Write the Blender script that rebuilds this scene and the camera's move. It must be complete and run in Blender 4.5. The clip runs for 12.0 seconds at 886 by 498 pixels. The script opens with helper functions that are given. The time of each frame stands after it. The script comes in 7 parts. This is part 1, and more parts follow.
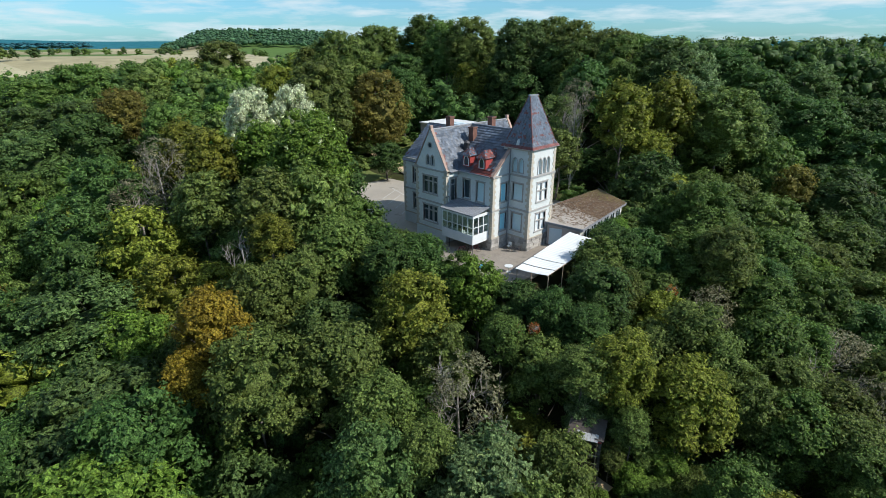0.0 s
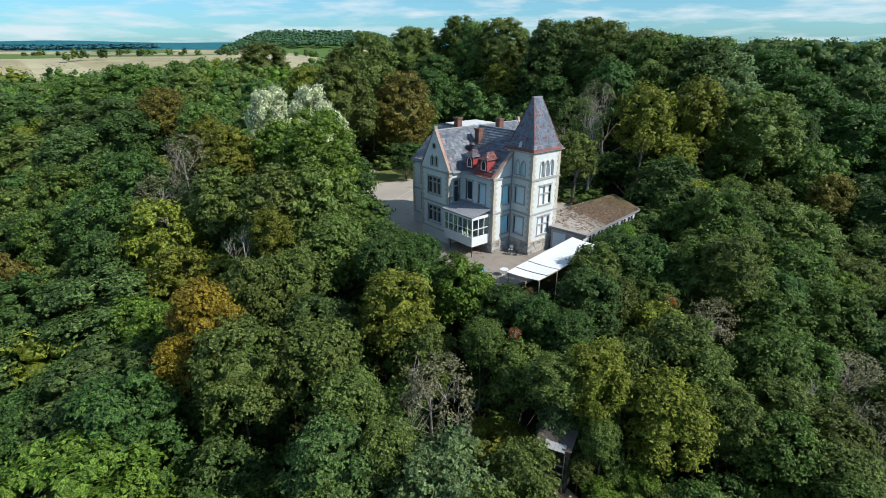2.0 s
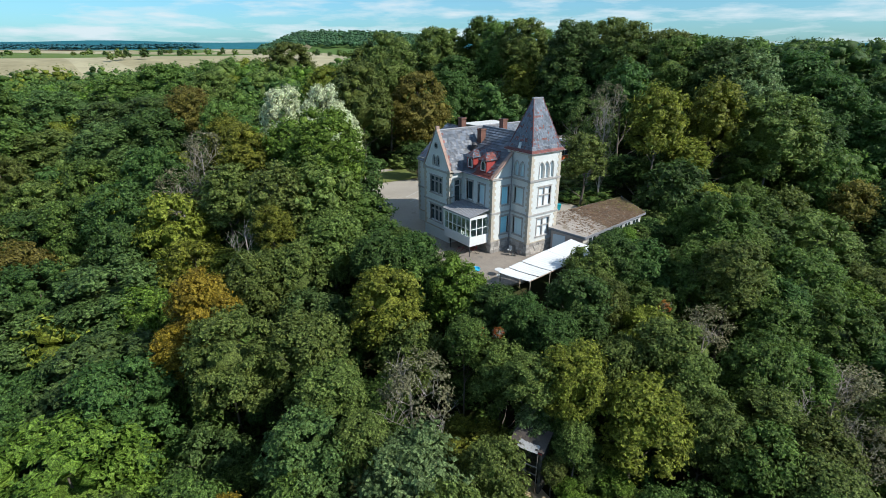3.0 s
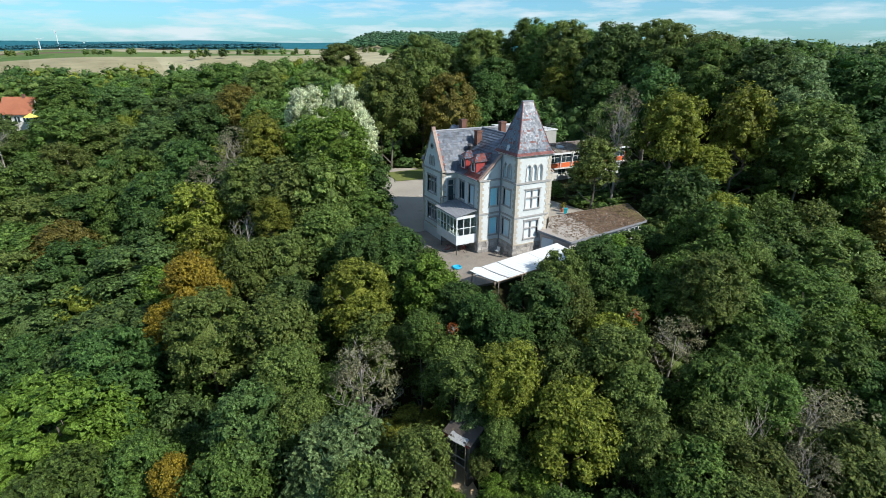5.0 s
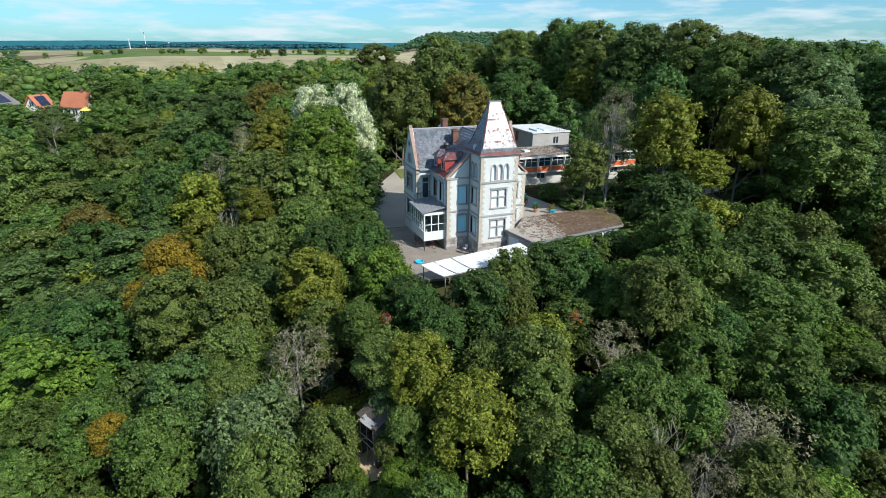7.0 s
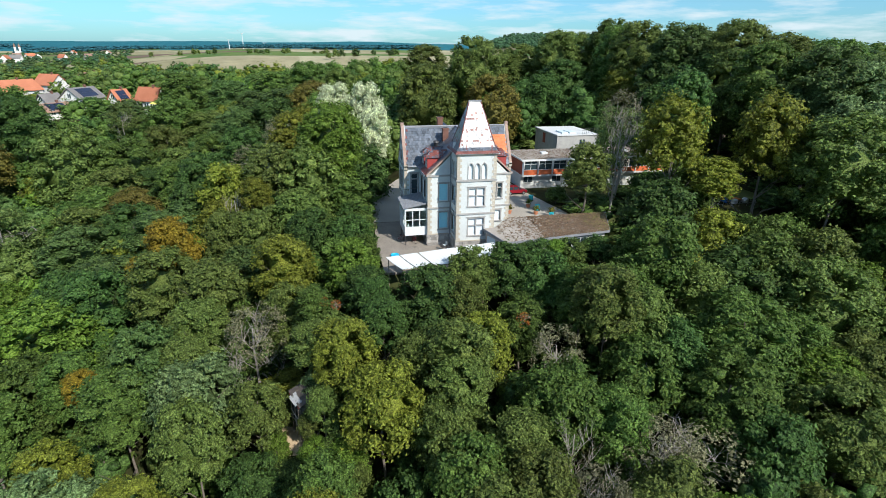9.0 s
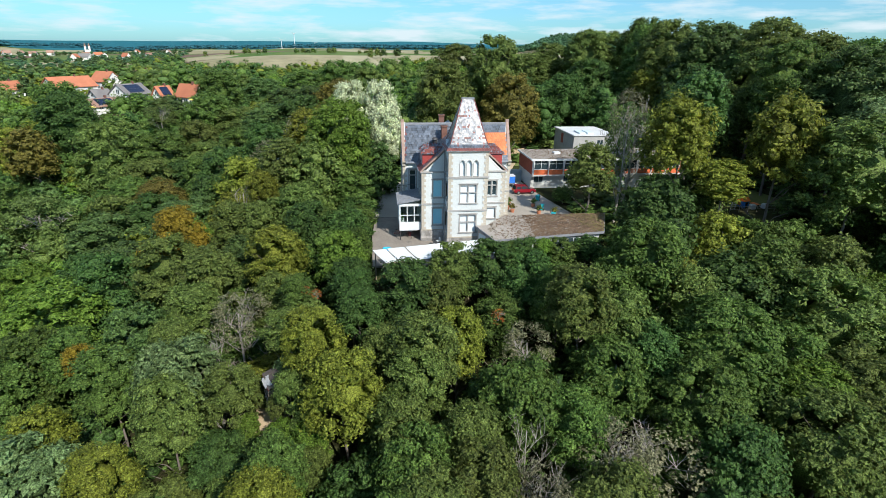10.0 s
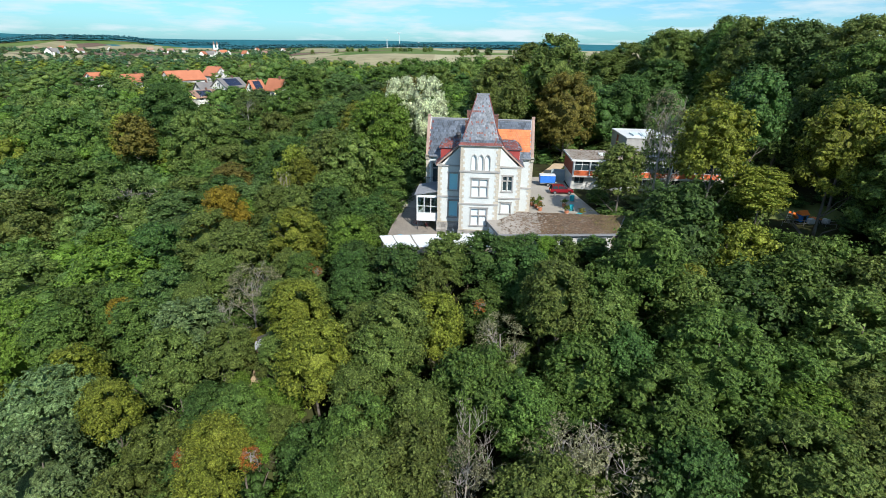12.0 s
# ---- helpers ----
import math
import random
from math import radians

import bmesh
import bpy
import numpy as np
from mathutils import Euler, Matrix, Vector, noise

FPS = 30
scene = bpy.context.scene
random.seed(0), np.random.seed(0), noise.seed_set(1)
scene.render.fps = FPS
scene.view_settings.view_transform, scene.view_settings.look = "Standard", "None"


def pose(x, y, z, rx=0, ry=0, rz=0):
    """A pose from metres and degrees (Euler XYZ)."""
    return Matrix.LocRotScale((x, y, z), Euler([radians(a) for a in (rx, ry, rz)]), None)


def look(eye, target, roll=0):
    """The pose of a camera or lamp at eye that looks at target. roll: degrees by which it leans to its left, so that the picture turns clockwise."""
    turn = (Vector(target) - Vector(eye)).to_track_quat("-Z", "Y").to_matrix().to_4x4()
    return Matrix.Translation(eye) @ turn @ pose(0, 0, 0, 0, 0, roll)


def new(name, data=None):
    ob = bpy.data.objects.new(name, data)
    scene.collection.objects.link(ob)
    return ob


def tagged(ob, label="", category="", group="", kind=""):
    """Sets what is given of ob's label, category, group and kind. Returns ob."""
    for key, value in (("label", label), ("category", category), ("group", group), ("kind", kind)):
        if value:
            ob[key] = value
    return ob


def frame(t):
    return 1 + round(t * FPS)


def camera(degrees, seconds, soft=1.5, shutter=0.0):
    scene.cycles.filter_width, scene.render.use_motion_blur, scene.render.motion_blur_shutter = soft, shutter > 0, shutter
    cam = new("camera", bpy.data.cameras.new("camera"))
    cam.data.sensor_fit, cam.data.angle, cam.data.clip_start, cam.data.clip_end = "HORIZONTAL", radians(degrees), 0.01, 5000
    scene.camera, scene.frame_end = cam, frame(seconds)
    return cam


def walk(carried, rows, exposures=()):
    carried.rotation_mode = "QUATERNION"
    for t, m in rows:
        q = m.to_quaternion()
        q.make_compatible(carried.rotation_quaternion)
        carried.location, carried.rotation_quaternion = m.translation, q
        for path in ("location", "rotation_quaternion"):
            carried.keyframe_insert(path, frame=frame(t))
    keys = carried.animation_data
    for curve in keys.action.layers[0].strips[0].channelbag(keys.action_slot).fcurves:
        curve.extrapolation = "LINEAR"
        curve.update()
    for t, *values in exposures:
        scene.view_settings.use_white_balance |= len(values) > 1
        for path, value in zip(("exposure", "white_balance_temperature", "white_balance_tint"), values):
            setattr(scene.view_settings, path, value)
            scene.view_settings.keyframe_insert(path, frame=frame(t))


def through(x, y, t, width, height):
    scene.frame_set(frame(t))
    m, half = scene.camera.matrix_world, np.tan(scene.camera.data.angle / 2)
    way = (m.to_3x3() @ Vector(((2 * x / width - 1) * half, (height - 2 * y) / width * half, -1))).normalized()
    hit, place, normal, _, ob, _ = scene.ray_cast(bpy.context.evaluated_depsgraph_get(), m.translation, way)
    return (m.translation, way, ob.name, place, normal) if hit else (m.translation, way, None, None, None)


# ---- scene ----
cam = camera(81.5, 12.0, soft=0.5)
METRES, EYE, TILT, LEAN, TURN = 60.0, 24.0, 0.0, 0.0, 45.6
ROWS = [
    (0.0, 0.0, 0.0, 0.0, -0.01, -21.49, 0.04),
    (0.5, 0.0176, 0.0022, -0.0011, 0.07, -21.45, 0.04),
    (1.0, 0.039, 0.0037, -0.0002, 1.5, -21.45, 0.02),
    (1.5, 0.0649, 0.0042, 0.0006, 3.75, -21.44, 0.03),
    (2.0, 0.0945, 0.0041, 0.0002, 5.45, -21.39, 0.01),
    (2.5, 0.1264, 0.0036, 0.0006, 6.82, -21.39, -0.03),
    (3.0, 0.1613, 0.0031, 0.0013, 9.13, -21.38, -0.06),
    (5.0, 0.3219, 0.0102, 0.0064, 16.85, -21.33, -0.31),
    (5.5, 0.3667, 0.0157, 0.0066, 18.39, -21.3, -0.36),
    (6.0, 0.4134, 0.0239, 0.0066, 20.27, -21.3, -0.41),
    (6.5, 0.4608, 0.0346, 0.0077, 22.02, -21.31, -0.45),
    (7.0, 0.5087, 0.0482, 0.008, 23.7, -21.33, -0.48),
    (7.5, 0.5568, 0.064, 0.0077, 25.6, -21.32, -0.53),
    (9.5, 0.7444, 0.1471, 0.0066, 34.98, -21.32, -0.75),
    (10.0, 0.7925, 0.1727, 0.0041, 37.49, -21.35, -0.81),
    (10.5, 0.8322, 0.1941, 0.0017, 39.81, -21.36, -0.9),
    (11.0, 0.8746, 0.2185, -0.0005, 43.1, -21.42, -0.99),
    (11.5, 0.9089, 0.2393, -0.0012, 45.73, -21.48, -1.07),
    (12.0, 0.9443, 0.2617, 0.0007, 48.29, -21.53, -1.13),
]
walk(cam, [(t, pose(0, 0, EYE, TILT, LEAN, TURN) @ pose(METRES * x, METRES * y, METRES * z, 90 + pitch, roll, yaw)) for t, x, y, z, yaw, pitch, roll in ROWS], [(0.0, 0.24), (12.0, 0.36)])


# ---- exposure, sky and sun ----
def nodes_of(mat):
    mat.use_nodes = True
    tree = mat.node_tree
    tree.nodes.clear()
    return tree


def node(tree, kind, **values):
    n = tree.nodes.new(kind)
    for key, value in values.items():
        if key in n.inputs:
            n.inputs[key].default_value = value
    return n


SUN_AZ, SUN_EL = 27.5, 40.0          # degrees from +x towards +y, degrees up
world = bpy.data.worlds.new("world")
scene.world = world
wt = nodes_of(world)
sky = wt.nodes.new("ShaderNodeTexSky")
sky.sky_type = "NISHITA"
sky.sun_disc = False
sky.sun_elevation = radians(SUN_EL)
sky.sun_rotation = radians(90 - SUN_AZ)
sky.air_density, sky.dust_density, sky.ozone_density = 1.0, 0.6, 2.0
coord = wt.nodes.new("ShaderNodeTexCoord")
squash = node(wt, "ShaderNodeMapping")
squash.inputs["Scale"].default_value = (3.6, 3.6, 24.0)
wt.links.new(coord.outputs["Generated"], squash.inputs["Vector"])
puffs = node(wt, "ShaderNodeTexNoise", Scale=2.1, Detail=7.0, Roughness=0.56)
wt.links.new(squash.outputs[0], puffs.inputs["Vector"])
band = node(wt, "ShaderNodeValToRGB")
band.color_ramp.elements[0].position, band.color_ramp.elements[0].color = 0.47, (0.12, 0.12, 0.12, 1)
band.color_ramp.elements[1].position, band.color_ramp.elements[1].color = 0.68, (0.9, 0.9, 0.9, 1)
wt.links.new(puffs.outputs["Fac"], band.inputs["Fac"])
tint = wt.nodes.new("ShaderNodeMix")
tint.data_type, tint.blend_type = "RGBA", "MULTIPLY"
tint.inputs["Factor"].default_value = 1.0
tint.inputs["B"].default_value = (0.325, 0.695, 0.95, 1)
wt.links.new(sky.outputs[0], tint.inputs["A"])
cloud = wt.nodes.new("ShaderNodeMix")
cloud.data_type = "RGBA"
cloud.inputs["B"].default_value = (4.8, 5.55, 6.0, 1)
wt.links.new(band.outputs[0], cloud.inputs["Factor"])
wt.links.new(tint.outputs["Result"], cloud.inputs["A"])
back = node(wt, "ShaderNodeBackground", Strength=0.130)
wt.links.new(cloud.outputs["Result"], back.inputs["Color"])
wout = wt.nodes.new("ShaderNodeOutputWorld")
wt.links.new(back.outputs[0], wout.inputs["Surface"])

sun = new("sun", bpy.data.lights.new("sun", "SUN"))
sun.data.energy, sun.data.angle, sun.data.color = 4.9, radians(0.6), (1.0, 0.955, 0.88)
az, el = radians(SUN_AZ), radians(SUN_EL)
sun.matrix_world = look((0, 0, 0), (-math.cos(az) * math.cos(el), -math.sin(az) * math.cos(el), -math.sin(el)))


# ---- materials ----
def surface(name, a, b, scale=0.6, fine=9.0, rough=0.85, bump=0.15, spots=None, spot_scale=1.5, spot_at=0.62, island=0.0, objrand=0.0, metal=0.0, spec=0.4):
    """Two tones mixed by coarse and fine noise, with optional blotches of a third tone, tone shifts piece by piece, and relief."""
    m = bpy.data.materials.new(name)
    t = nodes_of(m)
    c = t.nodes.new("ShaderNodeTexCoord")
    n1 = node(t, "ShaderNodeTexNoise", Scale=scale, Detail=5.0, Roughness=0.6)
    n2 = node(t, "ShaderNodeTexNoise", Scale=fine, Detail=4.0, Roughness=0.65)
    for n in (n1, n2):
        t.links.new(c.outputs["Object"], n.inputs["Vector"])
    add = node(t, "ShaderNodeMath")
    add.operation = "ADD"
    t.links.new(n1.outputs["Fac"], add.inputs[0])
    t.links.new(n2.outputs["Fac"], add.inputs[1])
    spread = node(t, "ShaderNodeMapRange")
    spread.inputs["From Min"].default_value, spread.inputs["From Max"].default_value = 0.72, 1.28
    t.links.new(add.outputs[0], spread.inputs["Value"])
    mix = t.nodes.new("ShaderNodeMix")
    mix.data_type = "RGBA"
    mix.inputs["A"].default_value, mix.inputs["B"].default_value = (*a, 1), (*b, 1)
    t.links.new(spread.outputs[0], mix.inputs["Factor"])
    color = mix.outputs["Result"]
    if spots:
        n3 = node(t, "ShaderNodeTexNoise", Scale=spot_scale, Detail=6.0, Roughness=0.7)
        t.links.new(c.outputs["Object"], n3.inputs["Vector"])
        ramp = node(t, "ShaderNodeMapRange")
        ramp.inputs["From Min"].default_value, ramp.inputs["From Max"].default_value = spot_at, spot_at + 0.1
        t.links.new(n3.outputs["Fac"], ramp.inputs["Value"])
        mix3 = t.nodes.new("ShaderNodeMix")
        mix3.data_type = "RGBA"
        mix3.inputs["B"].default_value = (*spots, 1)
        t.links.new(ramp.outputs[0], mix3.inputs["Factor"])
        t.links.new(color, mix3.inputs["A"])
        color = mix3.outputs["Result"]
    for amount, kind, sock in ((island, "ShaderNodeNewGeometry", "Random Per Island"), (objrand, "ShaderNodeObjectInfo", "Random")):
        if amount:
            g = t.nodes.new(kind)
            r = node(t, "ShaderNodeMapRange")
            r.inputs["To Min"].default_value, r.inputs["To Max"].default_value = 1 - amount, 1 + amount
            t.links.new(g.outputs[sock], r.inputs["Value"])
            hsv = node(t, "ShaderNodeHueSaturation")
            t.links.new(r.outputs[0], hsv.inputs["Value"])
            t.links.new(color, hsv.inputs["Color"])
            color = hsv.outputs["Color"]
    p = node(t, "ShaderNodeBsdfPrincipled", Roughness=rough, Metallic=metal)
    p.inputs["Specular IOR Level"].default_value = spec
    t.links.new(color, p.inputs["Base Color"])
    if bump:
        bn = node(t, "ShaderNodeBump", Strength=bump, Distance=0.05)
        t.links.new(add.outputs[0], bn.inputs["Height"])
        t.links.new(bn.outputs[0], p.inputs["Normal"])
    o = t.nodes.new("ShaderNodeOutputMaterial")
    t.links.new(p.outputs[0], o.inputs["Surface"])
    return m


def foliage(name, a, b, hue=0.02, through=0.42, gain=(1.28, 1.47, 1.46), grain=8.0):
    """Leaves: two tones leaf by leaf, a shift of hue and value tree by tree, light passing through, fine mottling that
    paints dark gaps between leaflets on the blades.
    """
    m = bpy.data.materials.new(name)
    t = nodes_of(m)
    g = t.nodes.new("ShaderNodeNewGeometry")
    mix = t.nodes.new("ShaderNodeMix")
    mix.data_type = "RGBA"
    mix.inputs["A"].default_value = (*[v * k for v, k in zip(a, gain)], 1)
    mix.inputs["B"].default_value = (*[v * k for v, k in zip(b, gain)], 1)
    patch = node(t, "ShaderNodeTexNoise", Scale=0.55, Detail=3.0, Roughness=0.6)
    t.links.new(g.outputs["Position"], patch.inputs["Vector"])
    add = node(t, "ShaderNodeMath")
    add.operation = "MULTIPLY_ADD"
    add.inputs[1].default_value = 0.55
    t.links.new(g.outputs["Random Per Island"], add.inputs[0])
    wide = node(t, "ShaderNodeMapRange")
    wide.inputs["From Min"].default_value, wide.inputs["From Max"].default_value = 0.35, 0.65
    wide.inputs["To Max"].default_value = 0.5
    t.links.new(patch.outputs["Fac"], wide.inputs["Value"])
    t.links.new(wide.outputs[0], add.inputs[2])
    t.links.new(add.outputs[0], mix.inputs["Factor"])
    info = t.nodes.new("ShaderNodeObjectInfo")
    h = node(t, "ShaderNodeMapRange")
    h.inputs["To Min"].default_value, h.inputs["To Max"].default_value = 0.5 - hue, 0.5 + hue
    v = node(t, "ShaderNodeMapRange")
    v.inputs["To Min"].default_value, v.inputs["To Max"].default_value = 0.8, 1.25
    t.links.new(info.outputs["Random"], h.inputs["Value"])
    t.links.new(info.outputs["Random"], v.inputs["Value"])
    hsv = node(t, "ShaderNodeHueSaturation")
    t.links.new(h.outputs[0], hsv.inputs["Hue"])
    # the dark gaps between leaflets are painted into the blade colour
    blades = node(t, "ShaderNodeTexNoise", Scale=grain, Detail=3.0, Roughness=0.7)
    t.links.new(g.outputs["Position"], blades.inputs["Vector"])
    gap_tone = node(t, "ShaderNodeMapRange")
    gap_tone.inputs["From Min"].default_value, gap_tone.inputs["From Max"].default_value = 0.42, 0.62
    gap_tone.inputs["To Min"].default_value, gap_tone.inputs["To Max"].default_value = 0.45, 1.6
    t.links.new(blades.outputs["Fac"], gap_tone.inputs["Value"])
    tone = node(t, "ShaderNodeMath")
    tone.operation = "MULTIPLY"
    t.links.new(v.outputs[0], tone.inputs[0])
    t.links.new(gap_tone.outputs[0], tone.inputs[1])
    own = node(t, "ShaderNodeMapRange")
    own.inputs["To Min"].default_value, own.inputs["To Max"].default_value = 0.7, 1.25
    t.links.new(g.outputs["Random Per Island"], own.inputs["Value"])
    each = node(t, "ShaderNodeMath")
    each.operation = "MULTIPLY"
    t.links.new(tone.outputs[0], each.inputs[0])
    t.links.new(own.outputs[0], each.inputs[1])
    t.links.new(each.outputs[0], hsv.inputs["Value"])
    t.links.new(mix.outputs["Result"], hsv.inputs["Color"])
    p = node(t, "ShaderNodeBsdfPrincipled", Roughness=0.55)
    p.inputs["Specular IOR Level"].default_value = 0.25
    ruffle = node(t, "ShaderNodeBump", Strength=0.9, Distance=0.12)
    t.links.new(blades.outputs["Fac"], ruffle.inputs["Height"])
    t.links.new(ruffle.outputs[0], p.inputs["Normal"])
    tr = node(t, "ShaderNodeBsdfTranslucent")
    t.links.new(hsv.outputs[0], p.inputs["Base Color"])
    t.links.new(hsv.outputs[0], tr.inputs["Color"])
    both = node(t, "ShaderNodeMixShader", Fac=through)
    t.links.new(p.outputs[0], both.inputs[1])
    t.links.new(tr.outputs[0], both.inputs[2])
    o = t.nodes.new("ShaderNodeOutputMaterial")
    t.links.new(both.outputs[0], o.inputs["Surface"])
    return m


def glazing(name, tone, rough=0.06):
    m = bpy.data.materials.new(name)
    t = nodes_of(m)
    p = node(t, "ShaderNodeBsdfPrincipled", Roughness=rough)
    p.inputs["Base Color"].default_value = (*tone, 1)
    p.inputs["Specular IOR Level"].default_value = 0.8
    o = t.nodes.new("ShaderNodeOutputMaterial")
    t.links.new(p.outputs[0], o.inputs["Surface"])
    return m


RENDER_WALL = surface("rendered_wall", (0.48, 0.505, 0.50), (0.585, 0.61, 0.60), 0.35, 6, 0.9, 0.08, spots=(0.34, 0.335, 0.31), spot_scale=0.8, spot_at=0.64)
SANDSTONE = surface("sandstone", (0.34, 0.30, 0.24), (0.48, 0.44, 0.37), 0.8, 12, 0.9, 0.2, island=0.12)
STONE_GREY = surface("window_stone", (0.27, 0.26, 0.25), (0.38, 0.37, 0.35), 0.8, 12, 0.9, 0.15)
RUBBLE = surface("plinth_stone", (0.22, 0.21, 0.20), (0.40, 0.38, 0.35), 1.0, 9, 0.92, 0.4, island=0.3)
SLATE = surface("slate_tile", (0.050, 0.064, 0.085), (0.125, 0.150, 0.190), 0.5, 6, 0.33, 0.25, spots=(0.11, 0.11, 0.12), spot_scale=0.7, spot_at=0.63, island=0.5, spec=0.75)
CLAY_DARK = surface("red_clay_tile", (0.12, 0.030, 0.026), (0.21, 0.060, 0.048), 0.7, 8, 0.5, 0.25, island=0.3, spec=0.5)
CLAY_ORANGE = surface("orange_clay_tile", (0.52, 0.15, 0.05), (0.66, 0.22, 0.08), 0.7, 8, 0.6, 0.2, island=0.16)
BRICK = surface("chimney_brick", (0.11, 0.055, 0.042), (0.20, 0.10, 0.075), 1.5, 10, 0.9, 0.4)
COPING = surface("coping_stone", (0.27, 0.18, 0.145), (0.40, 0.29, 0.24), 1.0, 9, 0.9, 0.2, island=0.1)
RED_PAINT = surface("red_boards", (0.24, 0.030, 0.028), (0.34, 0.055, 0.05), 0.9, 10, 0.7, 0.15)
WHITE_PAINT = surface("white_paint", (0.56, 0.59, 0.60), (0.67, 0.69, 0.69), 0.7, 8, 0.55, 0.04)
BLIND_WHITE = surface("white_blind", (0.58, 0.63, 0.65), (0.68, 0.73, 0.75), 0.7, 8, 0.6, 0.03)
# blind copy for the shaded walls; the shade's teal cast is in its colour
BLIND_SHADED = surface("pale_teal_blind", (0.42, 0.58, 0.62), (0.54, 0.68, 0.72), 0.7, 8, 0.5, 0.03)
BLIND_BLUE = surface("blue_blind", (0.29, 0.64, 0.75), (0.37, 0.74, 0.83), 0.7, 8, 0.5, 0.03)
GLASS = glazing("window_glass", (0.03, 0.05, 0.06))
# near-black paint standing for the shade inside chimney flues and the playhouse doorway
DARK = surface("dark_interior", (0.02, 0.022, 0.025), (0.04, 0.04, 0.045), 1, 5, 0.9, 0)
LEAD = surface("lead_sheet", (0.16, 0.17, 0.19), (0.26, 0.27, 0.29), 0.8, 8, 0.5, 0.1)
IRON = surface("dark_iron", (0.03, 0.03, 0.035), (0.06, 0.06, 0.065), 3, 20, 0.5, 0.1)
PAVING = surface("paving", (0.18, 0.155, 0.13), (0.30, 0.265, 0.225), 0.35, 5, 0.92, 0.2, spots=(0.15, 0.14, 0.12), spot_scale=0.5, spot_at=0.6)
BARK = surface("bark", (0.10, 0.085, 0.07), (0.20, 0.175, 0.15), 1.2, 10, 0.95, 0.5)
PALE_BARK = surface("pale_bark", (0.24, 0.22, 0.19), (0.38, 0.35, 0.31), 1.2, 10, 0.9, 0.4)

TONES = [
    ("leaf_deep", (0.033, 0.066, 0.016), (0.074, 0.116, 0.028), 0.009), ("leaf_mid", (0.051, 0.088, 0.017), (0.108, 0.148, 0.032), 0.009), ("leaf_fresh", (0.074, 0.126, 0.014), (0.136, 0.188, 0.030), 0.008),
    ("leaf_olive", (0.068, 0.092, 0.019), (0.134, 0.154, 0.038), 0.015), ("leaf_yellow", (0.100, 0.110, 0.013), (0.180, 0.176, 0.026), 0.01), ("leaf_amber", (0.185, 0.125, 0.014), (0.285, 0.195, 0.022), 0.008),
    ("leaf_rust", (0.100, 0.086, 0.016), (0.176, 0.138, 0.030), 0.01), ("leaf_silver", (0.33, 0.315, 0.19), (0.45, 0.43, 0.28), 0.004), ("leaf_dry", (0.115, 0.098, 0.052), (0.195, 0.168, 0.098), 0.008),
    ("leaf_blue_green", (0.049, 0.083, 0.022), (0.100, 0.140, 0.040), 0.008), ("leaf_airy", (0.064, 0.090, 0.022), (0.128, 0.150, 0.042), 0.009), ("leaf_red", (0.20, 0.050, 0.014), (0.34, 0.095, 0.022), 0.006),
    ("leaf_pale", (0.068, 0.100, 0.032), (0.160, 0.198, 0.080), 0.01)]
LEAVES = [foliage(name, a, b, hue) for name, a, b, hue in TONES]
# far copies: coarser mottling, plus a brighter, bluer gain standing for distance haze
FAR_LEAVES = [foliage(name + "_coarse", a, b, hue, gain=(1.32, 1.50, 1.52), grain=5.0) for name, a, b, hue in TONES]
DEEP, MID, FRESH, OLIVE, YELLOW, AMBER, RUST, SILVER, DRY, BLUE = range(10)


# ---- building helpers ----
def link_mesh(name, mesh, material, parent=None, label=""):
    ob = new(name, mesh)
    if material and not mesh.materials:
        mesh.materials.append(material)
    if parent:
        ob.parent = parent
    if label:
        tagged(ob, label)
    return ob


def part(name, bm, material, parent=None, label="", smooth=False):
    """Links a bmesh as one mesh object under a thing or a part."""
    bmesh.ops.recalc_face_normals(bm, faces=bm.faces[:])
    mesh = bpy.data.meshes.new(name)
    bm.to_mesh(mesh)
    bm.free()
    if smooth:
        mesh.shade_smooth()
    return link_mesh(name, mesh, material, parent, label)


def thing(name, label, category, at=(0, 0, 0), group="", turn=0.0):
    e = new(name)
    e.matrix_world = pose(*at, 0, 0, turn)
    return tagged(e, label, category, group)


def box(bm, x0, x1, y0, y1, z0, z1):
    v = [bm.verts.new((x, y, z)) for z in (z0, z1) for x, y in ((x0, y0), (x1, y0), (x1, y1), (x0, y1))]
    for f in ((0, 3, 2, 1), (4, 5, 6, 7), (0, 1, 5, 4), (1, 2, 6, 5), (2, 3, 7, 6), (3, 0, 4, 7)):
        bm.faces.new([v[i] for i in f])
    return v


def prism(bm, pts, shift):
    """A solid from a polygon and the way it is swept."""
    a = [bm.verts.new(p) for p in pts]
    b = [bm.verts.new(Vector(p) + Vector(shift)) for p in pts]
    bm.faces.new(a[::-1])
    bm.faces.new(b)
    for i in range(len(a)):
        j = (i + 1) % len(a)
        bm.faces.new((a[i], a[j], b[j], b[i]))


def tube(bm, a, b, r0, r1=None, sides=8, cap=True):
    a, b = Vector(a), Vector(b)
    r1 = r0 if r1 is None else r1
    q = (b - a).to_track_quat("Z", "Y")
    rings = []
    for p, r in ((a, r0), (b, r1)):
        rings.append([bm.verts.new(p + q @ Vector((r * math.cos(k * math.tau / sides), r * math.sin(k * math.tau / sides), 0))) for k in range(sides)])
    for k in range(sides):
        j = (k + 1) % sides
        bm.faces.new((rings[0][k], rings[0][j], rings[1][j], rings[1][k]))
    if cap:
        bm.faces.new(rings[0][::-1])
        bm.faces.new(rings[1])


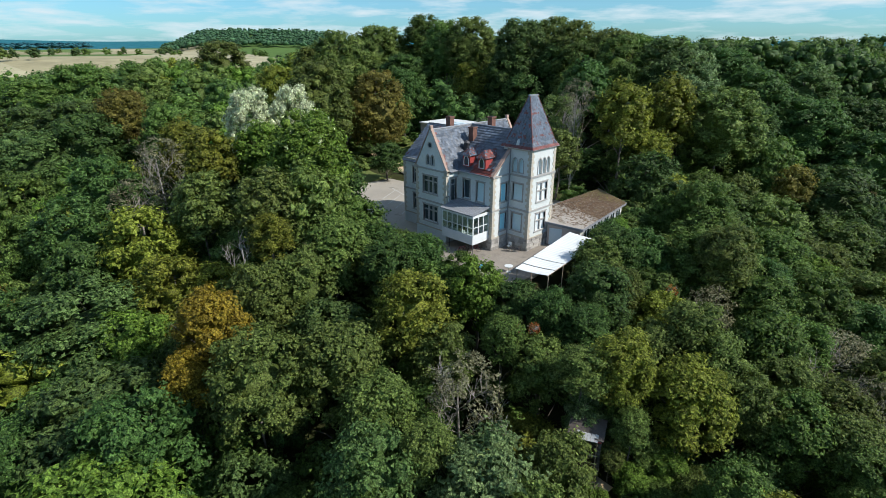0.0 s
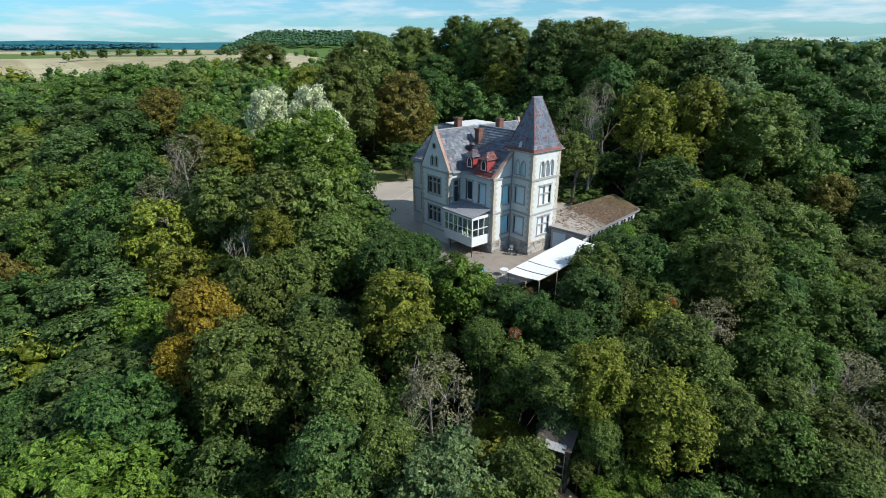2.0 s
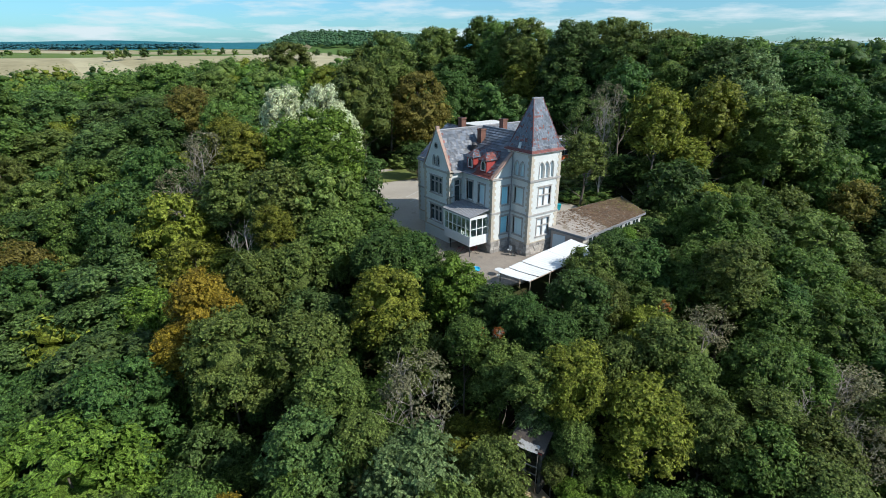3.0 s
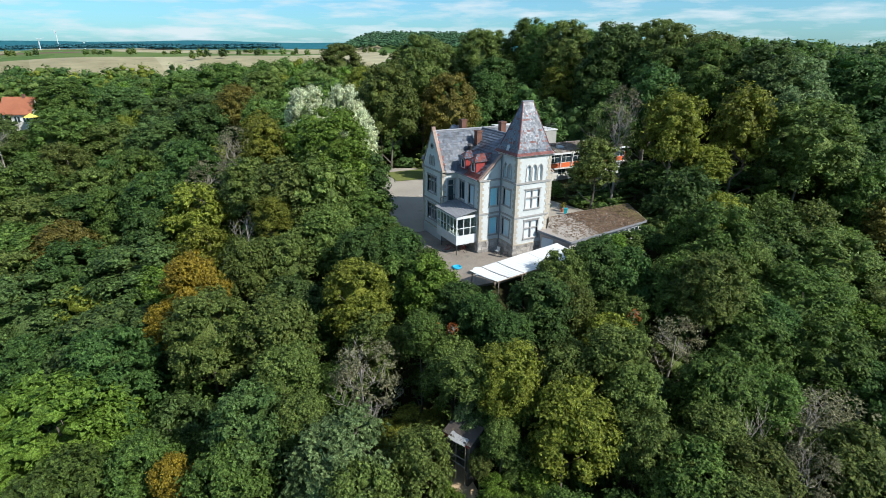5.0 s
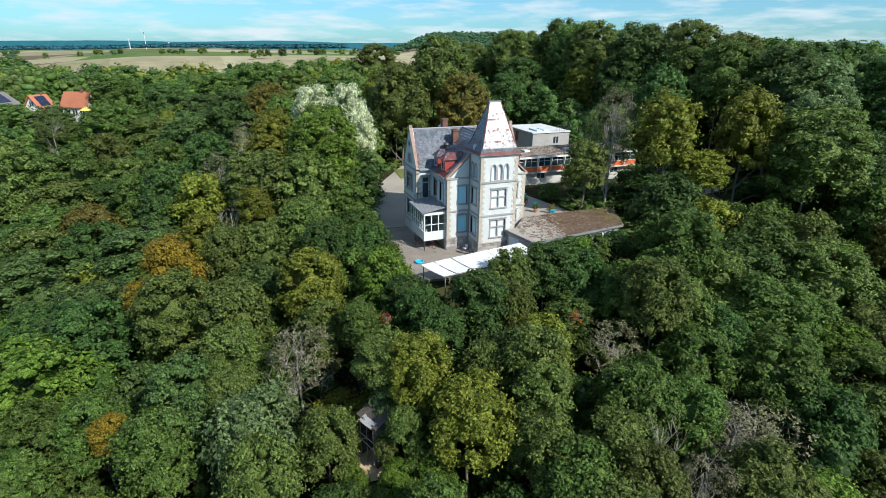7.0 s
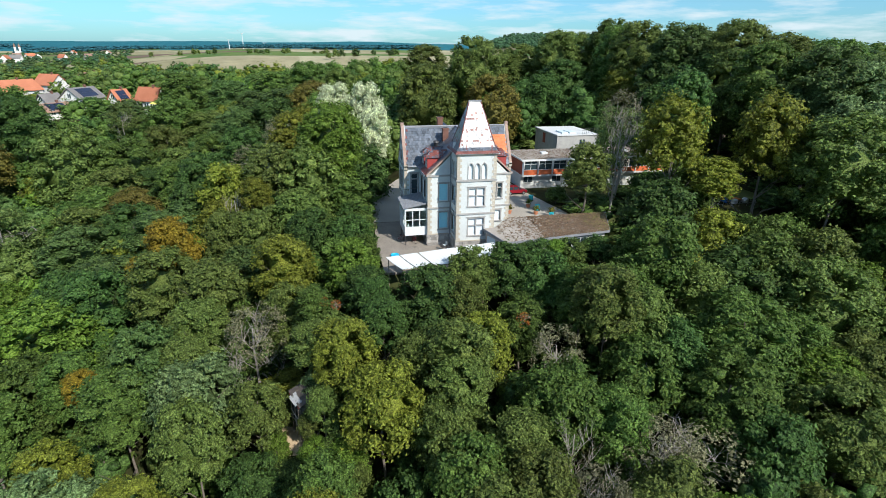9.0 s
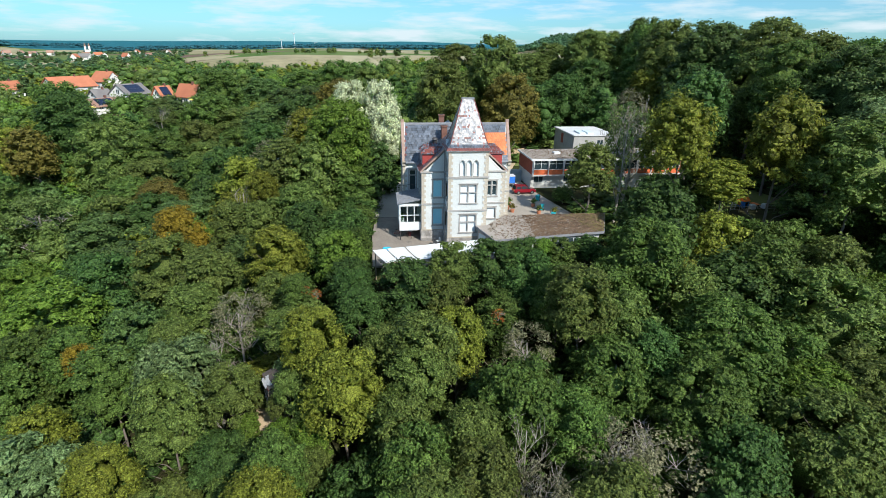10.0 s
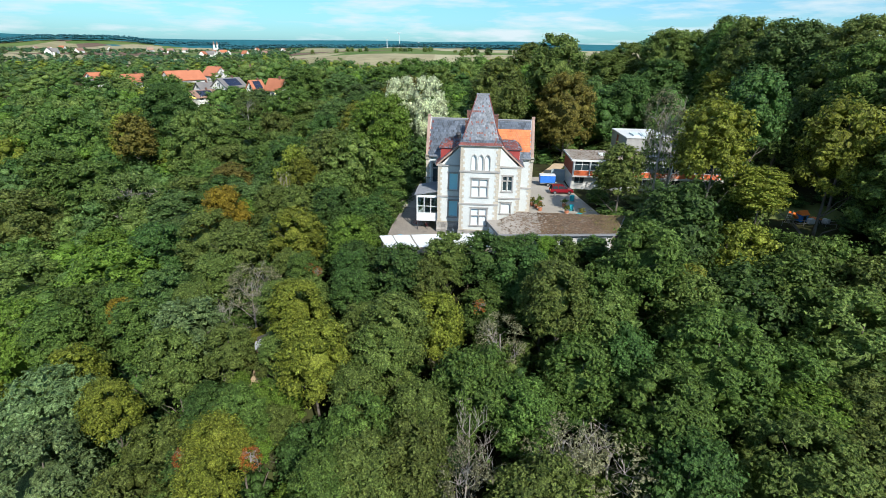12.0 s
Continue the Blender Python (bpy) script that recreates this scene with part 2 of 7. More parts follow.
def solid(fn, *args, **more):
    bm = bmesh.new()
    fn(bm, *args, **more)
    return bm


# ---- ground ----
GROUND = [-13.4, 7.8, 1.3, 6.2, 1.2, 4.7, 6.2, 2.0, 14.4, 4.1, 16.6, 2.2, -14.1, -1.5, -16.1, 17.8, -0.4, -3.6, 30.5, -5.2, 18.7, -5.0, -18.5, 6.4, -19.4, 0.7]
CANOPY = [8.5, -0.3, 0.3, 4.6, 2.2, 11.3, -0.5, -0.9, 14.8, -9.4, 11.3, 13.1, -21.9, 9.5, -14.4, 14.0, -5.3, -9.2, 25.1, -0.8, 17.8, -13.3, -7.2, -3.8, -22.7, -1.0]
HUMPS = [(x, y) for x in (-200, -150, -100, -50, 0) for y in (-50, 0, 50, 100, 150)]
PADS = [(-57, -31.5, 41.5, 71, 0.0), (-86, -50, 50, 76, 0.0), (-82, -53, 62, 100, 0.0), (-62, -44, 92, 110, -0.4), (-240, -148, -125, -10, 3.8), (-17, -13, 29.6, 32.6, -8.6)]


def smooth01(v):
    v = min(1.0, max(0.0, v))
    return v * v * (3 - 2 * v)


def swell(coef, x, y):
    return coef[0] + sum(c * math.exp(-((x - a) ** 2 + (y - b) ** 2) / 4608.0) for c, (a, b) in zip(coef[1:], HUMPS))


def far_land(x, y):
    r = math.hypot(x, y) + 1e-6
    yaw = math.degrees(math.atan2(-x, y)) % 360
    base = 11 + 6 * smooth01((yaw - 55) / 20) - 15 * smooth01((yaw - 92) / 26)
    if yaw > 200:
        base = -8
    base += 6 * noise.noise((x / 420, y / 420, 3)) * smooth01((r - 300) / 500)
    hill = 30 * math.exp(-(((yaw - 63.2) / 7.8) ** 6)) * math.exp(-((r - 1050) / 260) ** 2)
    ring = (36 - 8 * smooth01((yaw - 98) / 20) + 14 * smooth01((yaw - 122) / 12) + 9 * noise.noise((yaw / 9, 1, 7))) * smooth01((r - 1900) / 1700)
    ring += 20 * math.exp(-(((yaw - 126) / 5.5) ** 4)) * math.exp(-((r - 1900) / 190) ** 2)
    if 45 < yaw < 200:
        low = min(4.0, base)
        base = low + (base - low) * smooth01((r - 300) / 150)
    return base + hill + ring


def ground_z(x, y):
    z = swell(GROUND, x, y)
    far = smooth01((math.hypot(x + 60, y - 45) - 150) / 90)
    if far > 0:
        z = z * (1 - far) + far_land(x, y) * far
    z += 0.5 * noise.noise((x / 9, y / 9, 0)) * (1 - far)
    for x0, x1, y0, y1, top in PADS:
        d = math.hypot(max(x0 - x, 0, x - x1), max(y0 - y, 0, y - y1))
        if d < 7:
            k = 1 - smooth01(d / 7)
            z = z * (1 - k) + (top - 0.03) * k
    return z


def build_ground():
    cx, cy = -48.0, 54.0
    radii, r = [0.0], 0.0
    while r < 4600:
        r += max(1.3, r * 0.045) if r > 45 else 1.3
        radii.append(r)
    turns = 168
    verts, faces = [], []
    for r in radii[1:]:
        for k in range(turns):
            a = math.tau * k / turns
            x, y = cx + r * math.cos(a), cy + r * math.sin(a)
            verts.append((x, y, ground_z(x, y)))
    verts.append((cx, cy, -0.03))
    hub = len(verts) - 1
    for k in range(turns):
        faces.append((hub, k, (k + 1) % turns))
    for i in range(len(radii) - 2):
        for k in range(turns):
            j = (k + 1) % turns
            faces.append((i * turns + k, (i + 1) * turns + k, (i + 1) * turns + j, i * turns + j))
    mesh = bpy.data.meshes.new("ground")
    mesh.from_pydata(verts, [], faces)
    mesh.shade_smooth()
    m = bpy.data.materials.new("land")
    t = nodes_of(m)
    g = t.nodes.new("ShaderNodeNewGeometry")
    fields = node(t, "ShaderNodeTexVoronoi", Scale=1.0)
    stretch = node(t, "ShaderNodeMapping")
    stretch.inputs["Scale"].default_value = (0.0036, 0.0085, 0.0)
    stretch.inputs["Rotation"].default_value = (0, 0, 0.5)
    t.links.new(g.outputs["Position"], stretch.inputs["Vector"])
    t.links.new(stretch.outputs[0], fields.inputs["Vector"])
    ramp = node(t, "ShaderNodeValToRGB")
    ramp.color_ramp.interpolation = "CONSTANT"
    tones = [(0.0, (0.36, 0.325, 0.20)), (0.22, (0.10, 0.17, 0.05)), (0.4, (0.30, 0.275, 0.16)), (0.55, (0.17, 0.12, 0.09)), (0.7, (0.42, 0.385, 0.25)), (0.85, (0.13, 0.19, 0.06))]
    ramp.color_ramp.elements[0].color = (*tones[0][1], 1)
    ramp.color_ramp.elements[1].position, ramp.color_ramp.elements[1].color = tones[1][0], (*tones[1][1], 1)
    for at, tone in tones[2:]:
        ramp.color_ramp.elements.new(at).color = (*tone, 1)
    split = t.nodes.new("ShaderNodeSeparateColor")
    t.links.new(fields.outputs["Color"], split.inputs[0])
    t.links.new(split.outputs[0], ramp.inputs["Fac"])
    furrow = node(t, "ShaderNodeTexNoise", Scale=0.04, Detail=8.0, Roughness=0.75)
    t.links.new(g.outputs["Position"], furrow.inputs["Vector"])
    worn = node(t, "ShaderNodeMapRange")
    worn.inputs["From Min"].default_value, worn.inputs["From Max"].default_value = 0.3, 0.7
    worn.inputs["To Min"].default_value, worn.inputs["To Max"].default_value = 0.62, 1.08
    t.links.new(furrow.outputs["Fac"], worn.inputs["Value"])
    tilth = node(t, "ShaderNodeHueSaturation")
    t.links.new(worn.outputs[0], tilth.inputs["Value"])
    t.links.new(ramp.outputs[0], tilth.inputs["Color"])
    dist = node(t, "ShaderNodeVectorMath")
    dist.operation = "LENGTH"
    t.links.new(g.outputs["Position"], dist.inputs[0])
    edge = node(t, "ShaderNodeMapRange")
    edge.inputs["From Min"].default_value, edge.inputs["From Max"].default_value = 270, 330
    t.links.new(dist.outputs["Value"], edge.inputs["Value"])
    n1 = node(t, "ShaderNodeTexNoise", Scale=0.25, Detail=8.0, Roughness=0.7)
    t.links.new(g.outputs["Position"], n1.inputs["Vector"])
    forest = node(t, "ShaderNodeValToRGB")
    forest.color_ramp.elements[0].position, forest.color_ramp.elements[0].color = 0.35, (0.028, 0.024, 0.014, 1)
    forest.color_ramp.elements[1].position, forest.color_ramp.elements[1].color = 0.62, (0.05, 0.06, 0.022, 1)
    t.links.new(n1.outputs["Fac"], forest.inputs["Fac"])
    mix = t.nodes.new("ShaderNodeMix")
    mix.data_type = "RGBA"
    t.links.new(edge.outputs[0], mix.inputs["Factor"])
    t.links.new(forest.outputs[0], mix.inputs["A"])
    t.links.new(tilth.outputs[0], mix.inputs["B"])
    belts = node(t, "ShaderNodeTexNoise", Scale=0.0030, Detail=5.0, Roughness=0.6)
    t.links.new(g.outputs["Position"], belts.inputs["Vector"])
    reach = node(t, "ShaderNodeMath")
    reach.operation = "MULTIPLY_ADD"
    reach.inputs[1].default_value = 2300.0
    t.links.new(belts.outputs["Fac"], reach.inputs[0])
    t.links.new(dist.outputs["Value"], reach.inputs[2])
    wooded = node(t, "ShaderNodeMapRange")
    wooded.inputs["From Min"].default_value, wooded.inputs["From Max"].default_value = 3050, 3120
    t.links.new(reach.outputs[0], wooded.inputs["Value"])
    # far wooded land goes teal: distance haze painted into the ground colour
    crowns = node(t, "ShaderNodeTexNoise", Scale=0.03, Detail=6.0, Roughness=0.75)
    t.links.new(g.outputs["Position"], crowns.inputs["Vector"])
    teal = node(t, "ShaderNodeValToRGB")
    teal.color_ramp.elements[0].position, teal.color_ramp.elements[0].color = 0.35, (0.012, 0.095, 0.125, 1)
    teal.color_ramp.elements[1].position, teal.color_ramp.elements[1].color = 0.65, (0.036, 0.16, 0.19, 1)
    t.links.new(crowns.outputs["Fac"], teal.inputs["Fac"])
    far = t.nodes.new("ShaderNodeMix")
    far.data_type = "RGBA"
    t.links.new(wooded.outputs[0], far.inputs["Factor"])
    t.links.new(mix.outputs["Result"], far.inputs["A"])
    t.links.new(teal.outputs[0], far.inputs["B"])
    p = node(t, "ShaderNodeBsdfPrincipled", Roughness=0.95)
    p.inputs["Specular IOR Level"].default_value = 0.03
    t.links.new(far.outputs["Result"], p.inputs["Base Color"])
    o = t.nodes.new("ShaderNodeOutputMaterial")
    t.links.new(p.outputs[0], o.inputs["Surface"])
    tagged(link_mesh("ground", mesh, m), "rolling land with dark forest floor, distant stubble fields and haze-tinted far woods", "ground", kind="structure")


build_ground()


# ---- the villa ----
def face_box(bm, f, a0, a1, d0, d1, z0, z1):
    """A box on a wall face f = (axis, plane, out): a along the wall, d out of it."""
    axis, plane, out = f
    p, q = sorted((plane + out * d0, plane + out * d1))
    if axis == "x":
        box(bm, p, q, a0, a1, z0, z1)
    else:
        box(bm, a0, a1, p, q, z0, z1)


def face_point(f, a, d, z):
    axis, plane, out = f
    return (plane + out * d, a, z) if axis == "x" else (a, plane + out * d, z)


def wall(parent, f, a0, a1, z0, z1, holes=(), thick=0.45, material=None, top=None):
    """A wall with thickness and real openings; top: a gable as a list of (a, z) over z1."""
    bm = bmesh.new()
    cuts = sorted({a0, a1, *[h[0] for h in holes], *[h[1] for h in holes]})
    for p, q in zip(cuts, cuts[1:]):
        mine = sorted((h for h in holes if h[0] <= p + 1e-6 and h[1] >= q - 1e-6), key=lambda h: h[2])
        z = z0
        for h in mine:
            if h[2] > z:
                face_box(bm, f, p, q, -thick, 0, z, h[2])
            z = h[3]
        if z < z1:
            face_box(bm, f, p, q, -thick, 0, z, z1)
    if top:
        shift = Vector(face_point(f, 0, -thick, 0)) - Vector(face_point(f, 0, 0, 0))
        prism(bm, [face_point(f, a, 0, z) for a, z in top], shift)
    return part("wall", bm, material or RENDER_WALL, parent)


def lancet(a0, a1, z0, z1, steps=7):
    """The outline of a pointed arch, from its lower left corner clockwise."""
    w, mid = a1 - a0, (a0 + a1) / 2
    spring = z1 - 0.87 * w
    pts = [(a0, z0)]
    for k in range(steps + 1):
        t = k / steps * math.radians(60)
        pts.append((a1 - w * math.cos(t), spring + (z1 - spring) * math.sin(t) / math.sin(math.radians(60))))
    for k in range(steps - 1, -1, -1):
        t = k / steps * math.radians(60)
        pts.append((a0 + w * math.cos(t), spring + (z1 - spring) * math.sin(t) / math.sin(math.radians(60))))
    pts.append((a1, z0))
    return pts


def ring_face(bm, f, outer, inner, d0, d1):
    """A frame between two outlines with the same number of points."""
    n = len(outer)
    rows = [[bm.verts.new(face_point(f, a, d, z)) for a, z in line] for line, d in ((outer, d0), (outer, d1), (inner, d1), (inner, d0))]
    for i in range(n):
        j = (i + 1) % n
        for k in range(4):
            m = (k + 1) % 4
            bm.faces.new((rows[k][i], rows[k][j], rows[m][j], rows[m][i]))


def window(parent, f, a0, a1, z0, z1, lights=1, transom=0.0, fill=None, frame_mat=None, stone=0.16, label="window in a grey stone surround"):
    """A window in its opening: stone surround, sill, mullions, transom, panes or blinds."""
    bm = bmesh.new()
    face_box(bm, f, a0 - stone, a0, -0.30, 0.05, z0 - 0.02, z1 + stone)
    face_box(bm, f, a1, a1 + stone, -0.30, 0.05, z0 - 0.02, z1 + stone)
    face_box(bm, f, a0, a1, -0.30, 0.052, z1, z1 + stone)
    win = part("window", bm, STONE_GREY, parent, label)
    part("lintel", solid(face_box, f, a0 - stone - 0.08, a1 + stone + 0.08, 0.0, 0.12, z1 + stone, z1 + stone + 0.09), STONE_GREY, win)
    part("sill", solid(face_box, f, a0 - stone - 0.06, a1 + stone + 0.06, -0.28, 0.13, z0 - 0.16, z0 - 0.02), STONE_GREY, win)
    w = (a1 - a0) / lights
    for k in range(1, lights):
        part("mullion", solid(face_box, f, a0 + k * w - 0.07, a0 + k * w + 0.07, -0.26, 0.0, z0, z1), STONE_GREY, win)
    zt = z1 - (z1 - z0) * transom
    if transom:
        part("transom", solid(face_box, f, a0, a1, -0.255, 0.005, zt - 0.06, zt + 0.06), STONE_GREY, win)
    fm = frame_mat or WHITE_PAINT
    for k in range(lights):
        b0, b1 = a0 + k * w + (0.07 if k else 0), a0 + (k + 1) * w - (0.07 if k < lights - 1 else 0)
        bm = bmesh.new()
        for p, q, r, s in ((b0, b0 + 0.06, z0, z1), (b1 - 0.06, b1, z0, z1), (b0 + 0.06, b1 - 0.06, z0, z0 + 0.07), (b0 + 0.06, b1 - 0.06, z1 - 0.06, z1)):
            face_box(bm, f, p, q, -0.24, -0.17, r, s)
        part("casement", bm, fm, win)
        part("blind" if fill else "pane", solid(face_box, f, b0 + 0.055, b1 - 0.055, -0.22, -0.195, z0 + 0.06, z1 - 0.05), fill or GLASS, win)
    return win


def arches(parent, f, a0, a1, z0, z1, count, fill, label):
    """A row of lancet windows set in a rectangular opening of the wall."""
    w = (a1 - a0) / count
    win = None
    for k in range(count):
        p, q = a0 + k * w, a0 + (k + 1) * w
        inner = lancet(p + 0.12, q - 0.12, z0 + 0.06, z1 - 0.14)
        n = len(inner)
        outer = []
        for i, (a, z) in enumerate(inner):
            side = i / (n - 1)
            if i == 0:
                outer.append((p, z0))
            elif i == n - 1:
                outer.append((q, z0))
            else:
                outer.append((p + (q - p) * min(1, max(0, (side - 0.25) / 0.5)), z1 if 0.24 < side < 0.76 else z))
        bm = bmesh.new()
        ring_face(bm, f, outer, inner, -0.3, 0.03)
        made = part("window", bm, RENDER_WALL, parent, label)
        bm = bmesh.new()
        big = lancet(p + 0.04, q - 0.04, z0 + 0.02, z1 - 0.03)
        ring_face(bm, f, big, inner, 0.02, 0.075)
        part("stone_arch", bm, STONE_GREY, made)
        bm = bmesh.new()
        prism(bm, [face_point(f, a, -0.24, z) for a, z in inner], Vector(face_point(f, 0, 0.04, 0)) - Vector(face_point(f, 0, 0, 0)))
        part("blind" if fill else "pane", bm, fill or GLASS, made)
        if not fill:
            m = (p + q) / 2
            part("casement", solid(face_box, f, m - 0.03, m + 0.03, -0.2, -0.15, z0 + 0.1, z1 - 0.35), WHITE_PAINT, made)
    return win


def quoins(parent, x, y, sx, sy, z0, z1, material=None, seed=1):
    """Toothed corner stones at (x, y), each a part; sx, sy: the ways the two walls run from the corner."""
    rnd = random.Random(seed)
    made = {}
    z, k = z0, 0
    while z < z1 - 0.05:
        h = min(0.36, z1 - z)
        key = (k % 2, round(h, 3), rnd.randint(0, 1))
        if key not in made:
            la, lb = (0.55, 0.34) if k % 2 else (0.34, 0.55)
            la, lb = la + 0.04 * key[2], lb - 0.03 * key[2]
            e = 0.045
            bm = bmesh.new()
            prism(bm, [(-sx * e, -sy * e, 0.012), (sx * la, -sy * e, 0.012), (sx * la, sy * 0.12, 0.012), (sx * 0.12, sy * 0.12, 0.012), (sx * 0.12, sy * lb, 0.012), (-sx * e, sy * lb, 0.012)], (0, 0, h - 0.024))
            ob = part("quoin", bm, material or SANDSTONE, parent)
            made[key] = ob.data
        else:
            ob = link_mesh("quoin", made[key], None, parent)
        ob.location = (x, y, z)
        z += h
        k += 1


def in_poly(p, poly):
    hit = False
    for i in range(len(poly)):
        (x0, y0), (x1, y1) = poly[i], poly[i - 1]
        if (y0 > p[1]) != (y1 > p[1]) and p[0] < (x1 - x0) * (p[1] - y0) / (y1 - y0) + x0:
            hit = not hit
    return hit


def tiled(parent, corners, choose, mats, width=0.30, course=0.34, lift=0.05, label="", seed=3, thick=0.022, loose=1.0):
    """A roof plane, a flat polygon of 3D corners (the first two at the eave), with lapped tiles course by course."""
    c = [Vector(p) for p in corners]
    u = (c[1] - c[0]).normalized()
    nrm = (c[1] - c[0]).cross(c[2] - c[0]).normalized()
    if nrm.z < 0:
        nrm = -nrm
    v = nrm.cross(u)
    if v.z < 0:
        v = -v
    flat = [((p - c[0]).dot(u), (p - c[0]).dot(v)) for p in c]
    deck = bmesh.new()
    prism(deck, [p - nrm * 0.16 for p in c], nrm * 0.15)
    roof = part("roof", deck, LEAD, parent, label)
    rnd = random.Random(seed)
    verts, faces, slots = [], [], []
    s0, s1 = min(p[0] for p in flat), max(p[0] for p in flat)
    t1 = max(p[1] for p in flat)
    row, t = 0, 0.0
    while t < t1:
        s = s0 - (width / 2 if row % 2 else 0)
        while s < s1:
            mid = (s + width / 2, t + course / 2)
            if in_poly(mid, flat):
                z0, z1 = lift + loose * rnd.uniform(-0.006, 0.014), 0.012 + loose * rnd.uniform(-0.004, 0.006)
                g = 0.012
                tw = loose * rnd.uniform(-0.012, 0.012)
                n = len(verts)
                for a, b, h in ((s + g, t - 0.03, z0 + tw), (s + width - g, t - 0.03, z0 - tw), (s + width - g, t + course, z1 - tw), (s + g, t + course, z1 + tw),
                                (s + g, t - 0.03, z0 + tw - thick), (s + width - g, t - 0.03, z0 - tw - thick)):
                    verts.append(c[0] + u * a + v * b + nrm * h)
                faces += [(n, n + 1, n + 2, n + 3), (n + 4, n + 5, n + 1, n)]
                k = choose(c[0] + u * mid[0] + v * mid[1], row, rnd)
                slots += [k, k]
            s += width
        t += course
        row += 1
    mesh = bpy.data.meshes.new("tiles")
    mesh.from_pydata(verts, [], faces)
    for m in mats:
        mesh.materials.append(m)
    mesh.polygons.foreach_set("material_index", slots)
    tagged(link_mesh("tiles", mesh, None, roof), kind="stuff")
    return roof


TILES = [SLATE, CLAY_DARK, CLAY_ORANGE]
GX0, GX1, GY0, GY1 = -50.4, -44.8, 44.4, 59.6       # main block
WX, WY0, WY1 = -38.9, 46.55, 57.5                     # front wing
TX0, TX1, TY0, TY1 = -39.3, -35.7, 49.6, 54.5         # tower
EAVE, RIDGE, RX, WR = 9.55, 14.3, -47.6, 52.03
BACK = -56.0                                          # rear wing


def build_villa():
    villa = thing("villa", "white villa with sandstone quoins, slate roofs and a spired tower", "house", (-45, 52, 0))
    villa.matrix_world = Matrix()
    north = ("y", GY0, -1)
    midw = ("y", WY0, -1)
    tside = ("y", TY0, -1)
    tfront = ("x", TX1, 1)
    wfront = ("x", WX, 1)
    recess = ("x", GX1, 1)
    # gable end
    wall(villa, north, GX0, GX1, 0, EAVE, [(-49.0, -46.4, 6.2, 8.4), (-49.0, -46.4, 2.4, 4.5)])
    bm = bmesh.new()
    apex = 14.55
    hole = (-48.5, -46.8, 9.85, 11.35)
    # gable wall above the eave, in strips round the twin lancets
    slope = (apex - EAVE) / (RX - GX0)
    def over(a):
        return apex - slope * abs(a - RX)
    for p, q, lo in ((GX0, hole[0], EAVE), (hole[1], GX1, EAVE)):
        pts = [(p, lo), (q, lo), (q, over(q)), (p, over(p))]
        pts = [pt for i, pt in enumerate(pts) if i == 0 or (abs(pt[0] - pts[i - 1][0]) + abs(pt[1] - pts[i - 1][1])) > 1e-4]
        if abs(over(p) - lo) < 1e-4:
            pts = [(p, lo), (q, lo), (q, over(q))]
        if abs(over(q) - lo) < 1e-4:
            pts = [(p, lo), (q, lo), (p, over(p))]
        prism(bm, [(a, GY0, z) for a, z in pts], (0, 0.45, 0))
    prism(bm, [(hole[0], GY0, EAVE), (hole[1], GY0, EAVE), (hole[1], GY0, hole[2]), (hole[0], GY0, hole[2])], (0, 0.45, 0))
    prism(bm, [(hole[0], GY0, hole[3]), (hole[1], GY0, hole[3]), (hole[1], GY0, over(hole[1])), (RX, GY0, apex), (hole[0], GY0, over(hole[0]))], (0, 0.45, 0))
    part("gable", bm, RENDER_WALL, villa)
    arches(villa, north, *hole, 2, None, "twin lancet attic window with grey stone arches")
    bm = bmesh.new()
    ringo = [(RX - 0.06 + 0.42 * math.cos(k * math.tau / 20), 12.45 + 0.42 * math.sin(k * math.tau / 20)) for k in range(20)]
    ringi = [(RX - 0.06 + 0.28 * math.cos(k * math.tau / 20), 12.45 + 0.28 * math.sin(k * math.tau / 20)) for k in range(20)]
    ring_face(bm, north, ringo, ringi, 0.0, 0.07)
    oculus = part("oculus", bm, STONE_GREY, villa, "round stone attic oculus")
    bm = bmesh.new()
    prism(bm, [(a, GY0 - 0.02, z) for a, z in ringi], (0, 0.015, 0))
    part("pane", bm, GLASS, oculus)
    for z0, z1 in ((6.2, 8.4), (2.4, 4.5)):
        window(villa, north, -49.0, -46.4, z0, z1, 3, 0.28, None, STONE_GREY, label="three-light stone-mullioned window")
    # far gable end
    south = ("y", GY1, 1)
    wall(villa, south, GX0, GX1, 0, EAVE, [], top=[(GX0, EAVE), (RX, apex), (GX1, EAVE)])
    # copings
    for y0, y1 in ((GY0 - 0.08, GY0 + 0.34), (GY1 - 0.34, GY1 + 0.08)):
        for side in (-1, 1):
            foot = GX0 - 0.25 if side < 0 else GX1 + 0.25
            n = 9
            for k in range(n):
                a, b = k / n, (k + 0.97) / n
                pa = (foot + (RX - foot) * a, EAVE - 0.25 + (apex + 0.06 - EAVE + 0.25) * a)
                pb = (foot + (RX - foot) * b, EAVE - 0.25 + (apex + 0.06 - EAVE + 0.25) * b)
                bm = bmesh.new()
                prism(bm, [(pa[0], y0, pa[1]), (pb[0], y0, pb[1]), (pb[0], y0, pb[1] + 0.17), (pa[0], y0, pa[1] + 0.17)], (0, y1 - y0, 0))
                part("coping_stone", bm, COPING, villa)
            part("kneeler", solid(box, min(foot, foot - side * 0.55), max(foot, foot - side * 0.55), y0 - 0.02, y1 + 0.02, EAVE - 0.55, EAVE + 0.1), SANDSTONE, villa)
        part("finial", solid(box, RX - 0.16, RX + 0.16, y0 - 0.02, y1 + 0.02, apex + 0.0, apex + 0.34), COPING, villa)
